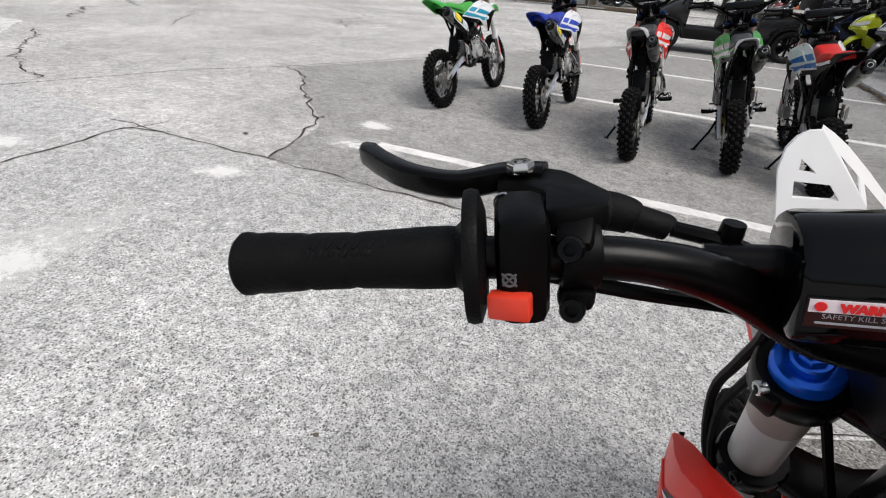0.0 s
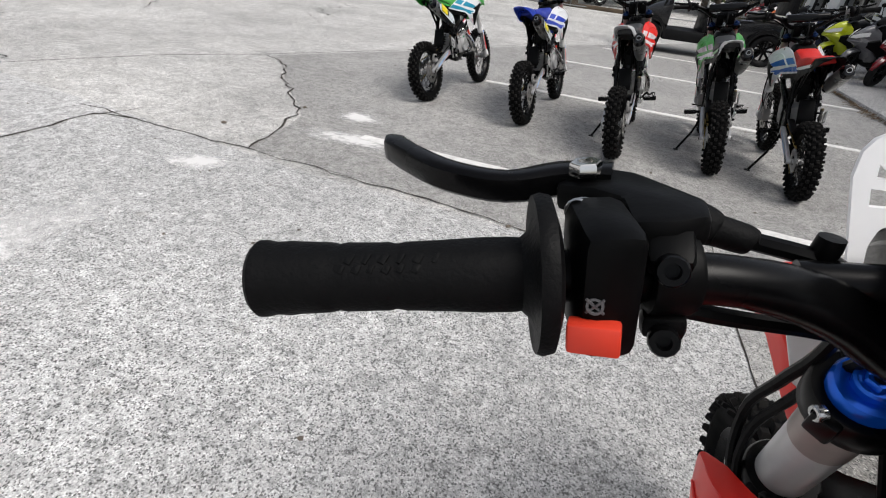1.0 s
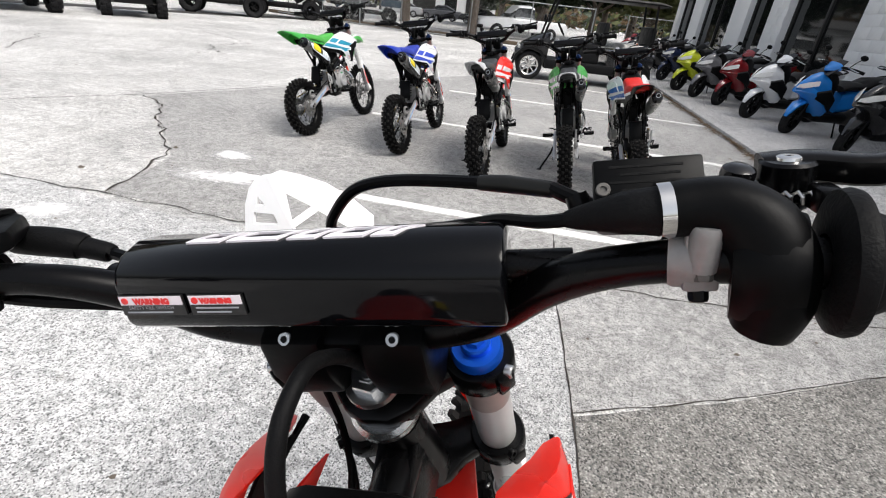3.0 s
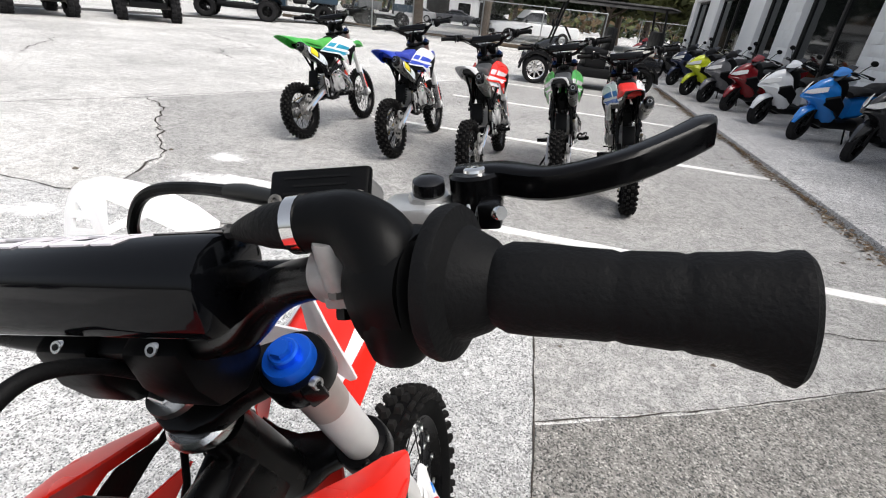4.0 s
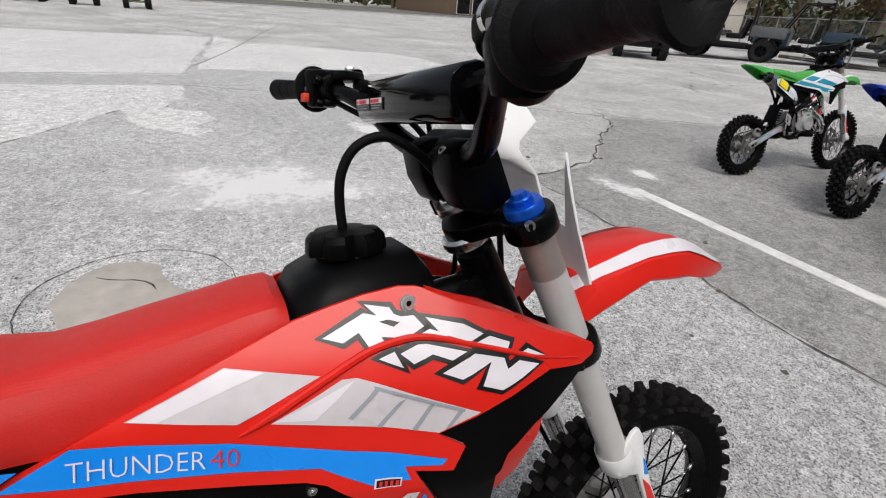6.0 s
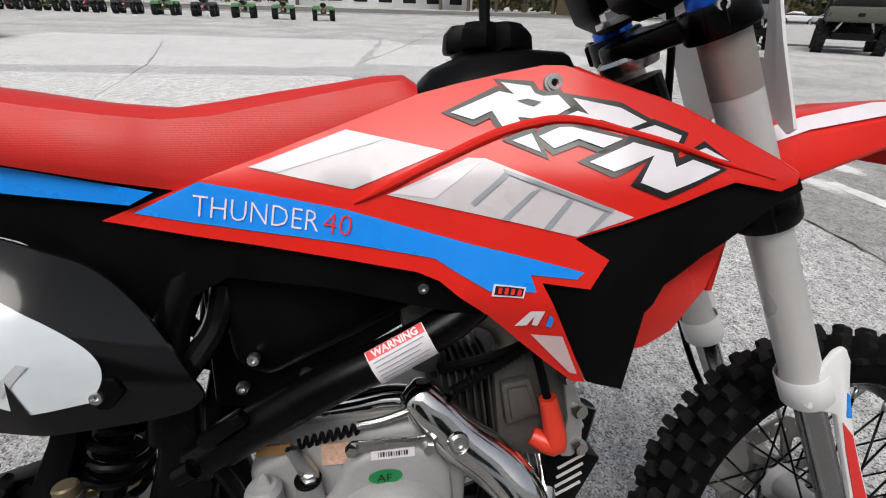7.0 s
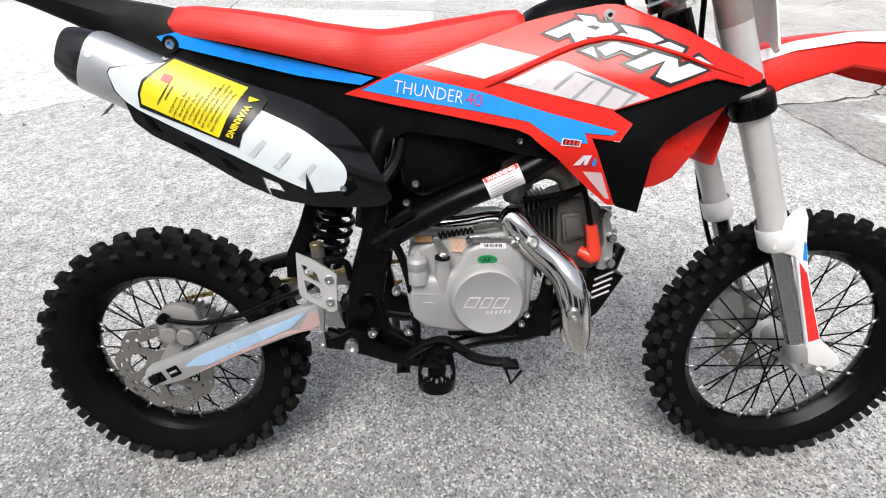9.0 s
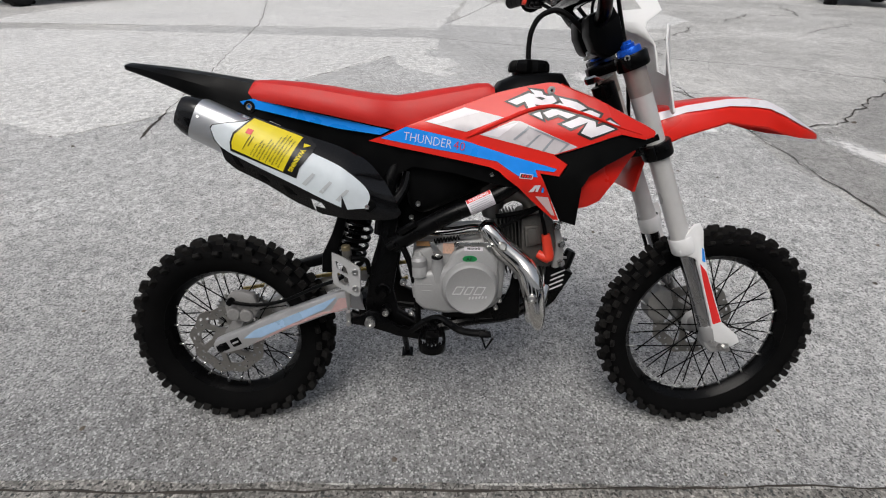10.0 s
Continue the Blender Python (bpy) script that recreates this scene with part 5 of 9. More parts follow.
    # -- front mudguard: a ridged blade
    st = [(1.0, 0.832, 0.058, 0.075), (1.06, 0.85, 0.07, 0.06), (1.15, 0.862, 0.074, 0.042), (1.2, 0.864, 0.074, 0.05), (1.24, 0.86, 0.072, 0.05), (1.285, 0.843, 0.066, 0.045), (1.33, 0.82, 0.055, 0.03), (1.385, 0.796, 0.035, 0.01), (1.40, 0.788, 0.016, 0.004)]
    bm = bmesh.new()
    rows = []
    for y, z, wd, drop in st:
        cs = [(-wd, -drop), (-wd * 0.93, -drop * 0.35), (-wd * 0.72, -0.002), (-wd * 0.4, 0.006), (0, 0.004), (wd * 0.4, 0.006), (wd * 0.72, -0.002), (wd * 0.93, -drop * 0.35), (wd, -drop)]
        rows.append(([bm.verts.new((x, y, z + dz)) for x, dz in cs], [bm.verts.new((x * 0.97, y, z + dz - 0.004)) for x, dz in cs]))
    for (t0, b0), (t1, b1) in zip(rows, rows[1:]):
        for j in range(8):
            bm.faces.new((t0[j], t0[j + 1], t1[j + 1], t1[j]))
            bm.faces.new((b0[j + 1], b0[j], b1[j], b1[j + 1]))
        for j in (0, 8):
            bm.faces.new((t0[j], t1[j], b1[j], b0[j]))
    for t, b in (rows[0], rows[-1]):
        for j in range(8):
            bm.faces.new((t[j], b[j], b[j + 1], t[j + 1]))
    add_prism(bm, [(0.986, 0.748), (0.992, 0.744), (0.977, 0.66), (0.969, 0.66)], -0.054, 0.054, 0.002)
    fender = part("front_mudguard", bm, RED_PL, root, "red front mudguard with white side stripes")
    for s in (1, -1):
        bm = bmesh.new()
        strip = []
        for y, z, wd, drop in st[:8]:
            hi, lo = (0.66, 0.9) if y > 1.1 else (0.76, 0.87)
            za = 0.004 if hi < 0.7 else 0.0012
            zb = -0.002 + (lo - 0.72) / 0.21 * (0.002 - drop * 0.35)
            strip.append([bm.verts.new((s * wd * hi, y, z + za)), bm.verts.new((s * wd * 0.78, y, z + 0.0012 - drop * 0.07)), bm.verts.new((s * (wd * lo + 0.0015), y, z + zb + 0.003))])
        for p, q in zip(strip, strip[1:]):
            bm.faces.new((p[0], p[1], q[1], q[0]))
            bm.faces.new((p[1], p[2], q[2], q[1]))
        bmesh.ops.recalc_face_normals(bm, faces=bm.faces[:])
        part("stripe", bm, WHITE_DEC, fender, "white stripe")
    # brake caliper at the left fork foot
    bm = add_prism(bmesh.new(), [(1.10, 0.35), (1.125, 0.38), (1.16, 0.37), (1.175, 0.33), (1.165, 0.285), (1.13, 0.275), (1.105, 0.30)], -0.085, -0.035, 0.008)
    part("brake_caliper", bm, DULL_CAST, root, "cast front brake caliper")
    XF = None

    # -- frame
    both("frame_spar", lambda: add_tube(bmesh.new(), [(0.085, 0.428, 0.537), (0.092, 0.5, 0.582), (0.096, 0.562, 0.616), (0.096, 0.622, 0.642), (0.092, 0.69, 0.68), (0.06, 0.78, 0.76), (0.02, 0.85, 0.82)], [0.02, 0.02, 0.02, 0.019, 0.018, 0.021, 0.022], 16, 4), BLACK_PT, "black frame spar")
    part("steering_head", add_tube(bmesh.new(), [(0, 0.953, 0.752), (0, 0.89, 0.892)], 0.026, 20), BLACK_PT, root, "black steering head")
    part("backbone", add_tube(bmesh.new(), [(0, 0.9, 0.84), (0, 0.8, 0.83), (0, 0.6, 0.77), (0, 0.42, 0.7)], 0.021, 14), BLACK_PT, root)
    both("gusset", lambda: add_prism(bmesh.new(), [(0.9, 0.87), (0.945, 0.77), (0.86, 0.76), (0.8, 0.79), (0.82, 0.83)], 0.012, 0.02, 0.002), BLACK_PT)
    both("frame_plate", lambda: add_prism(bmesh.new(), [(0.407, 0.602), (0.438, 0.604), (0.433, 0.557), (0.443, 0.514), (0.434, 0.477), (0.426, 0.425), (0.437, 0.37), (0.484, 0.344), (0.517, 0.334), (0.517, 0.303), (0.434, 0.302), (0.406, 0.326), (0.364, 0.35), (0.359, 0.388), (0.368, 0.442), (0.377, 0.492), (0.392, 0.541)], 0.062, 0.09, 0.007, seg=3), BLACK_PT, "black frame pivot plate")
    both("frame_brace", lambda: add_tube(bmesh.new(), [(0.09, 0.43, 0.555), (0.095, 0.447, 0.54), (0.095, 0.464, 0.504), (0.094, 0.478, 0.446), (0.092, 0.484, 0.392), (0.088, 0.486, 0.335)], 0.0075, 10), BLACK_PT)
    both("spar_lug", lambda: add_tube(bmesh.new(), [(0.104, 0.418, 0.537), (0.105, 0.432, 0.546)], 0.0095, 14), BLACK_PT)
    both("spar_bracket", lambda: add_box(bmesh.new(), (0.107, 0.462, 0.584), (0.014, 0.045, 0.014), rx(radians(32), 4, "X"), 0.003), BLACK_PT)
    both("seat_rail", lambda: add_tube(bmesh.new(), [(0.075, 0.40, 0.56), (0.07, 0.415, 0.66), (0.055, 0.44, 0.73), (0.05, 0.46, 0.8)], 0.017, 12), BLACK_PT)
    both("subframe_tube", lambda: add_tube(bmesh.new(), [(0.05, 0.45, 0.8), (0.05, 0.3, 0.815), (0.045, 0.14, 0.845)], 0.011, 10), BLACK_PT)
    both("subframe_stay", lambda: add_tube(bmesh.new(), [(0.062, 0.4, 0.6), (0.055, 0.3, 0.72), (0.05, 0.2, 0.83)], 0.01, 10), BLACK_PT)
    both("lower_rail", lambda: add_tube(bmesh.new(), [(0.07, 0.32, 0.352), (0.072, 0.4, 0.325), (0.07, 0.5, 0.315), (0.06, 0.6, 0.335), (0.045, 0.72, 0.35), (0.02, 0.82, 0.42), (0, 0.86, 0.5)], 0.0135, 10), BLACK_PT)
    part("airbox", add_prism(bmesh.new(), [(0.45, 0.74), (0.64, 0.72), (0.66, 0.68), (0.58, 0.64), (0.49, 0.6), (0.46, 0.62)], -0.06, 0.062, 0.02, seg=3), BLACK_PL, root, "black air box behind the engine")
    part("inner_panel", add_prism(bmesh.new(), [(0.432, 0.75), (0.66, 0.715), (0.67, 0.66), (0.58, 0.61), (0.47, 0.555), (0.43, 0.56)], -0.035, 0.03, 0.008), BLACK_PL, root, "black inner panel")
    for p in ((0.096, 0.484, 0.63), (0.09, 0.53, 0.607), (0.085, 0.468, 0.595)):
        bolt((p[0] - 0.03, p[1], p[2]), (1, 0, 0), 0.006, 0.006)
    for p, r in (((0.094, 0.376, 0.359), 0.013), ((0.113, 0.411, 0.381), 0.008), ((0.09, 0.47, 0.372), 0.008), ((0.07, 0.449, 0.44), 0.008)):
        part("pivot_bolt", add_bolt(bmesh.new(), (p[0] + 0.028, p[1], p[2]) if r > 0.01 else p, (1, 0, 0), r, 0.01, 16), STEEL, root)
    part("pivot_cap", add_lathe(bmesh.new(), [(0.012, -0.012), (0.013, 0.004), (0.0165, 0.007), (0.0185, 0.003), (0.0185, -0.012)], (0.0895, 0.403, 0.425), (1, 0, 0), 24, closed=True), BLACK_GL, root)
    part("pivot_shaft", add_lathe(bmesh.new(), [(0, 0.016), (0.009, 0.016), (0.0105, 0.013), (0.0105, -0.01), (0, -0.01)], (0.09, 0.403, 0.422), (1, 0, -0.1), 18), BLACK_PT, root)
    part("pivot_boss", add_lathe(bmesh.new(), [(0.007, 0.0), (0.0115, 0.0), (0.0115, 0.024), (0.007, 0.024)], (0.09, 0.411, 0.381), (1, 0, 0), 18, closed=True), BLACK_PT, root)
    part("pedal_arm", add_prism(bmesh.new(), [(0.326, 0.362), (0.33, 0.347), (0.36, 0.343), (0.392, 0.334), (0.44, 0.318), (0.52, 0.305), (0.52, 0.324), (0.43, 0.35), (0.4, 0.378), (0.375, 0.384), (0.355, 0.372)], 0.104, 0.114, 0.003), BLACK_PT, root, "black arm of the brake pedal")
    part("brake_rod", add_tube(bmesh.new(), [(0.112, 0.3255, 0.44), (0.112, 0.3255, 0.405), (0.112, 0.3245, 0.385)], [0.008, 0.0055, 0.0035], 10, 1), STEEL, root, "silver brake push rod")
    part("rod_clevis", add_box(bmesh.new(), (0.112, 0.324, 0.362), (0.012, 0.011, 0.036), None, 0.002), STEEL, root)
    part("clevis_pin", add_tube(bmesh.new(), [(0.104, 0.324, 0.351), (0.121, 0.324, 0.351)], 0.006, 12), STEEL, root)
    t0, t1 = V(0.0962, 0.596, 0.631), V(0.0945, 0.648, 0.6565)
    d = (t1 - t0).normalized()
    out = V(1, 0, 0.12)
    out = (out - d * out.dot(d)).normalized()
    upv = out.cross(d)
    upv = upv if upv.z > 0 else -upv

    def on_tag(bm, lift):
        """Bends a flat piece, x along the spar and y up, round the spar."""
        for v in bm.verts:
            q = v.co.y / 0.0205
            v.co = t0 + d * v.co.x + (out * math.cos(q) + upv * math.sin(q)) * (0.0195 + lift + v.co.z)
        return bm

    def strip_of(x0, x1, y0, y1):
        bm = bmesh.new()
        n = max(1, int((y1 - y0) / 0.004))
        rows = [[bm.verts.new((x, y0 + (y1 - y0) * k / n, 0)) for x in (x0, x1)] for k in range(n + 1)]
        for p, q in zip(rows, rows[1:]):
            bm.faces.new((p[0], p[1], q[1], q[0]))
        return bm
    tag = part("warning_tag", on_tag(strip_of(0, 0.058, -0.019, 0.018), 0.0022), WHITE_DEC, root, "white and red warning tag wrapped round the spar")
    part("tag_header", on_tag(strip_of(0.001, 0.057, 0.009, 0.0175), 0.0028), RED_DEC, tag, "red header band")
    bm = text_mesh("WARNING", 0.0092, bold=0.0003)
    for v in bm.verts:
        v.co = V(0.006 + v.co.x * 1.02, 0.0102 + v.co.y * 0.95, 0)
    part("writing", on_tag(bm, 0.0034), WHITE_DEC, tag, fix=False)
    for k in range(6):
        part("text_line", on_tag(strip_of(0.004, 0.054 - (k % 3) * 0.004, 0.0055 - k * 0.0042, 0.0065 - k * 0.0042), 0.0029), GREY_DEC, tag)

    # -- seat
    bm = bmesh.new()
    prof = [(0.128, 0.858, 0.872), (0.136, 0.848, 0.886), (0.17, 0.843, 0.887), (0.23, 0.833, 0.883), (0.29, 0.822, 0.876), (0.34, 0.812, 0.868), (0.39, 0.802, 0.862), (0.432, 0.794, 0.859), (0.47, 0.802, 0.864), (0.52, 0.822, 0.873), (0.57, 0.841, 0.881), (0.61, 0.857, 0.888), (0.634, 0.868, 0.889), (0.645, 0.875, 0.882)]
    rows = []
    for y, zl, zt in prof:
        zl -= 0.022 * clamp01((y - 0.43) / 0.05)
        w = 0.09 - 0.02 * max(0, (0.25 - y) / 0.12)
        if y > 0.4:
            w = min(w, side_skin(y, zl + 0.022) - 0.004 + 0.6 * max(0, 0.45 - y))
        h = zt - zl
        cs = [(w * 0.96, 0), (w, h * 0.2), (w * 0.97, h * 0.55), (w * 0.86, h * 0.86), (w * 0.66, h), (w * 0.3, h * 1.04)]
        cs = cs + [(-x, q) for x, q in reversed(cs)]
        rows.append([bm.verts.new((x, y, zl + q)) for x, q in cs])
    for a, b in zip(rows, rows[1:]):
        for j in range(len(a)):
            bm.faces.new((a[j], a[(j + 1) % len(a)], b[(j + 1) % len(a)], b[j]))
    bm.faces.new(rows[0])
    bm.faces.new(rows[-1][::-1])
    bmesh.ops.subdivide_edges(bm, edges=bm.edges[:], cuts=1, smooth=0.6, use_grid_fill=True)
    seat = part("seat", bm, SEAT_RED, root, "long red ribbed vinyl seat")

    # -- tank and filler
    bm = bmesh.new()
    tp = [(0.64, 0.868, 0.045), (0.66, 0.895, 0.055), (0.69, 0.908, 0.06), (0.75, 0.914, 0.06), (0.79, 0.913, 0.052), (0.808, 0.89, 0.045), (0.812, 0.86, 0.04)]
    rows = []
    for y, z, w in tp:
        rows.append([bm.verts.new((x, y, q)) for x, q in ((w + 0.03, 0.80), (w + 0.018, z - 0.03), (w, z - 0.006), (w * 0.7, z), (-w * 0.7, z), (-w, z - 0.006), (-w - 0.018, z - 0.03), (-w - 0.03, 0.80))])
    for a, b in zip(rows, rows[1:]):
        for j in range(8):
            bm.faces.new((a[j], a[(j + 1) % 8], b[(j + 1) % 8], b[j]))
    bm.faces.new(rows[0])
    bm.faces.new(rows[-1][::-1])
    part("fuel_tank", bm, BLACK_PL, root, "black plastic fuel tank")
    bm = bmesh.new()
    capc = V(0.004, 0.7225, 0.91)
    n = 48
    rings = []
    for r, h, lobe in ((0.034, -0.004, 0), (0.036, 0.003, 0), (0.044, 0.004, 1), (0.0455, 0.007, 1), (0.044, 0.021, 1), (0.038, 0.028, 0.8), (0.016, 0.0305, 0)):
        rings.append([bm.verts.new(capc + V((r * (1 - 0.26 * lobe * max(0, math.cos(6 * a)) ** 2)) * math.cos(a), (r * (1 - 0.26 * lobe * max(0, math.cos(6 * a)) ** 2)) * math.sin(a), h)) for a in (2 * math.pi * k / n for k in range(n))])
    for a, b in zip(rings, rings[1:]):
        for j in range(n):
            bm.faces.new((a[j], a[(j + 1) % n], b[(j + 1) % n], b[j]))
    bm.faces.new(rings[-1])
    part("fuel_cap", bm, BLACK_PL, root, "lobed black fuel cap")
    part("vent_hose", add_tube(bmesh.new(), [(0, 0.722, 0.93), (0, 0.72, 0.965), (0.002, 0.724, 1.0), (0.004, 0.742, 1.028), (0.006, 0.775, 1.038), (0.007, 0.81, 1.02), (0.006, 0.845, 0.985), (0.004, 0.862, 0.968)], 0.0057, 12), SIDEWALL, root, "black rubber tank vent hose")

    # -- side plastics (right and left alike; the left one sits a little proud at its nose)
    LEFT[2][1], LEFT[2][3], LEFT[0][1], LEFT[0][3] = 0.02, -0.02 * 0.55, -0.04, 0.022
    shroud = [(0.646, 0.871), (0.68, 0.8795), (0.715, 0.887), (0.75, 0.8932), (0.7664, 0.8925), (0.778, 0.888), (0.792, 0.881), (0.854, 0.8575), (0.881, 0.841), (0.938, 0.814), (0.9592, 0.802), (0.9555, 0.794), (0.9356, 0.7891), (0.91, 0.794), (0.8865, 0.7985), (0.868, 0.793), (0.7615, 0.754), (0.787, 0.738), (0.7735, 0.7135), (0.7375, 0.7165),
              (0.7865, 0.616), (0.776, 0.6155), (0.7502, 0.636), (0.728, 0.655), (0.697, 0.6835), (0.67, 0.703), (0.6547, 0.716), (0.636, 0.7235), (0.5741, 0.734), (0.4761, 0.7505), (0.377, 0.768), (0.455, 0.799), (0.498, 0.815)]
    both("shroud", lambda: add_sheet(bmesh.new(), shroud, side_skin, 0.004, 0.0125), RED_PL, "red tank shroud with white and blue graphics")
    def lip():
        bm = bmesh.new()
        rows = []
        for y, z, w in ((0.775, 0.8885, 0.008), (0.80, 0.877, 0.02), (0.836, 0.864, 0.032), (0.87, 0.847, 0.032), (0.9, 0.8315, 0.027), (0.935, 0.815, 0.018), (0.958, 0.802, 0.006)):
            x = side_skin(y, z)
            rows.append([bm.verts.new(p) for p in ((x + 0.0005, y, z - 0.005), (x, y, z + 0.001), (x - w * 0.35, y, z + 0.0035), (x - w, y, z + 0.003), (x - w, y, z), (x - w * 0.3, y, z - 0.002))])
        for p, q in zip(rows, rows[1:]):
            for j in range(6):
                bm.faces.new((p[j], p[(j + 1) % 6], q[(j + 1) % 6], q[j]))
        bm.faces.new(rows[0])
        bm.faces.new(rows[-1][::-1])
        bmesh.ops.recalc_face_normals(bm, faces=bm.faces[:])
        return bm
    both("shroud_lip", lip, RED_PL, "rolled red top edge of the shroud")
    both("shroud_ridge", lambda: add_tube(bmesh.new(), [(side_skin(y, z) + 0.001, y, z) for y, z in ((0.586, 0.781), (0.621, 0.7985), (0.6838, 0.828), (0.7134, 0.8393), (0.7368, 0.8454), (0.755, 0.8479), (0.779, 0.845), (0.8365, 0.828), (0.8752, 0.8143), (0.9276, 0.7997))], [0.001, 0.004, 0.0045, 0.0045, 0.0045, 0.004, 0.0035, 0.003, 0.002, 0.001], 8), RED_PL)
    blackmid = [(0.762, 0.7525), (0.8737, 0.792), (0.8937, 0.7975), (0.917, 0.793), (0.945, 0.788), (0.967, 0.799), (0.9725, 0.788), (0.935, 0.776), (0.8665, 0.74), (0.833, 0.7165), (0.82, 0.692), (0.824, 0.604), (0.791, 0.6127), (0.7395, 0.7145), (0.777, 0.7115), (0.7905, 0.736)]
    both("radiator_louvre", lambda: add_sheet(bmesh.new(), blackmid, lambda y, z: side_skin(y, z) - 0.006, 0.005), BLACK_PL, "matt black shroud insert")
    wing = [(0.818, 0.64), (0.82, 0.70), (0.84, 0.74), (0.886, 0.757), (0.942, 0.762), (0.915, 0.73), (0.885, 0.685), (0.8706, 0.658), (0.845, 0.645)]
    both("shroud_wing", lambda: add_sheet(bmesh.new(), wing, lambda y, z: side_skin(y, z) - 0.02 - 0.25 * (y - 0.82), 0.004), RED_PL, "red inner wing of the shroud")
    sp = V(side_skin(0.756, 0.8775) + 0.0006, 0.7555, 0.8775)
    both("shroud_screw", lambda: add_lathe(bmesh.new(), [(0, -0.001), (0.0032, -0.001), (0.0034, 0.0024), (0.0062, 0.0024), (0.0066, 0.001), (0.0085, 0.0008), (0.009, -0.002)], sp, (1, 0, 0.25), 24), CAST, "flat silver socket screw")
    both("screw_socket", lambda: add_lathe(bmesh.new(), [(0, 0.0002), (0.003, 0.0002), (0.003, -0.001)], sp, (1, 0, 0.25), 6), BLACK_PT)
    both("panel_screw", lambda: add_bolt(bmesh.new(), (0.107, 0.642, 0.706), (1, 0, 0), 0.0055, 0.006), STEEL)

    def dec(name, outline, material, lift=0.0012, label="", f=side_skin):
        both(name, lambda: add_sheet(bmesh.new(), outline, f, 0.0, 0.0125, lift), material, label)
    dec("blue_graphic", [(0.4044, 0.7742), (0.459, 0.7998), (0.5774, 0.7764), (0.68, 0.748), (0.7685, 0.7275), (0.763, 0.7214), (0.7284, 0.723), (0.733, 0.7085), (0.6955, 0.7081), (0.67, 0.7232), (0.6511, 0.7356), (0.5757, 0.7482), (0.5, 0.7585)], BLUE_DEC)
    dec("white_graphic", [(0.499, 0.811), (0.5817, 0.8413), (0.6623, 0.8236), (0.5854, 0.7927)], PALE_DEC)
    dec("white_graphic", [(0.5015, 0.811), (0.5817, 0.8405), (0.6145, 0.8335), (0.5232, 0.8066)], WHITE_DEC, 0.0018)
    dec("white_graphic", [(0.6133, 0.7882), (0.6807, 0.818), (0.6946, 0.8175), (0.804, 0.7725), (0.7625, 0.7561)], PALE_DEC)
    dec("white_graphic", [(0.6165, 0.7895), (0.6922, 0.8162), (0.652, 0.785)], WHITE_DEC, 0.0018)
    for q in ([(0.709, 0.8066), (0.7136, 0.8052), (0.6846, 0.7794), (0.6809, 0.7818)], [(0.7294, 0.7917), (0.736, 0.7943), (0.711, 0.7672), (0.7054, 0.7682)], [(0.7553, 0.7856), (0.7618, 0.7882), (0.7421, 0.7603), (0.7378, 0.762)], [(0.7834, 0.7785), (0.7886, 0.7777), (0.7726, 0.7602), (0.7687, 0.7601)]):
        dec("grey_graphic", q, GREY_DEC, 0.0022)
    dec("grey_graphic", [(0.7079, 0.8093), (0.7886, 0.7791), (0.7877, 0.7758), (0.709, 0.8057)], GREY_DEC, 0.003)
    dec("pale_graphic", [(0.733, 0.6665), (0.758, 0.667), (0.7775, 0.6255), (0.771, 0.6265)], mat("pale_pink_decal", (0.68, 0.5, 0.5), 0.3, var=0.08))
    # small round-cornered marks: white frames with a black field, slanted bars
    dec("small_mark", [(0.6968, 0.7042), (0.699, 0.7147), (0.7247, 0.7128), (0.7227, 0.7032)], WHITE_DEC, 0.0022)
    dec("small_mark", [(0.6988, 0.7058), (0.7003, 0.7134), (0.7229, 0.7117), (0.7214, 0.7048)], BLACK_DEC, 0.003)
    for k in range(4):
        dec("small_mark", [(0.7015 + k * 0.0052, 0.7068 - k * 0.0003), (0.7026 + k * 0.0052, 0.7122 - k * 0.0004), (0.7056 + k * 0.0052, 0.712 - k * 0.0004), (0.7045 + k * 0.0052, 0.7066 - k * 0.0003)], RED_DEC, 0.0038)
    dec("small_mark", [(0.7186, 0.6747), (0.7292, 0.6912), (0.7404, 0.6924), (0.7365, 0.6768), (0.732, 0.677), (0.733, 0.6865), (0.728, 0.6762)], WHITE_DEC, 0.0022)
    dec("small_mark", [(0.7385, 0.6775), (0.741, 0.6915), (0.7435, 0.689), (0.7415, 0.677)], RED_DEC, 0.0022)
    dec("small_mark", [(0.743, 0.677), (0.7445, 0.689), (0.7482, 0.6848), (0.7472, 0.676)], BLUE_DEC, 0.0022)
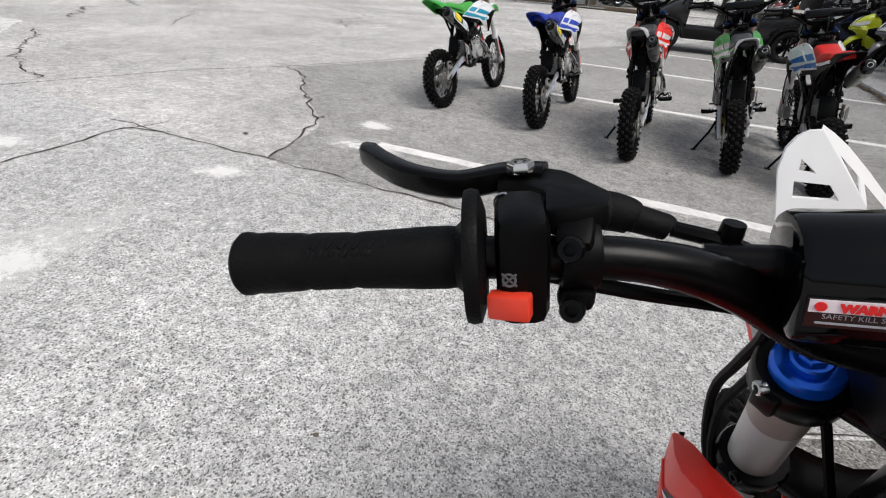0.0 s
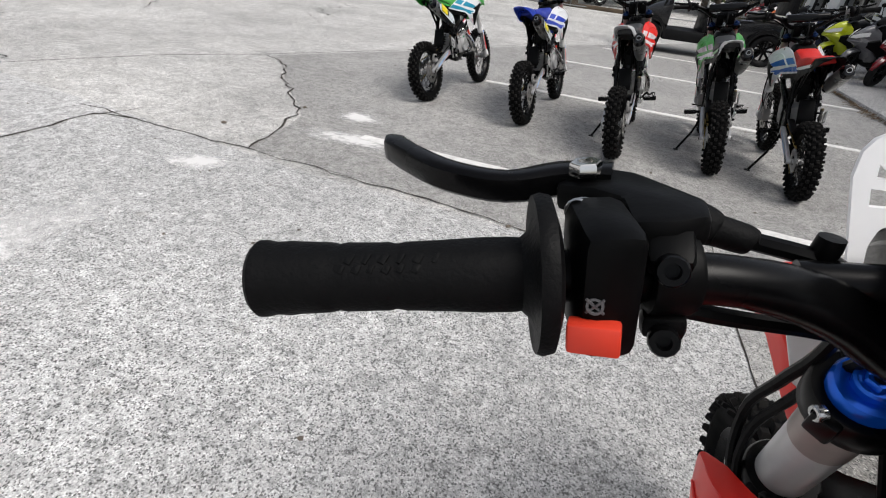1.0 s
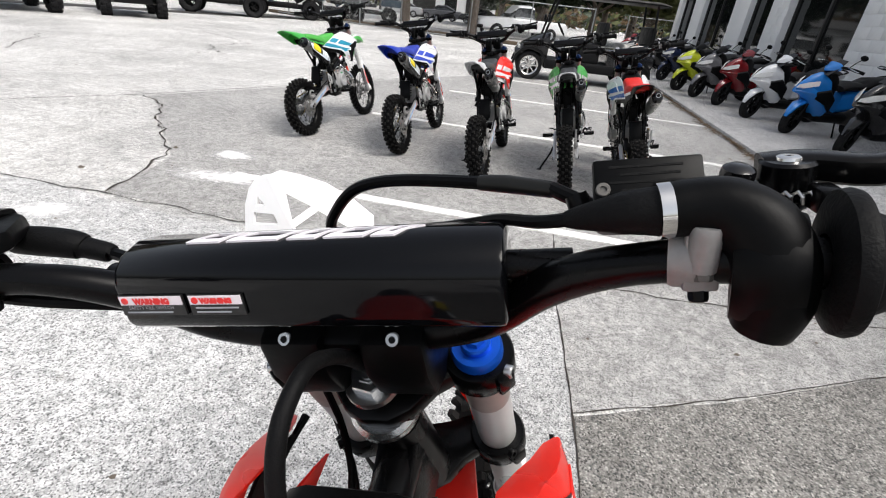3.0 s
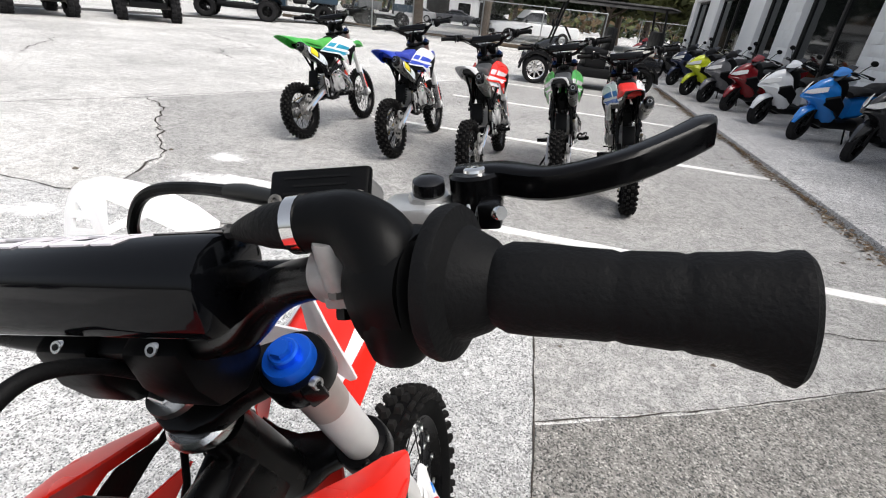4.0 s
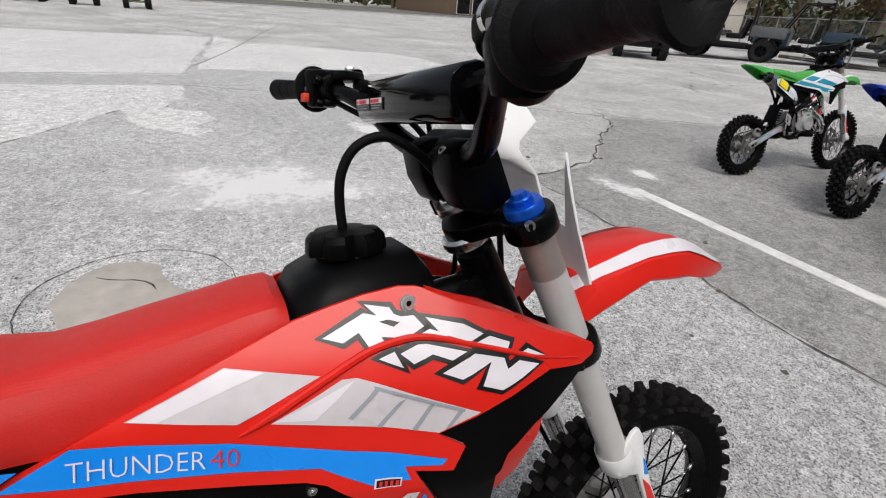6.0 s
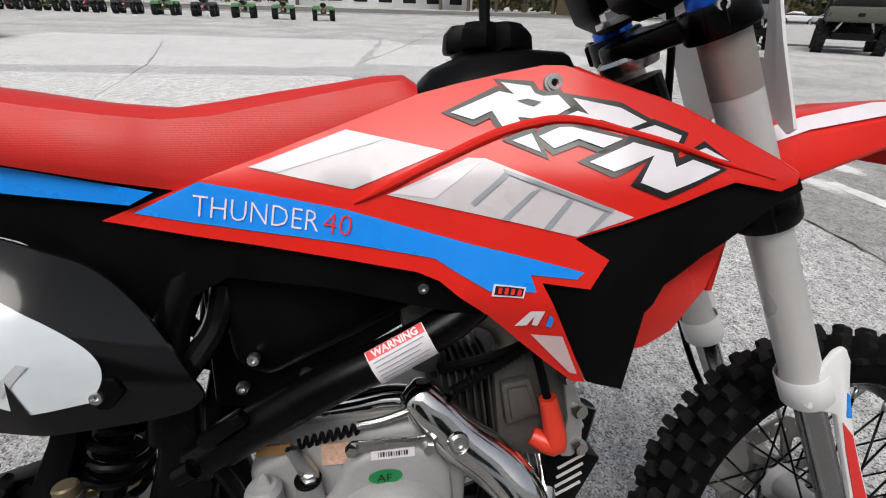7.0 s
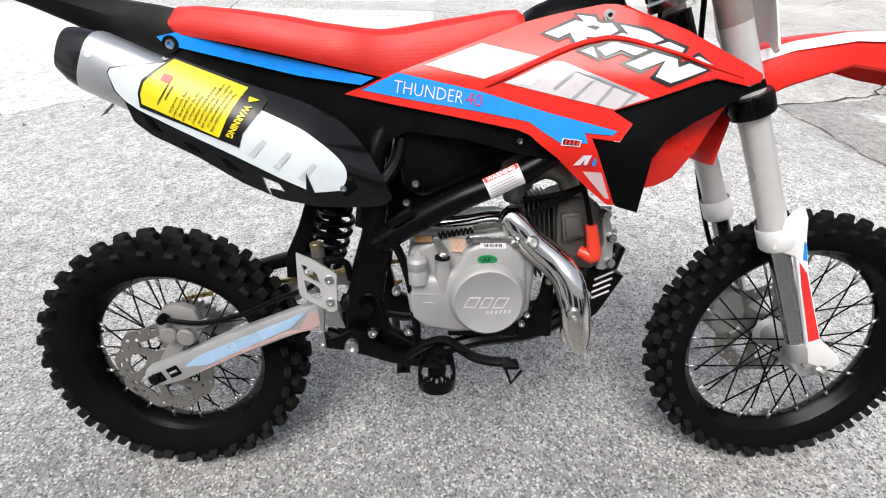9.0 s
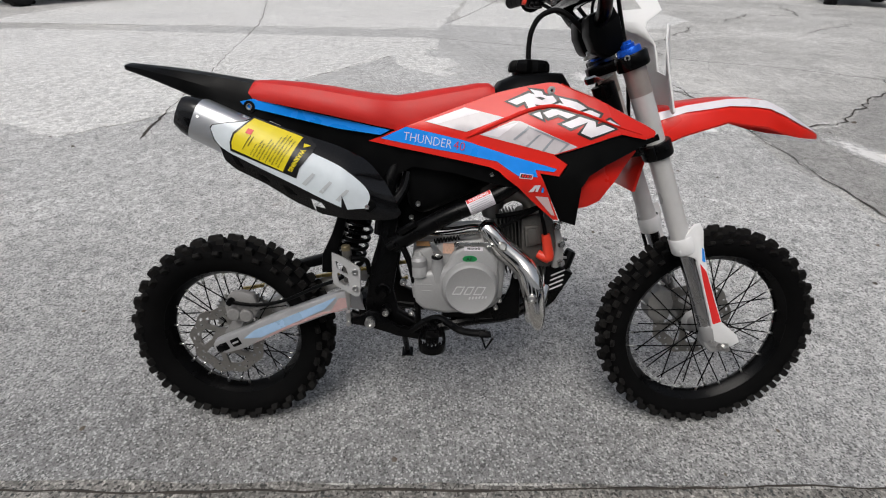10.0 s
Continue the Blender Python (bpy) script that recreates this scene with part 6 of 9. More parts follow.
    # the maker's mark as bold slanted blocks with a black border, broken by the ridge
    for q in ([(0.6696, 0.8547), (0.7116, 0.872), (0.7234, 0.8691), (0.714, 0.8796), (0.7366, 0.8757), (0.7394, 0.8696), (0.7453, 0.8672), (0.757, 0.8677), (0.7643, 0.8575), (0.7451, 0.8473), (0.7364, 0.8491), (0.7236, 0.8504), (0.726, 0.8449), (0.7121, 0.8397), (0.7037, 0.8559), (0.6876, 0.8486)],
              [(0.717, 0.8316), (0.7325, 0.8372), (0.7378, 0.8224)], [(0.7674, 0.8653), (0.8015, 0.8567), (0.8194, 0.8457), (0.8047, 0.8405), (0.7848, 0.8476), (0.776, 0.8453), (0.7555, 0.8493), (0.7692, 0.8548), (0.7771, 0.8516)],
              [(0.7375, 0.835), (0.7543, 0.842), (0.7627, 0.8421), (0.7985, 0.8326), (0.7833, 0.8258), (0.7664, 0.8328), (0.7477, 0.8253)], [(0.8069, 0.8379), (0.8253, 0.843), (0.8444, 0.8348), (0.8387, 0.827)],
              [(0.7721, 0.8151), (0.8057, 0.83), (0.8347, 0.8217), (0.836, 0.8111), (0.8507, 0.8165), (0.8727, 0.8086), (0.8276, 0.7916), (0.8077, 0.7996), (0.8206, 0.8201), (0.7894, 0.8078)], [(0.8527, 0.8222), (0.863, 0.8254), (0.8817, 0.815)]):
        dec("mark_border", grow(q, 0.0048), BLACK_DEC, 0.0012)
        dec("mark_stroke", q, WHITE_DEC, 0.0024)
    dec("mark_notch", [(0.7241, 0.8639), (0.7329, 0.8653), (0.7429, 0.8625), (0.7365, 0.8588)], BLACK_DEC, 0.0032)
    # writing on the blue stripe
    for s in (1, -1):
        x_dir = V(0, 0.103, -0.0146).normalized() * s
        for words, colr, start in (("THUNDER", WHITE_DEC, 0.0), ("40", RED_DEC, 0.1075)):
            bm = text_mesh(words, 0.0262, bold=-0.00035)
            wide = max(v.co.x for v in bm.verts)
            fill = (0.1045 if words[0] == "T" else 0.0245) / wide
            up = V(0, 0.0185, 0.121).normalized()  # across the line
            o = V(0, 0.4515, 0.7722) if s > 0 else V(0, 0.4515, 0.7722) + V(0, 0.103, -0.0146).normalized() * 0.13
            for v in bm.verts:
                q = o + x_dir * (v.co.x * fill + start) + up * v.co.y
                v.co = V(s * (side_skin(q.y, q.z) + 0.0028 + (0.04 * (q.y - 0.55) if s < 0 else 0)), q.y, q.z + (0.02 * (q.y - 0.55) if s < 0 else 0))
            part("writing", bm, colr, root, fix=False)

    LEFT[2][1], LEFT[2][3], LEFT[0][1], LEFT[0][3] = 0.0, 0.0, 0.0, 0.0
    # -- tail: black side panels, blue stripe, long rear mudguard
    side_b = [(0.128, 0.852), (0.128, 0.83), (0.153, 0.809), (0.257, 0.769), (0.31, 0.752), (0.374, 0.712), (0.417, 0.657), (0.429, 0.691), (0.473, 0.715), (0.561, 0.705), (0.65, 0.685), (0.689, 0.68), (0.70, 0.69), (0.66, 0.722), (0.56, 0.752), (0.44, 0.79), (0.40, 0.803), (0.3, 0.83), (0.2, 0.848)]
    def low_skin(y, z):
        return tail_skin(y, z) - 0.006 + (0.12 * max(0, y - 0.45))
    both("side_panel", lambda: add_sheet(bmesh.new(), side_b, low_skin, 0.004), BLACK_PL, "matt black side panel")
    dec("blue_stripe", [(0.1076, 0.844), (0.137, 0.85), (0.22, 0.832), (0.335, 0.81), (0.424, 0.792), (0.404, 0.7815), (0.313, 0.793), (0.21, 0.8145), (0.1416, 0.829), (0.123, 0.829)], BLUE_DEC, 0.003, "blue stripe below the seat", tail_skin)
    both("seat_screw", lambda: add_bolt(bmesh.new(), (0.066, 0.127, 0.834), (1, 0, 0), 0.0075, 0.006), STEEL)
    both("screw_boss", lambda: add_lathe(bmesh.new(), [(0.0075, 0.003), (0.012, 0.004), (0.0125, 0.0), (0.0125, -0.008)], (0.0665, 0.127, 0.834), (1, 0, 0), 20), BLACK_PL)
    bm = bmesh.new()
    rows = []
    for y, zt, zl, w in ((-0.14, 0.914, 0.907, 0.04), (-0.08, 0.909, 0.889, 0.056), (-0.02, 0.903, 0.866, 0.062), (0.05, 0.893, 0.836, 0.066), (0.1, 0.886, 0.815, 0.067), (0.135, 0.88, 0.806, 0.067), (0.2, 0.862, 0.81, 0.06)):
        t = [bm.verts.new((x, y, z)) for x, z in ((-w, zl), (-w, zl + (zt - zl) * 0.6), (-w * 0.8, zt), (-w * 0.3, zt + 0.004), (w * 0.3, zt + 0.004), (w * 0.8, zt), (w, zl + (zt - zl) * 0.6), (w, zl))]
        b = [bm.verts.new((v.co.x * 0.94, v.co.y, v.co.z - 0.004)) for v in t]
        rows.append((t, b))
    for (t0, b0), (t1, b1) in zip(rows, rows[1:]):
        for j in range(7):
            bm.faces.new((t0[j], t0[j + 1], t1[j + 1], t1[j]))
            bm.faces.new((b0[j + 1], b0[j], b1[j], b1[j + 1]))
        for j in (0, 7):
            bm.faces.new((t0[j], t1[j], b1[j], b0[j]))
    for t, b in (rows[0], rows[-1]):
        for j in range(7):
            bm.faces.new((t[j], b[j], b[j + 1], t[j + 1]))
    part("rear_mudguard", bm, BLACK_PL, root, "long pointed black rear mudguard")

    # -- silencer on the right
    bm = bmesh.new()
    a, b = V(0.0984, 0.03, 0.81), V(0.092, 0.42, 0.634)
    d = (b - a).normalized()
    up = (V(0, 0, 1) - d * d.z).normalized()
    sd = d.cross(up)
    def can(stations, n=28, p=2.6):
        bm = bmesh.new()
        rings = []
        for t, hh, hw in stations:
            c = a + d * t
            rings.append([bm.verts.new(c + up * hh * math.copysign(abs(math.sin(q)) ** (2 / p), math.sin(q)) + sd * hw * math.copysign(abs(math.cos(q)) ** (2 / p), math.cos(q))) for q in (2 * math.pi * k / n for k in range(n))])
        for r0, r1 in zip(rings, rings[1:]):
            for k in range(n):
                bm.faces.new((r0[k], r0[(k + 1) % n], r1[(k + 1) % n], r1[k]))
        bm.faces.new(rings[0][::-1])
        bm.faces.new(rings[-1])
        return bm
    sil = part("silencer", can([(0.0, 0.0425, 0.035), (0.004, 0.044, 0.0365), (0.09, 0.046, 0.038), (0.222, 0.046, 0.038), (0.30, 0.042, 0.03), (0.342, 0.034, 0.02), (0.38, 0.02, 0.012)]), ALU, root, "brushed aluminium exhaust silencer")
    part("end_cap", can([(-0.036, 0.027, 0.023), (-0.034, 0.032, 0.027), (-0.016, 0.04, 0.033), (0.003, 0.0435, 0.036)]), BLACK_GL, sil, "black tapered end cap")
    part("outlet", add_tube(bmesh.new(), [a - d * 0.025, a - d * 0.037], 0.015, 18), STEEL, sil)
    part("outlet_bore", add_tube(bmesh.new(), [a - d * 0.03, a - d * 0.0375], 0.0125, 18), BLACK_PL, sil)
    for k in range(5):
        q = k * 1.3 + 0.3
        part("rivet", add_bolt(bmesh.new(), a + d * 0.012 + up * 0.041 * math.sin(q) + sd * 0.036 * math.cos(q), up * math.sin(q) + sd * math.cos(q), 0.0035, 0.002, 8, False), STEEL, sil)
    out = sd if sd.x > 0 else -sd

    def can_skin(y, z):
        v = V(0, y, z) - a
        h = (v - d * v.dot(d)).dot(up) / 0.0475
        return a.x + (b.x - a.x) * max(0, min(1, (y - a.y) / (b.y - a.y))) + 0.038 * max(0.05, 1 - min(1, abs(h)) ** 2.6) ** (1 / 2.6)
    # long shield over the silencer: white plate with a warning label, black rim with slots below
    def shell_skin(y, z):
        v = V(0, y, z) - a
        h = (v - d * v.dot(d)).dot(up)
        return 0.14 - (9.0 if h > 0 else 2.5) * h * h - 0.36 * max(0, y - 0.34)
    shell = [(0.071, 0.795), (0.075, 0.801), (0.104, 0.806), (0.136, 0.809), (0.152, 0.8165), (0.2, 0.799), (0.25, 0.78), (0.307, 0.7625), (0.345, 0.746), (0.376, 0.728), (0.415, 0.685), (0.449, 0.6185), (0.447, 0.611), (0.43, 0.6005), (0.346, 0.607), (0.315, 0.612), (0.281, 0.618),
             (0.27, 0.6235), (0.269, 0.635), (0.292, 0.63), (0.284, 0.644), (0.261, 0.653), (0.264, 0.636), (0.268, 0.6245), (0.229, 0.642), (0.17, 0.681), (0.111, 0.711), (0.091, 0.73), (0.086, 0.758), (0.075, 0.772)]
    def soft(p, n=2):
        """The open line of points with its corners rounded off."""
        for _ in range(n):
            p = p[:1] + [(a0 + (b0 - a0) * k, a1 + (b1 - a1) * k) for (a0, a1), (b0, b1) in zip(p, p[1:]) for k in (0.25, 0.75)] + p[-1:]
        return p
    shell = shell[:5] + soft(shell[5:16]) + shell[16:]
    sh = part("silencer_shield", add_sheet(bmesh.new(), shell, shell_skin, 0.004, 0.0125), BLACK_GL, root, "black silencer shield with a white plate")

    def sh_dec(name, o, material, lift, label=""):
        return part(name, add_sheet(bmesh.new(), o, shell_skin, 0.0, 0.0125, lift), material, sh, label)
    pan = [(0.073, 0.794), (0.077, 0.8), (0.104, 0.8045), (0.136, 0.807), (0.15, 0.811), (0.19, 0.797), (0.245, 0.77), (0.269, 0.747), (0.324, 0.722), (0.354, 0.699), (0.38, 0.673), (0.386, 0.652), (0.374, 0.632), (0.335, 0.631), (0.289, 0.652), (0.227, 0.684), (0.15, 0.722), (0.104, 0.746), (0.088, 0.758), (0.078, 0.772)]
    sh_dec("white_panel", pan[:7] + soft(pan[7:13]) + pan[13:],
           mat("bluish_white_decal", (0.7, 0.76, 0.8), 0.2, var=0.06, coat=0.2), 0.0014, "bluish white panel")
    sh_dec("label_band", [(0.152, 0.8158), (0.26, 0.776), (0.275, 0.76), (0.269, 0.747), (0.244, 0.717), (0.236, 0.696), (0.107, 0.75), (0.108, 0.768), (0.116, 0.786)], BLACK_DEC, 0.0024, "black band lettered in yellow")
    sh_dec("warning_label", [(0.153, 0.8135), (0.248, 0.777), (0.231, 0.748), (0.21, 0.71), (0.111, 0.7545), (0.112, 0.767), (0.119, 0.783)], YELLOW_DEC, 0.0032, "yellow warning label")
    e1, e2 = V(0, 0.095, -0.0365).normalized(), V(0, -0.040, -0.060).normalized()
    bm = text_mesh("WARNING", 0.0122, bold=0.0005)
    for v in bm.verts:
        q = V(0, 0.2485, 0.7545) + e2 * v.co.x * 0.86 + e1 * v.co.y * 1.02
        v.co = V(shell_skin(q.y, q.z) + 0.0042, q.y, q.z)
    part("writing", bm, YELLOW_DEC, sh, fix=False)
    sh_dec("sign", [(0.2515, 0.7655), (0.2655, 0.7605), (0.2515, 0.7575)], YELLOW_DEC, 0.004)
    for k, words in enumerate(("This motorcycle is a competition model", "only and is not manufactured for, nor", "should it be used on public streets, roads", "or highways. The use of this motorcycle", "should be limited to participation in", "competition events upon a", "course. This motorcycle should", "for general off-road", "riding. This motorcycle is", "racers only, and")):
        bm = text_mesh(words, 0.0044, bold=0.00009)
        wide = max(v.co.x for v in bm.verts)
        run = 0.0016 * len(words)
        o = V(0, 0.153, 0.8135) + e1 * (0.0935 - k * 0.0066) + e2 * (0.073 - run - 0.004 * (k % 2))
        for v in bm.verts:
            p = o + e2 * (v.co.x * run / wide) + e1 * v.co.y
            v.co = V(shell_skin(p.y, p.z) + 0.0044, p.y, p.z)
        part("writing", bm, BLACK_DEC, sh, fix=False)
    for k, ln in ((0, 0.032), (1, 0.022)):
        o = V(0, 0.153, 0.8135) + e1 * (0.016 + k * 0.006) + e2 * 0.032
        e = o + e2 * ln
        w = e1 * 0.0014
        sh_dec("text_line", [(o.y, o.z), (o.y + w.y, o.z + w.z), (e.y + w.y, e.z + w.z), (e.y, e.z)], BLACK_DEC, 0.0042)
    sh_dec("sign", [(0.145, 0.795), (0.156, 0.791), (0.151, 0.782), (0.14, 0.786)], RED_DEC, 0.0042)
    for k in range(3):
        y0 = 0.246 + k * 0.034
        zz = 0.685 - k * 0.0165
        sh_dec("slash", [(y0, zz), (y0 + 0.008, zz - 0.004), (y0 + 0.03, zz + 0.02), (y0 + 0.024, zz + 0.023)], mat("silver_slash", (0.6, 0.63, 0.65), 0.25, metal=0.1), 0.0022)
    for q in ([(0.106, 0.741), (0.118, 0.733), (0.128, 0.714), (0.114, 0.722)], [(0.155, 0.703), (0.168, 0.697), (0.18, 0.685), (0.164, 0.69)], [(0.203, 0.682), (0.217, 0.675), (0.232, 0.658), (0.214, 0.664)]):
        sh_dec("rim_slot", q, BLACK_PL, 0.0012)
    sh_dec("spike", [(0.328, 0.662), (0.325, 0.63), (0.339, 0.628)], BLACK_GL, 0.0026)
    part("guard_screw", add_bolt(bmesh.new(), (0.1245, 0.378, 0.635), (1, 0, 0), 0.0055, 0.005), STEEL, sh)
    part("guard_boss", add_prism(bmesh.new(), [(0.356, 0.635), (0.36, 0.646), (0.375, 0.652), (0.392, 0.65), (0.398, 0.636), (0.385, 0.622), (0.362, 0.622)], 0.105, 0.1255, 0.003), BLACK_PL, sh)
    part("link_arm", add_tube(bmesh.new(), [(0.08, 0.42, 0.62), (0.06, 0.45, 0.66), (0.05, 0.46, 0.7)], 0.012, 10), BLACK_GL, root)
    # splash flap and shock
    part("splash_flap", add_prism(bmesh.new(), [(0.298, 0.6), (0.318, 0.6), (0.303, 0.54), (0.288, 0.5), (0.275, 0.45), (0.25, 0.45), (0.254, 0.497), (0.279, 0.547)], -0.045, 0.045, 0.003), BLACK_PL, root)
    p0, p1 = V(0.012, 0.302, 0.435), V(0.012, 0.352, 0.6)
    dd = (p1 - p0).normalized()
    part("shock_body", add_lathe(bmesh.new(), [(0, -0.01), (0.013, -0.01), (0.013, 0.05), (0.026, 0.052), (0.026, 0.06), (0.011, 0.062), (0.011, 0.14), (0.026, 0.142), (0.026, 0.15), (0.016, 0.155), (0.016, 0.19), (0, 0.19)], p0, dd, 20), BLACK_PT, root)
    part("shock_collar", add_lathe(bmesh.new(), [(0.014, 0.045), (0.02, 0.045), (0.02, 0.06), (0.014, 0.06)], p0, dd, 18, closed=True), BLUE_AN, root, "blue damper collar")
    sp = []
    _, fu, fw = frame_of(dd)
    for k in range(0, 5 * 14 + 1):
        q = 2 * math.pi * k / 14
        sp.append(p0 + dd * (0.04 + 0.105 * k / 70) + (fu * math.cos(q) + fw * math.sin(q)) * 0.031)
    part("shock_spring", add_tube(bmesh.new(), sp, 0.0052, 8, 1), BLACK_PT, root, "black coil spring")

    # -- swing arm
    for x0, x1 in ((0.058, 0.083), (-0.113, -0.088)):
        out = x1 if x0 > 0 else x0
        sg = 1 if x0 > 0 else -1
        arm = part("swing_arm", add_prism(bmesh.new(), [(-0.022, 0.262), (-0.016, 0.279), (0.057, 0.313), (0.147, 0.356), (0.258, 0.4), (0.312, 0.42), (0.345, 0.416), (0.36, 0.366), (0.317, 0.374), (0.255, 0.35), (0.154, 0.307), (0.05, 0.256), (0.01, 0.244), (-0.015, 0.248)], x0, x1, 0.006), SATIN, root, "silver box-section swing arm")
        part("arm_decal", add_prism(bmesh.new(), [(0.058, 0.288), (0.088, 0.312), (0.258, 0.388), (0.292, 0.404), (0.262, 0.372), (0.235, 0.358), (0.1, 0.292)], out - 0.0005, out + sg * 0.0012), mat("pale_blue_decal", (0.36, 0.53, 0.74), 0.3, metal=0.15, var=0.1), arm, "pale blue decal")
        part("arm_decal", add_prism(bmesh.new(), [(0.276, 0.367), (0.296, 0.4), (0.318, 0.402), (0.326, 0.379), (0.29, 0.369)], out - 0.0005, out + sg * 0.0012), mat("dusty_pink_decal", (0.5, 0.33, 0.32), 0.35, metal=0.1, var=0.15), arm)
        part("arm_decal", add_prism(bmesh.new(), [(0.085, 0.277), (0.17, 0.319), (0.26, 0.358), (0.315, 0.371), (0.255, 0.363), (0.165, 0.324)], out - 0.0005, out + sg * 0.0012), MATS["dusty_pink_decal"], arm)
        slope = rx(radians(26), 4, "X")
        for y, z, ln in ((0.004, 0.2615, 0.03), (0.037, 0.277, 0.024)):
            part("adjuster_slot", add_box(bmesh.new(), (out - sg * 0.001, y, z), (0.005, ln, 0.021), slope, 0.002), BLACK_PL, arm)
        part("chain_adjuster", add_tube(bmesh.new(), [(out + sg * 0.001, 0.03, 0.274), (out + sg * 0.001, 0.044, 0.2805)], 0.0026, 10), SATIN, arm)
        part("axle_nut", add_lathe(bmesh.new(), [(0, 0.006), (0.006, 0.006), (0.0105, 0.005), (0.0115, 0)], (out, 0.0, 0.2605), (sg, 0, 0), 6), BLACK_PT, arm)
    part("arm_pivot", add_box(bmesh.new(), (0, 0.365, 0.37), (0.16, 0.05, 0.05), None, 0.01), BLACK_PT, root)
    bm = add_prism(bmesh.new(), [(0.018, 0.335), (0.012, 0.37), (0.03, 0.402), (0.06, 0.408), (0.088, 0.398), (0.098, 0.36), (0.085, 0.335), (0.05, 0.325)], 0.05, 0.07, 0.007)
    cal = part("brake_caliper", bm, DULL_CAST, root, "cast rear brake caliper")
    for y, z in ((0.038, 0.35), (0.068, 0.346)):
        part("piston_housing", add_lathe(bmesh.new(), [(0.0165, -0.01), (0.0165, 0.01), (0.014, 0.0135), (0.0, 0.0145)], (0.068, y, z), (1, 0, 0), 22), DULL_CAST, cal)
    part("slide_pin", add_tube(bmesh.new(), [(0.07, 0.085, 0.365), (0.07, 0.112, 0.375)], 0.008, 12), DULL_CAST, cal)
    part("caliper_bracket", add_prism(bmesh.new(), [(0.03, 0.33), (0.055, 0.326), (0.035, 0.285), (0.012, 0.275), (0.0, 0.29)], 0.05, 0.058, 0.002), DULL_CAST, cal)
    part("caliper_bolt", add_lathe(bmesh.new(), [(0, 0.016), (0.007, 0.016), (0.009, 0.008), (0.009, 0)], (0.074, 0.036, 0.385), (1, 0, 0), 12), BLACK_PL, root)
    part("caliper_hose", add_tube(bmesh.new(), [(0.08, 0.04, 0.383), (0.082, 0.1, 0.378), (0.08, 0.17, 0.392), (0.08, 0.24, 0.425), (0.09, 0.3, 0.452), (0.085, 0.33, 0.475)], 0.0045, 8), BLACK_PL, root, "black rear brake hose")
    part("chain_guard", add_prism(bmesh.new(), [(0.12, 0.425), (0.29, 0.475), (0.33, 0.47), (0.3, 0.45), (0.14, 0.41)], -0.09, -0.05, 0.006), BLACK_PL, root)
    bm = bmesh.new()
    add_lathe(bm, [(0.035, 0.002), (0.078, 0.002), (0.078, -0.002), (0.035, -0.002)], (-0.072, 0, RR), (1, 0, 0), 37, closed=True)
    for k in range(37):
        q = 2 * math.pi * k / 37
        add_box(bm, (-0.072, 0.08 * math.cos(q), RR + 0.08 * math.sin(q)), (0.004, 0.007, 0.006), rx(q, 4, "X"), 0)
    part("rear_sprocket", bm, STEEL, root, "steel rear sprocket")
    for (y0, z0), (y1, z1) in (((0.0, RR + 0.084), (0.45, 0.44)), ((0.0, RR - 0.084), (0.45, 0.395))):
        bm = bmesh.new()
        k = int(math.hypot(y1 - y0, z1 - z0) / 0.013)
        for i in range(k):
            t = (i + 0.5) / k
            add_box(bm, (-0.072, y0 + (y1 - y0) * t, z0 + (z1 - z0) * t), (0.007 if i % 2 else 0.011, 0.012, 0.008), rx(math.atan2(z1 - z0, y1 - y0), 4, "X"), 0)
        part("chain_run", bm, BRASS, root, "drive chain")
    # heel guard
    o = [(0.296, 0.529), (0.317, 0.52), (0.352, 0.498), (0.358, 0.491), (0.3555, 0.431), (0.351, 0.426), (0.344, 0.425), (0.335, 0.431), (0.3, 0.452), (0.296, 0.458), (0.2945, 0.474)]
    bm = bmesh.new()
    edges = []
    for loop in (o, [(0.303, 0.511), (0.318, 0.503), (0.326, 0.494), (0.331, 0.477), (0.318, 0.483), (0.307, 0.492)], [(0.305, 0.483), (0.318, 0.478), (0.329, 0.469), (0.333, 0.448), (0.32, 0.451), (0.308, 0.46)]):
        vs = [bm.verts.new((0, y, z)) for y, z in loop]
        edges += [bm.edges.new((vs[i], vs[(i + 1) % len(vs)])) for i in range(len(vs))]
    bmesh.ops.triangle_fill(bm, use_beauty=True, edges=edges)
    hb = bmesh.new()
    rim = [e for e in bm.edges if len(e.link_faces) == 1]
    fr = {v: hb.verts.new((0.126, v.co.y, v.co.z)) for v in bm.verts}
    bk = {v: hb.verts.new((0.121, v.co.y, v.co.z)) for v in bm.verts}
    for f in bm.faces:
        hb.faces.new([fr[v] for v in f.verts])
        hb.faces.new([bk[v] for v in reversed(f.verts)])
    for e in rim:
        hb.faces.new((fr[e.verts[0]], fr[e.verts[1]], bk[e.verts[1]], bk[e.verts[0]]))
    bm.free()
    heel = part("heel_guard", hb, mat("satin_aluminium", (0.6, 0.6, 0.6), 0.45, metal=0.5, var=0.06, scale=200), root, "aluminium heel guard with two cut-outs")
    for z in (0.485, 0.445):
        part("screw", add_bolt(bmesh.new(), (0.126, 0.3455, z), (1, 0, 0), 0.0072, 0.005), STEEL, heel)
    part("rear_cylinder", add_lathe(bmesh.new(), [(0, 0), (0.012, 0), (0.012, 0.04), (0.008, 0.045), (0.008, 0.06), (0.011, 0.062), (0.011, 0.075), (0, 0.077)], (0.098, 0.327, 0.452), (0, -0.05, 1), 16), DARK_CAST, root)
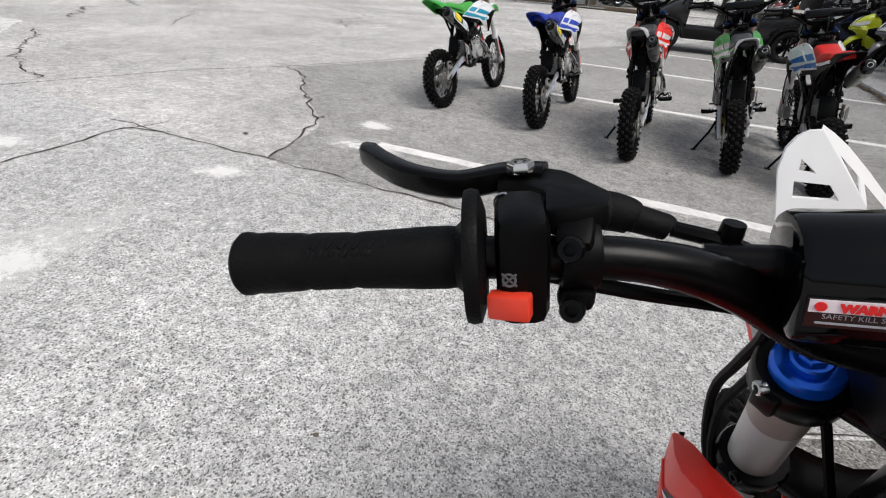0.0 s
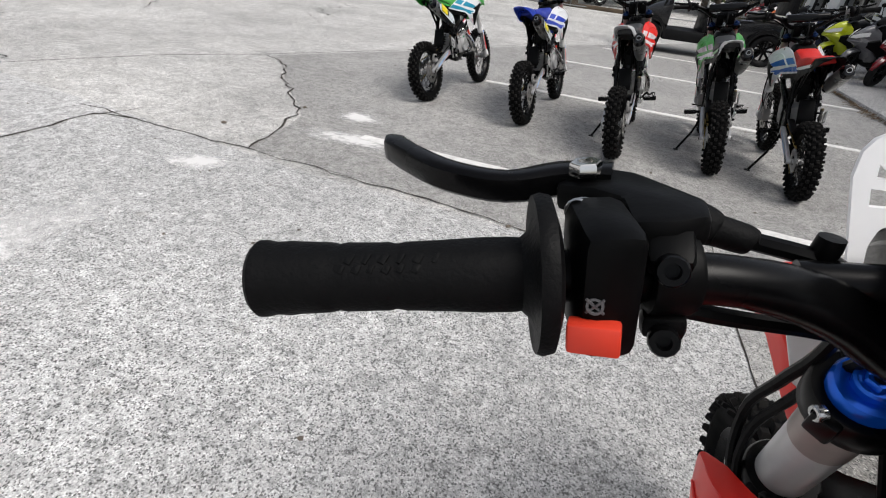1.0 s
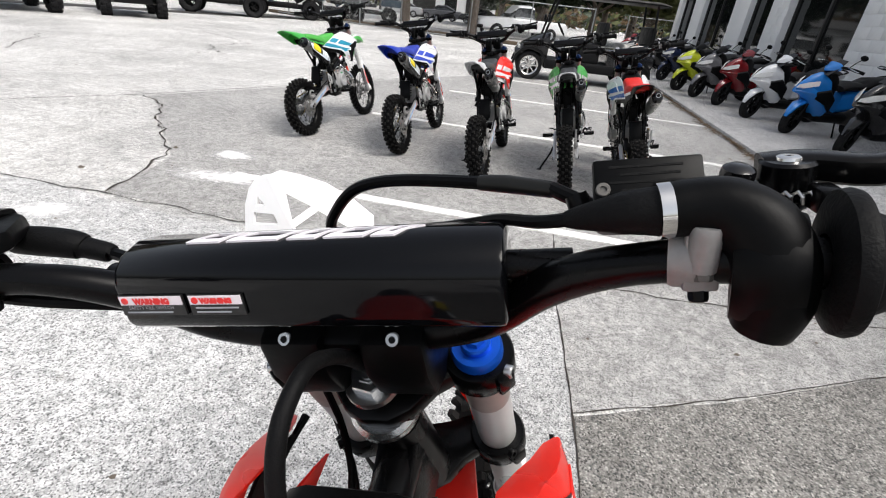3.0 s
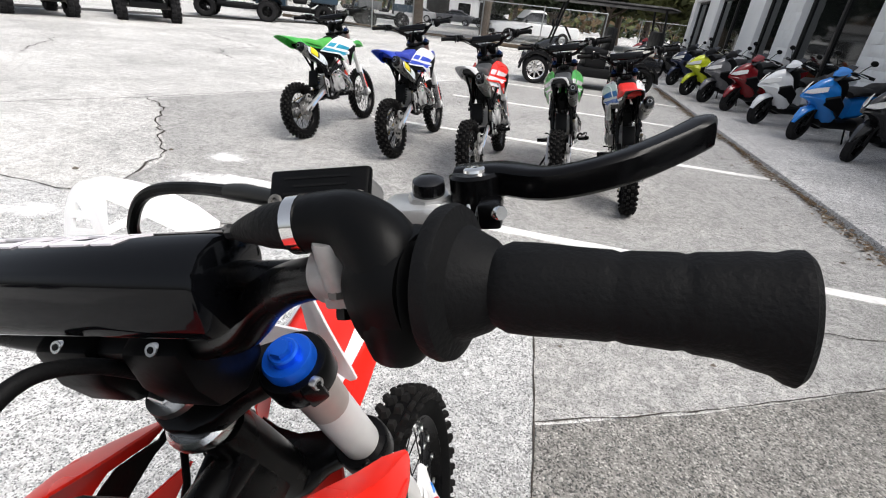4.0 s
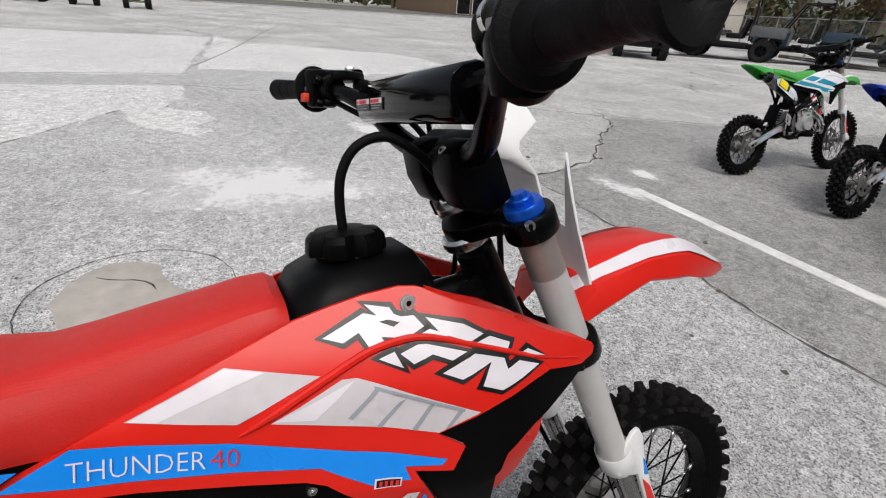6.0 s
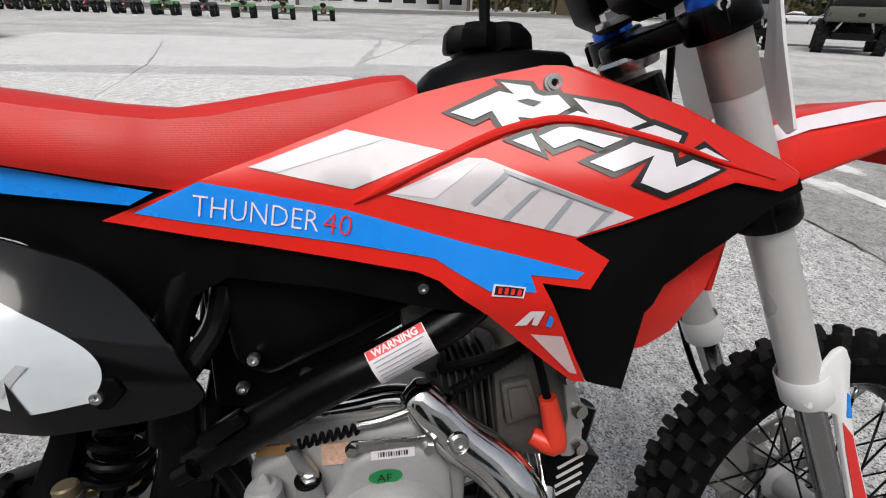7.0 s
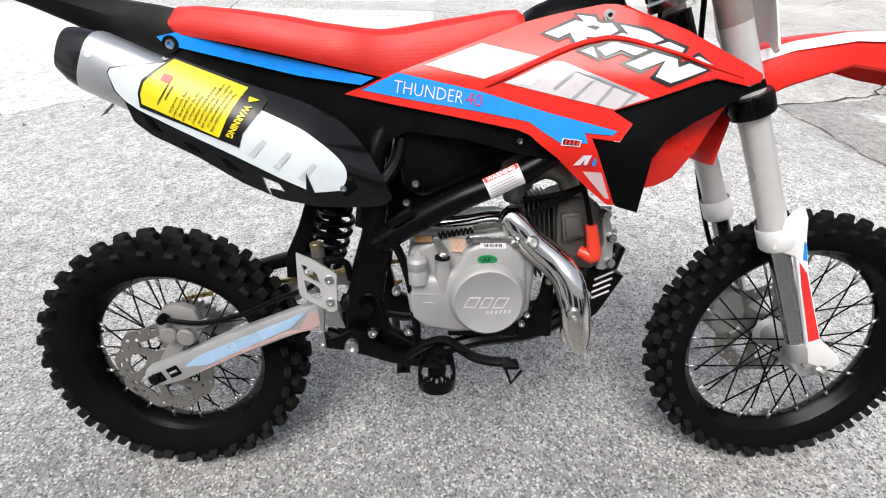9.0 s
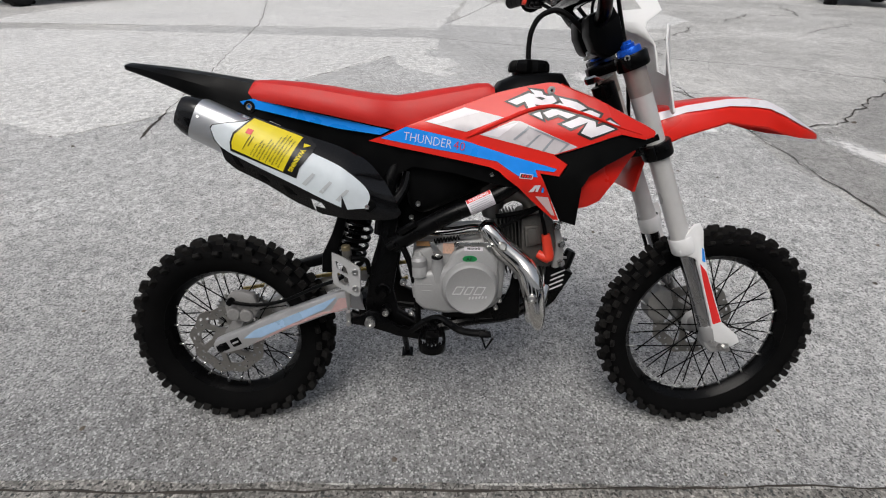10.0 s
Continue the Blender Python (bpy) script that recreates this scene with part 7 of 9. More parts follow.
    part("cylinder_cap", add_lathe(bmesh.new(), [(0, 0.012), (0.009, 0.012), (0.0105, 0.01), (0.0105, 0)], (0.098, 0.3225, 0.526), (0, -0.05, 1), 14), mat("dull_brass_cap", (0.16, 0.13, 0.075), 0.5, metal=0.6), root)
    part("cylinder_hose", add_tube(bmesh.new(), [(0.095, 0.325, 0.5), (0.09, 0.345, 0.503), (0.08, 0.365, 0.495), (0.07, 0.37, 0.46)], 0.006, 8), BLACK_PL, root)

    # -- engine
    eng = part("crankcase", add_prism(bmesh.new(), [(0.47, 0.52), (0.472, 0.42), (0.485, 0.385), (0.54, 0.372), (0.60, 0.368), (0.66, 0.376), (0.685, 0.40), (0.69, 0.50), (0.68, 0.545), (0.63, 0.556), (0.56, 0.55), (0.52, 0.54)], -0.085, 0.082, 0.012, seg=3), CAST, root, "grey cast crankcase")
    cover = add_prism(bmesh.new(), [(0.47, 0.478), (0.468, 0.45), (0.476, 0.40), (0.50, 0.38), (0.55, 0.372), (0.64, 0.378), (0.668, 0.405), (0.674, 0.45), (0.668, 0.505), (0.648, 0.538), (0.604, 0.548), (0.566, 0.53), (0.549, 0.49), (0.53, 0.478)], 0.08, 0.102, 0.012, seg=3)
    part("clutch_cover", cover, CAST, eng, "grey cast clutch cover")
    part("round_cover", add_lathe(bmesh.new(), [(0.066, -0.02), (0.066, 0.002), (0.0625, 0.012), (0.0605, 0.0155), (0.0595, 0.018), (0.056, 0.0205), (0.054, 0.0195), (0, 0.0195)], (0.1, 0.606, 0.441), (1, 0, 0), 56), CAST, eng, "round cover with an engraved mark")
    # engraved mark: three slanted outlines and a row of small bars
    PALE_LINE = mat("pale_engraving", (0.62, 0.62, 0.62), 0.45, metal=0.3)
    for y0, y1 in ((0.568, 0.59), (0.594, 0.612), (0.616, 0.638)):
        loop = [(y0 - 0.004, 0.431), (y1 - 0.006, 0.431), (y1 + 0.004, 0.451), (y0 + 0.006, 0.451)]
        inner = grow(loop, -0.0022)
        bm = bmesh.new()
        lo = [[bm.verts.new((x, *p)) for p in lp] for lp in (loop, inner) for x in (0.1188, 0.1206)]
        for q in range(4):
            w = (q + 1) % 4
            bm.faces.new((lo[1][q], lo[1][w], lo[3][w], lo[3][q]))
            bm.faces.new((lo[0][q], lo[0][w], lo[1][w], lo[1][q]))
            bm.faces.new((lo[3][q], lo[3][w], lo[2][w], lo[2][q]))
        part("engraved_mark", bm, PALE_LINE, eng)
    for k in range(6):
        part("engraved_bar", add_prism(bmesh.new(), [(0.602 + k * 0.0075, 0.4195 + k * 0.0006), (0.606 + k * 0.0075, 0.4195 + k * 0.0006), (0.608 + k * 0.0075, 0.4255 + k * 0.0006), (0.604 + k * 0.0075, 0.4255 + k * 0.0006)], 0.1188, 0.1203), PALE_LINE, eng)
    for y0, y1, z in ((0.478, 0.518, 0.447), (0.494, 0.517, 0.431)):
        part("cast_rib", add_box(bmesh.new(), (0.1015, (y0 + y1) / 2, z), (0.003, y1 - y0, 0.0028), None, 0.0008), CAST, eng)
    part("filler_plug", add_lathe(bmesh.new(), [(0.019, -0.02), (0.018, 0.0), (0.0165, 0.004), (0.0175, 0.006), (0.0175, 0.02), (0.013, 0.026), (0, 0.027)], (0.094, 0.488, 0.488), (0.12, -0.05, 1), 22), CAST, eng, "oil filler plug")
    part("plug_tab", add_prism(bmesh.new(), [(0.477, 0.505), (0.484, 0.524), (0.488, 0.5275), (0.492, 0.525), (0.498, 0.505)], 0.094, 0.1, 0.0018), CAST, eng)
    part("clutch_arm_post", add_lathe(bmesh.new(), [(0.014, -0.05), (0.0135, -0.01), (0.012, 0.004), (0.013, 0.006), (0.013, 0.011), (0, 0.012)], (0.094, 0.529, 0.502), (0.1, -0.02, 1), 20), CAST, eng)
    part("seal", add_lathe(bmesh.new(), [(0.0132, 0), (0.0132, 0.0025), (0.0, 0.0025)], (0.0953, 0.5288, 0.5115), (0.1, -0.02, 1), 20), BLACK_PL, eng)
    part("clutch_arm", add_prism(bmesh.new(), [(0.51, 0.549), (0.521, 0.55), (0.538, 0.524), (0.54, 0.516), (0.53, 0.5145), (0.522, 0.52)], 0.092, 0.1, 0.0012), STEEL, eng, "zinc clutch arm")
    part("arm_bolt", add_lathe(bmesh.new(), [(0, 0.007), (0.0055, 0.007), (0.006, 0.005), (0.009, 0.004), (0.009, 0)], (0.0965, 0.5305, 0.515), (0.3, 0, 1), 6), STEEL, eng)
    for y, z, w, h, m in ((0.497, 0.5465, 0.032, 0.011, CORK), (0.5545, 0.536, 0.026, 0.024, ORANGE_DEC)):
        part("label", add_box(bmesh.new(), (0.083, y, z - 0.006), (0.003, w, h), None, 0), m, eng)
    part("label", add_box(bmesh.new(), (0.1005, 0.611, 0.536), (0.0035, 0.042, 0.009), None, 0), WHITE_DEC, eng, "white barcode label")
    bm = bmesh.new()
    for k in range(12):
        add_box(bm, (0.1026, 0.597 + k * 0.0025, 0.537), (0.0006, 0.0006 + 0.0006 * (k % 3), 0.005), None, 0)
    part("label_bars", bm, BLACK_DEC, eng)
    gl = part("oval_label", add_lathe(bmesh.new(), [(0, 0.0012), (0.0165, 0.0012), (0.0165, 0)], (0.1026, 0.603, 0.5125), (1, 0, 0), 28), GREEN_DEC, eng, "green oval label")
    for v in gl.data.vertices:
        v.co.z = 0.5125 + (v.co.z - 0.5125) * 0.48
    bm = text_mesh("AF", 0.0115)
    for v in bm.verts:
        v.co = V(0.1048, 0.5945 + v.co.x * 1.15, 0.5085 + v.co.y)
    part("writing", bm, BLACK_DEC, eng, fix=False)
    part("cable_bracket", add_prism(bmesh.new(), [(0.566, 0.545), (0.572, 0.553), (0.618, 0.551), (0.643, 0.552), (0.651, 0.543), (0.648, 0.533), (0.641, 0.536), (0.635, 0.542), (0.576, 0.54)], 0.098, 0.102, 0.001), STEEL, eng, "zinc cable bracket")
    for y, z in ((0.572, 0.546), (0.646, 0.54)):
        part("bolt", add_bolt(bmesh.new(), (0.102, y, z), (1, 0, 0), 0.0062, 0.006, 6, False), STEEL, eng)
    part("clutch_spring", add_tube(bmesh.new(), [V(0.088, 0.522 + 0.06 * k / 48, 0.548 + 0.011 * k / 48) + V(0, 0, 0.005) * math.cos(k * 1.05) + V(0.005, 0, 0) * math.sin(k * 1.05) for k in range(49)], 0.002, 6, 1), BLACK_PL, eng)
    part("cable_end", add_tube(bmesh.new(), [(0.088, 0.578, 0.561), (0.088, 0.61, 0.566), (0.08, 0.66, 0.578)], 0.0042, 8), STEEL, eng)
    for y, z in ((0.676, 0.41), (0.668, 0.392), (0.664, 0.49)):
        part("bolt", add_bolt(bmesh.new(), (0.1 if z < 0.45 else 0.09, y, z), (1, 0, 0), 0.006, 0.006, 12), STEEL, eng)
    # barrel with fins, head
    bm, fins = bmesh.new(), []
    for k in range(7):
        y0 = 0.678 + k * 0.0085
        fins.append(add_prism(bmesh.new(), [(y0, 0.462), (y0 + 0.0028, 0.462), (y0 - 0.0132, 0.6), (y0 - 0.016, 0.6)], -0.052, 0.06, 0.001))
    add_box(bm, (0, 0.69, 0.53), (0.085, 0.06, 0.11), rx(radians(7), 4, "X"), 0.01)
    brl = part("barrel", bm, mat("finned_barrel", (0.06, 0.058, 0.055), 0.5, metal=0.6, var=0.2, scale=160, bump=0.3), root, "dark finned cylinder barrel")
    for f in fins:
        part("fin", f, MATS["finned_barrel"], brl)
    hd = part("cylinder_head", add_prism(bmesh.new(), [(0.728, 0.5), (0.76, 0.482), (0.79, 0.476), (0.812, 0.488), (0.818, 0.53), (0.812, 0.565), (0.792, 0.598), (0.754, 0.608), (0.72, 0.597)], -0.06, 0.058, 0.008), DARK_CAST, root, "dark cast cylinder head")
    part("valve_cover", add_prism(bmesh.new(), [(0.727, 0.581), (0.759, 0.586), (0.773, 0.542), (0.734, 0.531)], 0.056, 0.07, 0.004), DARK_CAST, hd)
    part("valve_lid", add_prism(bmesh.new(), [(0.733, 0.576), (0.754, 0.579), (0.765, 0.547), (0.739, 0.54)], 0.068, 0.074, 0.002), DARK_CAST, hd)
    part("head_flange", add_prism(bmesh.new(), [(0.796, 0.592), (0.812, 0.572), (0.824, 0.54), (0.826, 0.49), (0.814, 0.478), (0.8, 0.48), (0.806, 0.53)], 0.052, 0.064, 0.003), BRIGHT_CAST, hd)
    for y, z in ((0.806, 0.582), (0.821, 0.54), (0.824, 0.494)):
        part("head_bolt", add_bolt(bmesh.new(), (0.062, y - 0.005, z), (1, 0.2, 0), 0.0088, 0.012, 6, False), STEEL, hd)
        part("head_stud", add_tube(bmesh.new(), [(0.03, y - 0.004, z), (0.03, y + 0.018, z)], 0.0035, 8), STEEL, hd)
    part("plug_cap", add_tube(bmesh.new(), [(0.07, 0.763, 0.517), (0.075, 0.773, 0.513), (0.08, 0.786, 0.511), (0.079, 0.782, 0.538), (0.077, 0.776, 0.566)], [0.0095, 0.0115, 0.0128, 0.0115, 0.0098], 14), KILL_RED, hd, "red spark plug cap")
    part("plug_lead", add_tube(bmesh.new(), [(0.077, 0.776, 0.564), (0.075, 0.766, 0.603), (0.066, 0.757, 0.636), (0.05, 0.75, 0.675)], 0.0046, 8), BLACK_PL, hd)
    part("loom", add_tube(bmesh.new(), [(0.07, 0.66, 0.605), (0.072, 0.7, 0.612), (0.072, 0.74, 0.622), (0.068, 0.775, 0.64), (0.05, 0.79, 0.66)], 0.0055, 8), BLACK_PL, root)
    part("ribbed_sleeve", add_tube(bmesh.new(), [V(0.078, 0.672 + 0.0021 * k, 0.582 + 0.00118 * k) for k in range(41)], [0.0062 if k % 2 else 0.0048 for k in range(41)], 10, 1), BLACK_PL, root, "ribbed black cable sleeve")
    part("intake_elbow", add_tube(bmesh.new(), [(0.02, 0.672, 0.634), (0.03, 0.7, 0.65), (0.035, 0.73, 0.643), (0.033, 0.746, 0.618), (0.03, 0.744, 0.59)], [0.018, 0.018, 0.0175, 0.017, 0.02], 18), mat("intake_cast", (0.3, 0.28, 0.25), 0.45, metal=0.7, bump=0.3), root, "cast intake elbow")
    part("carburettor", add_box(bmesh.new(), (0.02, 0.652, 0.645), (0.06, 0.05, 0.07), rx(0.2, 4, "X"), 0.01), DARK_CAST, root)
    part("float_bowl", add_lathe(bmesh.new(), [(0, -0.025), (0.016, -0.025), (0.02, -0.018), (0.02, 0.02), (0, 0.02)], (0.04, 0.652, 0.62), (0, 0.1, 1), 18), mat("bowl_alloy", (0.16, 0.16, 0.16), 0.4, metal=0.7), root)
    # exhaust header with heat shield
    pipe = [(0.0, 0.79, 0.47), (0.03, 0.795, 0.43), (0.075, 0.775, 0.385), (0.105, 0.752, 0.37), (0.115, 0.748, 0.43), (0.104, 0.736, 0.482), (0.084, 0.70, 0.518), (0.07, 0.655, 0.56), (0.055, 0.62, 0.567), (0.045, 0.575, 0.557), (0.035, 0.53, 0.55), (0.02, 0.48, 0.55)]
    part("exhaust_pipe", add_tube(bmesh.new(), pipe, 0.0155, 18), CHROME, root, "chromed exhaust header")
    shield = [(0.134, 0.766, 0.352), (0.134, 0.763, 0.366), (0.132, 0.757, 0.392), (0.127, 0.7505, 0.427), (0.122, 0.745, 0.455), (0.11, 0.735, 0.484), (0.095, 0.713, 0.508), (0.083, 0.679, 0.5345), (0.076, 0.653, 0.5625), (0.071, 0.637, 0.58), (0.068, 0.629, 0.588)]
    hs = part("heat_shield", add_tube(bmesh.new(), shield, [0.004, 0.014, 0.022, 0.0255, 0.026, 0.026, 0.026, 0.0255, 0.025, 0.021, 0.01], 22), CHROME, root, "polished chrome heat shield")
    for p, o in (((0.1085, 0.6745, 0.5445), (1, 0.05, 0.35)), ((0.152, 0.741, 0.438), (1, -0.2, 0.2))):
        part("shield_dimple", add_lathe(bmesh.new(), [(0.0115, -0.001), (0.010, 0.0025), (0.0085, 0.001), (0.0, -0.001)], p, o, 18), CHROME, hs)
        part("shield_screw", add_bolt(bmesh.new(), p, o, 0.0068, 0.0045), STEEL, hs)
    # skid plate, engine guard
    bm = add_prism(bmesh.new(), [(0.79, 0.476), (0.815, 0.479), (0.857, 0.461), (0.818, 0.386), (0.79, 0.36), (0.69, 0.345), (0.56, 0.335), (0.56, 0.343), (0.69, 0.353), (0.785, 0.37), (0.79, 0.42)], -0.055, 0.05, 0.002)
    sk = part("skid_plate", bm, BLACK_PT, root, "black skid plate with slots")
    for k in range(4):
        bm = add_box(bmesh.new(), (0.0508, 0.82 - k * 0.001, 0.462 - k * 0.0125), (0.001, 0.036, 0.0034), rx(radians(26), 4, "X"), 0)
        part("skid_slot", bm, PALE_DEC, sk, "pale slot in the skid plate")
    part("under_guard", add_prism(bmesh.new(), [(0.54, 0.345), (0.668, 0.345), (0.668, 0.392), (0.6, 0.372), (0.55, 0.375)], 0.045, 0.066, 0.003), BLACK_PT, root)
    part("engine_guard", add_prism(bmesh.new(), [(0.668, 0.346), (0.732, 0.346), (0.727, 0.463), (0.718, 0.472), (0.708, 0.463), (0.704, 0.43), (0.69, 0.394), (0.668, 0.392)], 0.056, 0.068, 0.003), BLACK_PT, root)
    part("bolt", add_bolt(bmesh.new(), (0.068, 0.717, 0.46), (1, 0, 0), 0.0072, 0.006), STEEL, root)
    # foot pegs and brake pedal
    def peg():
        bm = bmesh.new()
        loop = [(0.137, 0.497), (0.175, 0.493)] + [(0.19 + 0.029 * math.cos(a), 0.521 + 0.028 * math.sin(a)) for a in (radians(-80 + 16 * k) for k in range(11))] + [(0.175, 0.549), (0.137, 0.545)]
        pts = [V(x, y, 0.342) for x, y in loop]
        for p, q in zip(pts, pts[1:] + pts[:1]):
            d = q - p
            add_box(bm, (p + q) / 2, (d.length + 0.003, 0.005, 0.02), rx(math.atan2(d.y, d.x), 4, "Z"), 0.001)
            for k in range(max(1, int(d.length / 0.008))):
                t = p + d * ((k + 0.5) / max(1, int(d.length / 0.008)))
                add_lathe(bm, [(0.0, 0.019), (0.0018, 0.018), (0.0032, 0.009)], t, (0, 0, 1), 4)
        for a in (-62, -20, 20, 62):
            e = V(0.19 + 0.027 * math.cos(radians(a)), 0.521 + 0.026 * math.sin(radians(a)), 0.342)
            add_tube(bm, [(0.172, 0.521, 0.342), e], 0.0032, 6, 1)
        add_box(bm, (0.155, 0.521, 0.342), (0.04, 0.03, 0.016), None, 0.003)
        add_box(bm, (0.115, 0.521, 0.345), (0.06, 0.022, 0.02), None, 0.004)
        return bm
    both("foot_peg", peg, BLACK_PT, "toothed black foot peg")
    bm = add_tube(bmesh.new(), [(0.11, 0.47, 0.332), (0.125, 0.505, 0.365), (0.145, 0.535, 0.384), (0.155, 0.56, 0.374), (0.16, 0.582, 0.362), (0.172, 0.61, 0.362), (0.18, 0.64, 0.366)], 0.0085, 10)
    pd = part("brake_pedal", bm, BLACK_PT, root, "black rear brake pedal")
    bm = add_tube(bmesh.new(), [(0.185, 0.628, 0.366), (0.192, 0.64, 0.334), (0.204, 0.652, 0.366)], 0.003, 6, 1)
    add_box(bm, (0.19, 0.637, 0.369), (0.024, 0.026, 0.006), None, 0.002)
    part("pedal_tip", bm, BLACK_PT, pd)
    part("gear_lever", add_tube(bmesh.new(), [(-0.09, 0.56, 0.39), (-0.12, 0.58, 0.38), (-0.13, 0.65, 0.375), (-0.165, 0.665, 0.375)], 0.0055, 8), BLACK_PT, root)
    # side stand, folded down on the left: it reaches the ground beside the leaning wheels
    st = part("side_stand", add_tube(bmesh.new(), [(-0.085, 0.43, 0.335), (-0.15, 0.43, 0.2), (-0.245, 0.435, 0.065)], 0.009, 10, 1), BLACK_PT, root, "black side stand leg")
    part("stand_foot", add_box(bmesh.new(), (-0.25, 0.435, 0.061), (0.04, 0.035, 0.006), rx(radians(13.5), 4, "Y"), 0.001), BLACK_PT, st)


bike = thing("dirt_bike", "red, white and blue off-road motorcycle leaning on its side stand", "motorcycle", pose(0, 0, 0, 0, -13.5, 0) @ pose(0.017, 0, 0))
build_bike(bike)


# ---- the row of parked motorcycles ----
def paint(name, col, rough=0.3):
    return mat(name, col, rough, var=0.07, scale=25, coat=0.25, rvar=0.06)


GREEN_P, BLUE_P, WHITE_P, TEAL_P, DKBLUE_P, GREY_P = paint("green_plastic", (0.06, 0.42, 0.07)), paint("blue_plastic", (0.02, 0.06, 0.5)), paint("white_panel_plastic", (0.75, 0.76, 0.78)), paint("teal_graphic", (0.01, 0.26, 0.4)), paint("navy_graphic", (0.01, 0.12, 0.5)), paint("dark_grey_seat", (0.035, 0.037, 0.04), 0.6)
SEAT_G, SEAT_B = mat("green_seat_vinyl", (0.07, 0.38, 0.06), 0.55, bump=0.4, scale=400), mat("blue_seat_vinyl", (0.02, 0.04, 0.33), 0.55, bump=0.4, scale=400)
ROW = [((-2.19, 4.81), -5.5, "green and teal off-road motorcycle on its side stand", dict(seat=SEAT_G, rear_mudguard=GREEN_P, shroud=WHITE_P, shroud_ridge=WHITE_P, shroud_wing=GREEN_P, front_mudguard=GREEN_P, blue_graphic=TEAL_P, white_graphic=TEAL_P, blue_stripe=GREEN_P)),
       ((-1.24, 4.69), -3.1, "blue and white off-road motorcycle on its side stand", dict(seat=SEAT_B, rear_mudguard=BLUE_P, shroud=WHITE_P, shroud_ridge=WHITE_P, shroud_wing=BLUE_P, front_mudguard=BLUE_P, blue_graphic=BLUE_P, white_graphic=BLUE_P, blue_stripe=BLUE_P)),
       ((-0.45, 4.3), -3.4, "red and white off-road motorcycle with a dark seat", dict(seat=GREY_P, seat_seam=GREY_P, rear_mudguard=WHITE_P, shroud=RED_PL, blue_graphic=WHITE_P, blue_stripe=WHITE_P, side_panel=WHITE_P)),
       ((0.239, 4.43), -2.0, "green and white off-road motorcycle on its side stand", dict(seat=GREY_P, seat_seam=GREEN_P, rear_mudguard=WHITE_P, shroud=GREEN_P, shroud_ridge=GREEN_P, shroud_wing=GREEN_P, front_mudguard=GREEN_P, blue_graphic=WHITE_P, blue_stripe=GREEN_P)),
       ((0.763, 4.26), -1.0, "off-road motorcycle with a red seat and blue-white shrouds", dict(rear_mudguard=BLACK_PL, shroud=WHITE_P, shroud_ridge=WHITE_P, shroud_wing=DKBLUE_P, blue_graphic=DKBLUE_P, white_graphic=DKBLUE_P, blue_stripe=WHITE_P))]
DROPPED = ("writing", "mark_border", "mark_stroke", "mark_notch", "grey_graphic", "small_mark", "warning_sticker", "header", "text_line", "sign", "pad_mark")
DARKENED = dict(kill_button=BLACK_PL, number_plate=mat("clear_plate_plastic", (0.34, 0.35, 0.38), 0.3), silencer=mat("smoked_steel", (0.36, 0.36, 0.35), 0.3, metal=0.9), fork_cap=mat("dark_blue_anodised", (0.004, 0.03, 0.12), 0.35, metal=0.5))
for (x, y), rz, label, swap in ROW:
    other = copy_thing(bike, pose(x, y, 0.0, 0, 0, rz) @ pose(0, 0, 0, 0, -12.0, 0))
    tagged(other, label, "motorcycle", "parked motorcycles")
    round_can = y < 4.5
    gone = []
    for o in other.children_recursive:
        base = o.name.split(".")[0]
        if base in DROPPED or (round_can and (base == "silencer_shield" or (o.parent and o.parent.name.startswith("silencer_shield")))):
            gone.append(o)
            continue
        if base in DARKENED:
            o.material_slots[0].link = "OBJECT"
            o.material_slots[0].material = DARKENED[base]
        if base in swap and o.data:
            o.material_slots[0].link = "OBJECT"
            o.material_slots[0].material = swap[base]
            if "label" in o.keys():
                del o["label"]
    for o in reversed(gone):
        bpy.data.objects.remove(o)

# ---- simple road wheel for the other vehicles ----
TYRE_PLAIN = mat("road_tyre", (0.011, 0.011, 0.012), 0.8, var=0.2, scale=60, bump=0.3, dust=0.05, spec=0.15)


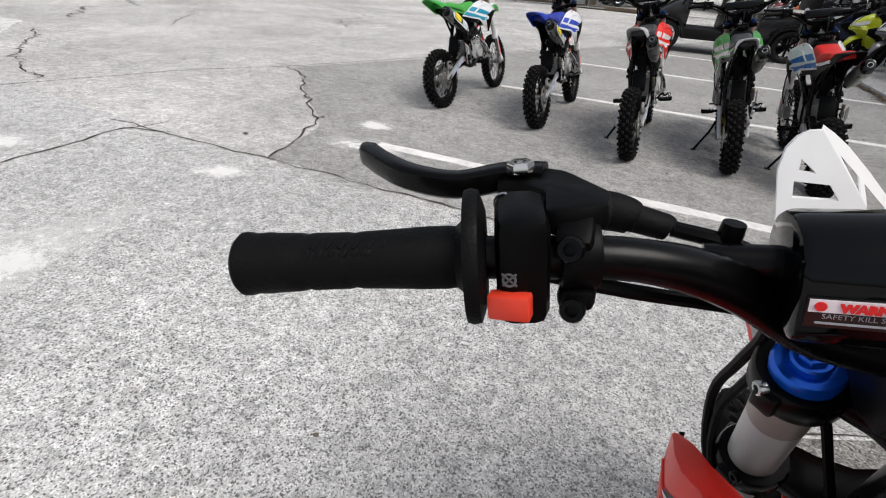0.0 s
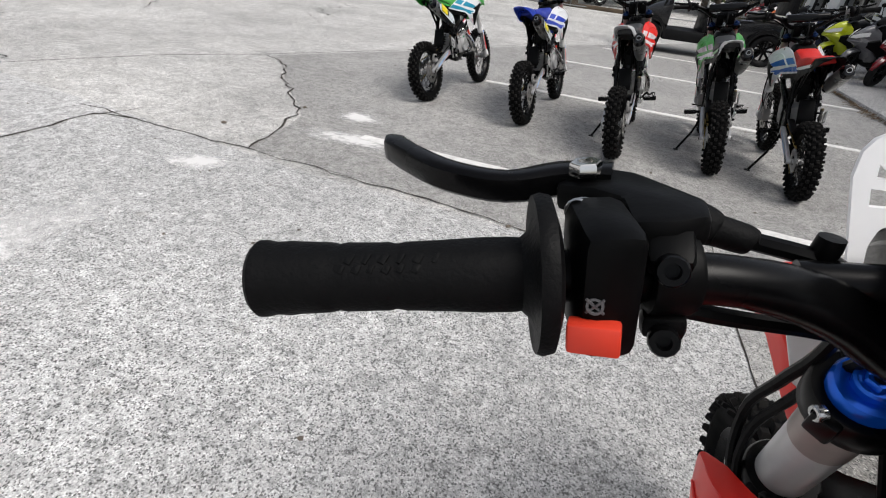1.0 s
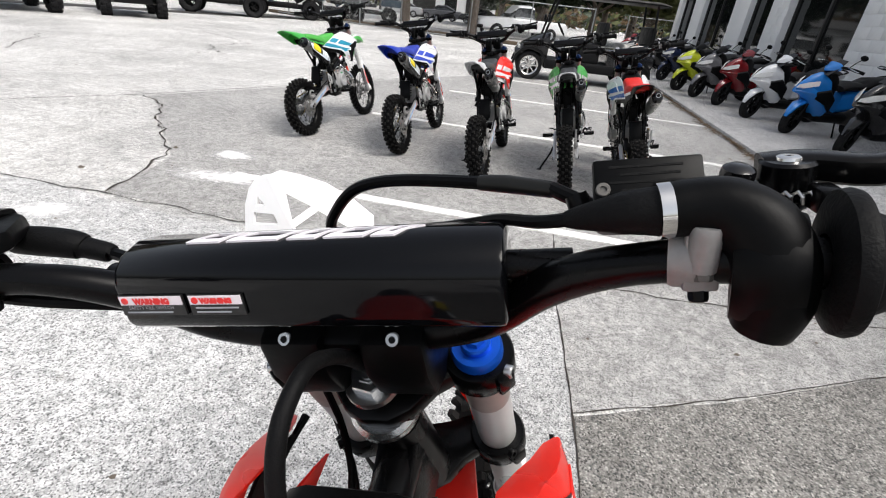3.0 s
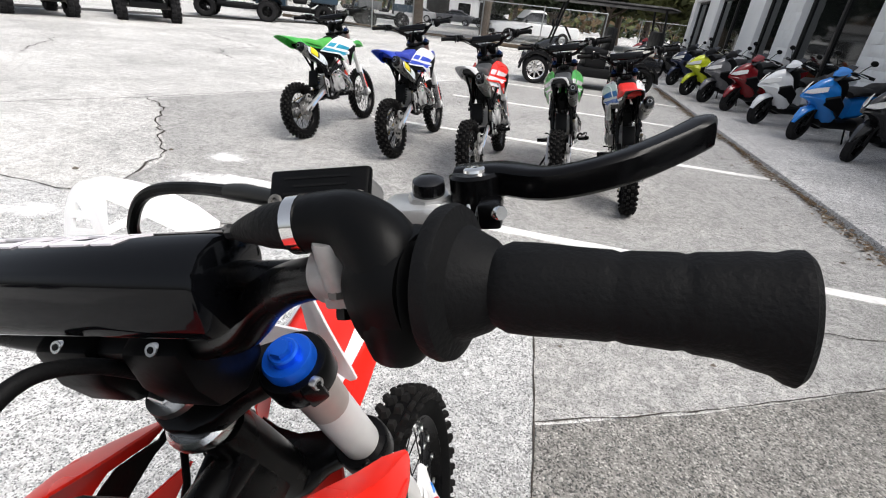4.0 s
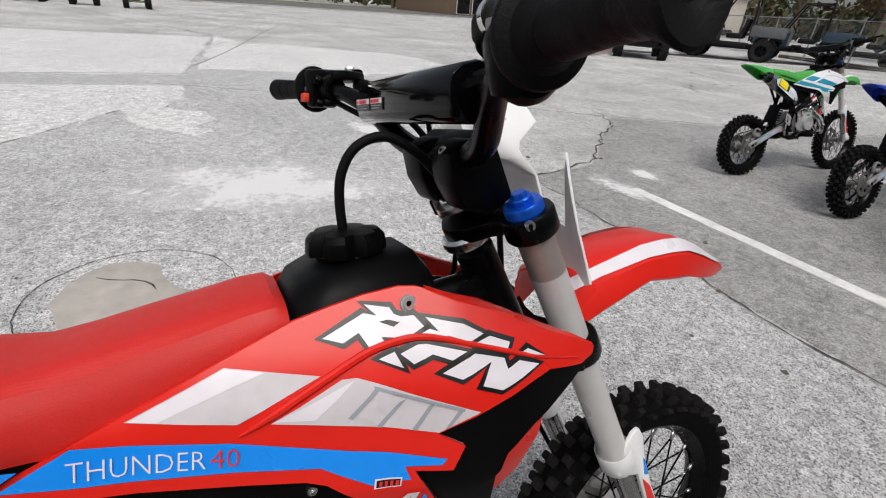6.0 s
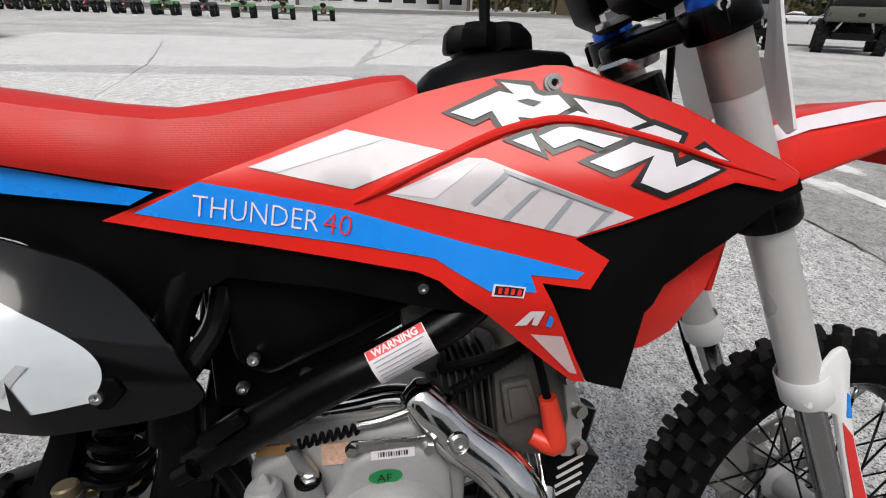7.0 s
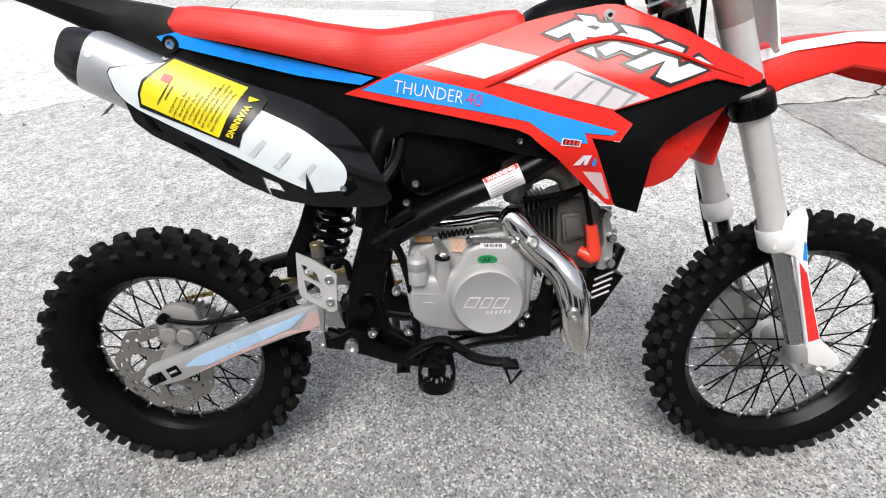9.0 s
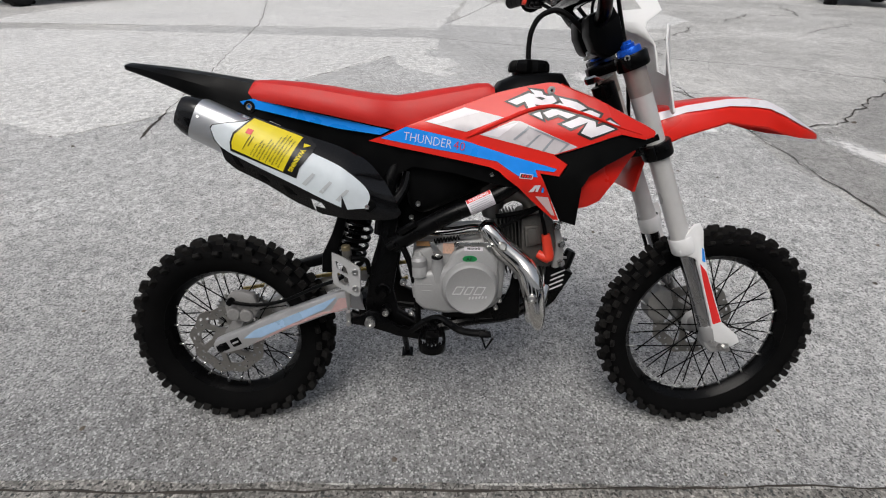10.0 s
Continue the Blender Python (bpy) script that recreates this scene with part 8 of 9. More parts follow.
def road_wheel(parent, c, R, w, rim_r, spokes=8, rim_m=None, lugs=0, axis=(1, 0, 0)):
    rim_m = rim_m or BLACK_PT
    bm = bmesh.new()
    h = R - rim_r
    prof = [(rim_r, -w * 0.4), (rim_r + h * 0.4, -w * 0.5), (R - h * 0.18, -w * 0.46), (R, -w * 0.3), (R, w * 0.3), (R - h * 0.18, w * 0.46), (rim_r + h * 0.4, w * 0.5), (rim_r, w * 0.4)]
    add_lathe(bm, prof, (0, 0, 0), (1, 0, 0), 36, closed=True)
    lug = bmesh.new()
    for i in range(lugs):
        for s in (-1, 1):
            a = 2 * math.pi * (i + (0.5 if s > 0 else 0)) / lugs
            rad, tang = V(0, math.cos(a), math.sin(a)), V(0, -math.sin(a), math.cos(a))
            knob(lug, rad * R + V(s * w * 0.27, 0, 0), tang, rad, V(1, 0, 0), w * 0.42, 2 * math.pi * R / lugs * 0.5, 0.02)
    t = part("tyre", bm, TYRE_PLAIN, parent)
    t.matrix_basis = Matrix.Translation(c)
    if lugs:
        part("tread", lug, TYRE_PLAIN, t)["kind"] = "stuff"
    else:
        lug.free()
    bm = add_lathe(bmesh.new(), [(rim_r * 1.02, -w * 0.38), (rim_r * 0.9, -w * 0.3), (rim_r * 0.88, w * 0.3), (rim_r * 1.02, w * 0.38)], (0, 0, 0), (1, 0, 0), 30, closed=True)
    add_lathe(bm, [(0, w * 0.3), (rim_r * 0.25, w * 0.3), (rim_r * 0.28, 0), (rim_r * 0.25, -w * 0.3), (0, -w * 0.3)], (0, 0, 0), (1, 0, 0), 16)
    for k in range(spokes):
        a = 2 * math.pi * k / spokes
        add_box(bm, (0, rim_r * 0.58 * math.cos(a), rim_r * 0.58 * math.sin(a)), (w * 0.35, rim_r * 0.68, rim_r * 0.16), Matrix.Rotation(a, 4, "X"), 0.004)
    r = part("rim", bm, rim_m, t)
    return t


def loft(bm, rings, close=True):
    """Skins a row of closed rings of points."""
    R = [[bm.verts.new(p) for p in r] for r in rings]
    n = len(R[0])
    for a, b in zip(R, R[1:]):
        for j in range(n):
            bm.faces.new((a[j], a[(j + 1) % n], b[(j + 1) % n], b[j]))
    if close:
        bm.faces.new(R[0][::-1])
        bm.faces.new(R[-1])
    return bm


def oval(y, z0, z1, w, p=2.6, n=16, top=1.0):
    """A rounded upright section across the vehicle; top < 1 narrows its upper half."""
    out = []
    for k in range(n):
        a = 2 * math.pi * k / n
        c, s = math.cos(a), math.sin(a)
        x = w * math.copysign(abs(c) ** (2 / p), c) * (top if s > 0 else 1)
        out.append(V(x, y, (z0 + z1) / 2 + (z1 - z0) / 2 * math.copysign(abs(s) ** (2 / p), s)))
    return out


LENS = mat("headlamp_lens", (0.62, 0.62, 0.6), 0.12, var=0.15, scale=60, coat=0.6)
MIRROR = mat("mirror_glass", (0.6, 0.62, 0.64), 0.05, metal=1.0)


SCOOT_TRIM = mat("scooter_trim_plastic", (0.005, 0.005, 0.0055), 0.45, var=0.2, bump=0.2, spec=0.16)


def scooter(m, col, label, trim=None, group="scooters by the showroom", dark_tail=False):
    """A step-through scooter, y ahead from its middle."""
    root = thing("scooter", label, "scooter", m, group)
    body = col
    trim = trim or SCOOT_TRIM
    steer = pose(0, 0.56, 0.5, 0, 0, 18) @ pose(0, -0.56, -0.5)
    w = road_wheel(root, (0, 0.66, 0.235), 0.235, 0.1, 0.15, 6, BLACK_PT)
    w.matrix_basis = steer @ Matrix.Translation((0, 0.66, 0.235))
    road_wheel(root, (0, -0.62, 0.235), 0.235, 0.12, 0.15, 6, BLACK_PT)
    rings = [[V(x, 0.66 + math.cos(a) * r, 0.235 + math.sin(a) * r) for x, r in ((-0.06 * q, 0.245), (-0.05 * q, 0.268), (0, 0.29), (0.05 * q, 0.268), (0.06 * q, 0.245), (0.0, 0.25))] for a, q in ((radians(d), k) for d, k in ((10, 0.35), (32, 0.8), (60, 1.1), (95, 1.15), (125, 1.0), (150, 0.6)))]
    f = part("front_mudguard", loft(bmesh.new(), rings), body, root)
    f.matrix_basis = steer
    bm = bmesh.new()
    for s in (-1, 1):
        add_tube(bm, [(s * 0.065, 0.66, 0.235), (s * 0.065, 0.58, 0.5), (s * 0.05, 0.54, 0.62)], 0.018, 8, 1)
    ff = part("fork", bm, SCOOT_TRIM, root)
    ff.matrix_basis = steer
    # fairing that runs from a low pointed beak back over both legs
    bm = loft(bmesh.new(), [oval(0.3, 0.24, 0.62, 0.17, 2.6, 18, 1.1), oval(0.42, 0.28, 0.84, 0.215, 2.4, 18, 0.85), oval(0.54, 0.42, 0.9, 0.2, 2.2, 18, 0.62), oval(0.66, 0.53, 0.86, 0.165, 2.0, 18, 0.55), oval(0.78, 0.58, 0.76, 0.1, 2.0, 18, 0.55), oval(0.87, 0.6, 0.66, 0.028, 2.0, 18, 0.7)])
    part("front_fairing", bm, body, root)
    for s in (-1, 1):
        part("headlamp", loft(bmesh.new(), [[V(s * x, y, z) for x, y, z in q] for q in (((0.012, 0.845, 0.705), (0.03, 0.84, 0.715), (0.035, 0.86, 0.675), (0.012, 0.87, 0.665)), ((0.06, 0.765, 0.755), (0.085, 0.76, 0.765), (0.1, 0.785, 0.69), (0.07, 0.8, 0.67)), ((0.125, 0.655, 0.8), (0.14, 0.65, 0.8), (0.165, 0.665, 0.745), (0.14, 0.69, 0.73)))]), LENS, root)
        part("side_wing", loft(bmesh.new(), [[V(s * x, y, z) for x, y, z in q] for q in (((0.15, 0.62, 0.66), (0.17, 0.62, 0.64), (0.165, 0.6, 0.56), (0.145, 0.6, 0.56)), ((0.215, 0.48, 0.72), (0.23, 0.48, 0.7), (0.225, 0.44, 0.5), (0.2, 0.44, 0.5)), ((0.21, 0.32, 0.6), (0.225, 0.32, 0.58), (0.21, 0.3, 0.4), (0.19, 0.3, 0.4)))]), trim, root)
    part("windscreen", loft(bmesh.new(), [[V(x, 0.56 - 0.28 * t - 0.6 * x * x, 0.88 + 0.2 * t) for x in (-w, -w * 0.5, 0, w * 0.5, w)] + [V(x, 0.548 - 0.28 * t - 0.6 * x * x, 0.88 + 0.2 * t) for x in (w, w * 0.5, 0, -w * 0.5, -w)] for t, w in ((0, 0.11), (0.5, 0.1), (1, 0.05))]), BLACK_GL, root)
    part("leg_shield", loft(bmesh.new(), [oval(0.27, 0.28, 0.86, 0.15, 3, 16, 0.8), oval(0.36, 0.26, 0.92, 0.17, 3, 16, 0.75), oval(0.44, 0.32, 0.9, 0.15, 3, 16, 0.75)]), trim, root)
    part("floorboard", add_box(bmesh.new(), (0, 0.14, 0.3), (0.3, 0.5, 0.14), None, 0.04), trim, root)
    part("belly_panel", loft(bmesh.new(), [oval(0.46, 0.26, 0.36, 0.1), oval(0.3, 0.21, 0.38, 0.17), oval(-0.15, 0.21, 0.38, 0.18), oval(-0.25, 0.26, 0.36, 0.12)]), trim, root)
    part("tail_body", loft(bmesh.new(), [oval(0.06, 0.34, 0.64, 0.12, 2.8, 16, 0.9), oval(-0.12, 0.38, 0.72, 0.17, 2.8, 16, 0.85), oval(-0.4, 0.54, 0.79, 0.16, 2.6, 16, 0.75), oval(-0.7, 0.68, 0.86, 0.11, 2.4, 16, 0.7), oval(-0.86, 0.78, 0.86, 0.04, 2.2, 16, 0.8)]), trim if dark_tail else body, root)
    part("seat", loft(bmesh.new(), [oval(0.12, 0.66, 0.74, 0.1), oval(0.0, 0.7, 0.8, 0.15), oval(-0.25, 0.72, 0.8, 0.16), oval(-0.35, 0.76, 0.87, 0.15), oval(-0.65, 0.82, 0.9, 0.12), oval(-0.74, 0.84, 0.88, 0.06)]), mat("black_seat_vinyl", (0.006, 0.006, 0.007), 0.5, bump=0.3, spec=0.2), root)
    part("engine", loft(bmesh.new(), [oval(-0.08, 0.2, 0.36, 0.12), oval(-0.35, 0.18, 0.4, 0.14), oval(-0.62, 0.16, 0.32, 0.1)]), DARK_CAST, root)
    part("silencer", add_tube(bmesh.new(), [(0.13, -0.35, 0.26), (0.15, -0.6, 0.3), (0.15, -0.85, 0.36)], [0.04, 0.055, 0.045], 14, 2), BLACK_PL, root)
    part("grab_rail", add_tube(bmesh.new(), [(-0.12, -0.55, 0.84), (-0.11, -0.78, 0.9), (0.11, -0.78, 0.9), (0.12, -0.55, 0.84)], 0.013, 8), SCOOT_TRIM, root)
    bar = part("handlebar", add_tube(bmesh.new(), [(-0.34, 0.3, 1.0), (-0.2, 0.36, 1.01), (0, 0.4, 0.99), (0.2, 0.36, 1.01), (0.34, 0.3, 1.0)], 0.018, 10), BLACK_PL, root)
    part("handlebar_cover", loft(bmesh.new(), [oval(0.33, 0.96, 1.01, 0.08), oval(0.39, 0.93, 1.045, 0.12), oval(0.46, 0.92, 1.01, 0.085, 2.2, 16, 0.6), oval(0.53, 0.92, 0.955, 0.02)]), SCOOT_TRIM if dark_tail else body, bar)
    for s in (-1, 1):
        mr = part("mirror_stalk", add_tube(bmesh.new(), [(s * 0.18, 0.36, 1.02), (s * 0.23, 0.355, 1.1), (s * 0.27, 0.345, 1.15)], 0.006, 6), BLACK_PL, bar)
        b = loft(bmesh.new(), [[V(s * 0.285 + 0.055 * math.cos(a) * q, 0.33 + dy, 1.175 + 0.036 * math.sin(a) * q) for a in (2 * math.pi * k / 14 for k in range(14))] for dy, q in ((0, 0.9), (0.012, 1), (0.03, 0.7))])
        part("mirror_shell", b, BLACK_PL, bar)
        part("mirror_glass", add_lathe(bmesh.new(), [(0, 0), (0.032, 0)], (s * 0.285, 0.329, 1.175), (0, -1, 0), 14), MIRROR, bar, fix=False)
        part("brake_lever", add_tube(bmesh.new(), [(s * 0.2, 0.4, 1.02), (s * 0.34, 0.36, 1.0)], 0.007, 6), STEEL, bar)
        part("grip", add_tube(bmesh.new(), [(s * 0.23, 0.34, 1.008), (s * 0.36, 0.285, 0.998)], 0.021, 10), SIDEWALL, bar)
    part("side_stand", add_tube(bmesh.new(), [(-0.13, -0.05, 0.24), (-0.24, -0.02, 0.045)], 0.012, 8), BLACK_PT, root)
    return root


YELLOW_S, RED_S, WHITE_S, BLUE_S, BLACK_S, NAVY_S, GREY_S = paint("lime_yellow_paint", (0.55, 0.62, 0.02)), paint("dark_red_paint", (0.19, 0.008, 0.012), 0.2), paint("pearl_white_paint", (0.75, 0.76, 0.77), 0.2), paint("bright_blue_paint", (0.015, 0.2, 0.62), 0.2), paint("black_paint", (0.012, 0.012, 0.013), 0.2), paint("navy_paint", (0.012, 0.02, 0.055), 0.2), paint("grey_paint", (0.14, 0.14, 0.15), 0.25)
ORANGE_S = paint("orange_paint", (0.55, 0.12, 0.02), 0.25)
SCOOT = [((2.89, 13.06), YELLOW_S, "lime yellow scooter with dark trim on the walkway"), ((3.03, 12.04), GREY_S, "grey and black scooter parked on the walkway"), ((3.23, 11.12), RED_S, "dark red scooter with a large headlamp"), ((3.35, 9.85), WHITE_S, "white scooter parked on the walkway"),
         ((3.53, 8.72), BLUE_S, "bright blue scooter parked on the walkway"), ((3.7, 7.53), BLACK_S, "black scooter parked on the walkway"), ((3.9, 6.4), BLACK_S, "black scooter parked on the walkway"), ((2.95, 15.2), NAVY_S, "navy blue scooter parked on the walkway"), ((2.75, 16.6), BLACK_S, "black scooter parked on the walkway"), ((2.6, 17.9), ORANGE_S, "orange scooter parked on the walkway"),
         ((2.5, 19.1), BLACK_S, "black scooter parked on the walkway"), ((2.45, 20.2), RED_S, "red scooter parked on the walkway"), ((5.05, 7.9), BLUE_S, "bright blue scooter close to the showroom")]
for i, ((x, y), col, lab) in enumerate(SCOOT):
    hd = 112 + (i % 3) * 3  # heading: towards the yard, turned a little to the road
    scooter(Matrix.Translation((x, y, 0.075)) @ pose(0, 0, 0, 0, 0, hd) @ pose(0, 0, 0, 0, -9, 0) @ pose(0, -0.66, 0), col, lab, dark_tail=col in (YELLOW_S, GREY_S, BLACK_S, NAVY_S))

# ---- showroom ----
WHITE_WALL = mat("white_painted_block", (0.86, 0.86, 0.85), 0.6, var=0.05, scale=14, bump=0.5, dust=0.03)
FRAME_DK = mat("dark_bronze_frame", (0.012, 0.011, 0.01), 0.4, var=0.2)
GLASS = bpy.data.materials.new("shop_glass")
GLASS.use_nodes = True
gb = GLASS.node_tree.nodes["Principled BSDF"]
gb.inputs["Base Color"].default_value = (0.008, 0.009, 0.009, 1)
gb.inputs["Roughness"].default_value = 0.04
gb.inputs["Specular IOR Level"].default_value = 0.3
WX = 5.25
spans = [(26.0, 26.6), (22.3, 23.7), (17.4, 18.75), (14.7, 15.75), (10.0, 11.45), (6.3, 7.5), (2.7, 3.9), (-1.0, 0.2), (-4.6, -3.4), (-9.0, -7.0)]
BLOCK_ME = finish(add_box(bmesh.new(), (0, 0, 0), (0.02, 0.392, 0.192), None, 0.006), "block", WHITE_WALL)
for i, (y0, y1) in enumerate(spans):
    bm = bmesh.new()
    add_box(bm, (WX + 0.3, (y0 + y1) / 2, 1.39), (0.6, y1 - y0, 2.62), None, 0.004)
    p = solid("wall_pier", bm, WHITE_WALL, "white painted block pier of the showroom", "wall", "structure")
    if i in (3, 4):
        for r in range(13):
            for c in range(4):
                yy = y0 + 0.2 + c * 0.4 + (0.2 if r % 2 else 0)
                if yy + 0.19 < y1:
                    shared("block", BLOCK_ME, p, Matrix.Translation((WX - 0.004, yy, 0.18 + r * 0.2)))
bm = bmesh.new()
add_box(bm, (WX + 0.35, 8.8, 3.6), (0.7, 35.6, 1.8), None, 0.01)
solid("wall_fascia", bm, WHITE_WALL, "white painted wall above the shop windows", "wall", "structure")
for name, c, s in (("wall_north", (10.0, 26.4, 2.2), (9, 0.3, 4.4)), ("wall_south", (10.0, -8.9, 2.2), (9, 0.3, 4.4)), ("wall_back", (14.4, 8.8, 2.2), (0.3, 35, 4.4)), ("roof", (9.8, 8.8, 4.45), (9.8, 35.8, 0.2))):
    solid(name, add_box(bmesh.new(), c, s, None, 0.01), WHITE_WALL, "white painted showroom shell", "wall" if name != "roof" else "roof", "structure")
solid("shop_floor", add_box(bmesh.new(), (10, 8.8, 0.05), (8.4, 35, 0.06)), mat("grey_shop_floor", (0.16, 0.16, 0.15), 0.3), "grey showroom floor behind the glass", "floor", "structure")
order = sorted(spans)
n = 0
for (a0, a1), (b0, b1) in zip(order, order[1:]):
    if b0 - a1 < 0.5:
        continue
    n += 1
    win = thing("window_%d" % n, "dark framed shop window", "window", kind="structure")
    cnt = max(1, round((b0 - a1) / 1.5))
    bm = bmesh.new()
    for k in range(cnt + 1):
        add_box(bm, (WX + 0.2, a1 + (b0 - a1) * k / cnt, 1.39), (0.09, 0.09, 2.62), None, 0.004)
    for z in (0.13, 2.66):
        add_box(bm, (WX + 0.2, (a1 + b0) / 2, z), (0.085, b0 - a1 - 0.01, 0.1), None, 0.004)
    part("window_frame", bm, FRAME_DK, win)
    for k in range(cnt):
        y0, y1 = a1 + (b0 - a1) * k / cnt + 0.04, a1 + (b0 - a1) * (k + 1) / cnt - 0.04
        part("pane", add_box(bmesh.new(), (WX + 0.21, (y0 + y1) / 2, 1.39), (0.012, y1 - y0, 2.5)), GLASS, win)


# ---- utility vehicles ----
UTV_GREY, UTV_BLUE, UTV_BLK = mat("grey_bed_plastic", (0.09, 0.095, 0.1), 0.5, var=0.15, bump=0.2), paint("dusty_blue_paint", (0.012, 0.035, 0.06), 0.4), mat("matt_black_body", (0.006, 0.006, 0.0065), 0.5, var=0.2, spec=0.2)


def utv(m, body, bed, label, roof=True):
    """A side-by-side utility vehicle, y ahead from its middle, tailgate behind."""
    root = thing("utility_vehicle", label, "utility vehicle", m, "utility vehicles")
    for sx in (-1, 1):
        for y in (0.98, -0.98):
            road_wheel(root, (sx * 0.64, y, 0.33), 0.33, 0.25, 0.17, 6, BLACK_PT, 16)
    part("chassis", add_box(bmesh.new(), (0, 0, 0.42), (0.9, 2.4, 0.16), None, 0.03), UTV_BLK, root)
    for y in (0.98, -0.98):
        part("axle", add_tube(bmesh.new(), [(-0.6, y, 0.36), (0.6, y, 0.36)], 0.04, 8), DARK_CAST, root)
    for s in (-1, 1):
        bm = bmesh.new()
        add_tube(bm, [(s * 0.45, -1.0, 0.38), (s * 0.3, -1.05, 0.75)], 0.035, 10)
        part("shock_absorber", bm, STEEL, root)
    bm = loft(bmesh.new(), [[V(-w, y, z0), V(w, y, z0), V(w, y, z1 - 0.06), V(w * 0.82, y, z1), V(-w * 0.82, y, z1), V(-w, y, z1 - 0.06)] for y, w, z0, z1 in ((0.42, 0.68, 0.42, 0.98), (0.7, 0.68, 0.62, 1.02), (1.2, 0.62, 0.66, 0.92), (1.45, 0.5, 0.5, 0.8), (1.52, 0.42, 0.5, 0.72))])
    part("hood", bm, body, root)
    part("bumper", add_tube(bmesh.new(), [(-0.4, 1.48, 0.5), (-0.4, 1.6, 0.62), (0.4, 1.6, 0.62), (0.4, 1.48, 0.5)], 0.022, 8, 1), UTV_BLK, root)
    for s in (-1, 1):
        part("headlamp", add_box(bmesh.new(), (s * 0.34, 1.5, 0.74), (0.18, 0.05, 0.07), None, 0.02), LENS, root)
        part("mudguard", loft(bmesh.new(), [[V(s * x, y, z) for x, z in ((0.5, zz - 0.05), (0.76, zz - 0.06), (0.77, zz), (0.5, zz + 0.03))] for y, zz in ((0.55, 0.62), (0.7, 0.76), (1.0, 0.8), (1.28, 0.72), (1.4, 0.6))]), UTV_BLK, root)
        part("seat", add_box(bmesh.new(), (s * 0.33, -0.1, 0.72), (0.55, 0.5, 0.16), None, 0.05), UTV_BLK, root)
        part("seat_back", add_box(bmesh.new(), (s * 0.33, -0.34, 1.0), (0.52, 0.12, 0.5), Matrix.Rotation(0.18, 4, "X"), 0.05), UTV_BLK, root)
        part("side_sill", add_box(bmesh.new(), (s * 0.68, 0.05, 0.45), (0.12, 1.1, 0.14), None, 0.03), UTV_BLK, root)
        part("tail_lamp", add_box(bmesh.new(), (s * 0.62, -1.51, 0.9), (0.06, 0.03, 0.1), None, 0.01), RED_DEC, root)
        part("cage_side", add_tube(bmesh.new(), [(s * 0.64, 0.66, 0.98), (s * 0.62, 0.3, 1.75), (s * 0.62, 0.2, 1.84), (s * 0.62, -0.4, 1.86), (s * 0.63, -0.5, 1.8), (s * 0.66, -0.55, 0.6)], 0.027, 8, 3), UTV_BLK, root)
    for y, z in ((0.22, 1.84), (-0.45, 1.84)):
        part("cage_cross", add_tube(bmesh.new(), [(-0.62, y, z), (0.62, y, z)], 0.025, 8), UTV_BLK, root)
    if roof:
        part("roof", loft(bmesh.new(), [oval(0.42, 1.84, 1.89, 0.64, 4), oval(0.1, 1.87, 1.94, 0.68, 4), oval(-0.5, 1.87, 1.93, 0.68, 4), oval(-0.62, 1.86, 1.89, 0.64, 4)]), UTV_BLK, root)
    bd = part("cargo_bed", add_box(bmesh.new(), (0, -1.02, 0.76), (1.3, 0.95, 0.06), None, 0.01), bed, root)
    for s in (-1, 1):
        part("bed_side", add_box(bmesh.new(), (s * 0.66, -1.02, 0.9), (0.05, 0.98, 0.3), None, 0.015), bed, bd)
    part("bed_front", add_box(bmesh.new(), (0, -0.56, 0.92), (1.3, 0.05, 0.34), None, 0.015), bed, bd)
    tg = part("tailgate", add_box(bmesh.new(), (0, -1.5, 0.9), (1.36, 0.05, 0.3), None, 0.015), bed, bd)
    part("latch", add_box(bmesh.new(), (0, -1.53, 0.9), (0.14, 0.02, 0.08), None, 0.01), UTV_BLK, tg)
    part("rear_screen", add_box(bmesh.new(), (0, -0.52, 1.32), (1.16, 0.02, 0.62), None, 0.005), FRAME_DK, root)
    part("steering_wheel", add_lathe(bmesh.new(), [(0.17, -0.015), (0.185, 0), (0.17, 0.015), (0.155, 0)], (-0.33, 0.36, 1.06), (0, -1, 0.6), 20, closed=True), UTV_BLK, root)
    return root


utv(pose(-14.9, 12.6, 0, 0, 0, 62) @ Matrix.Scale(1.13, 4), UTV_BLK, UTV_GREY, "tall black utility vehicle with a grey cargo bed")
utv(pose(-13.4, 15.2, 0, 0, 0, 47) @ Matrix.Scale(1.13, 4), UTV_BLK, mat("olive_bed_plastic", (0.07, 0.075, 0.06), 0.5, var=0.15), "black utility vehicle with an olive cargo bed")
for i, (x, y) in enumerate(((-14.2, 21.3), (-13.2, 24.7), (-12.1, 28.0), (-11.2, 31.2))):
    utv(pose(x, y, 0, 0, 0, 120 - i * 3) @ Matrix.Scale(1.25, 4), (UTV_BLK, UTV_BLUE)[i % 2], (UTV_GREY, UTV_BLUE)[i % 2], ("black utility vehicle with a grey cargo bed", "dusty blue utility vehicle with a roll cage")[i % 2], i == 0)
utv(pose(-11.0, -8.2, 0, 0, 0, 66), UTV_BLK, UTV_BLK, "black utility vehicle on the far side of the yard")


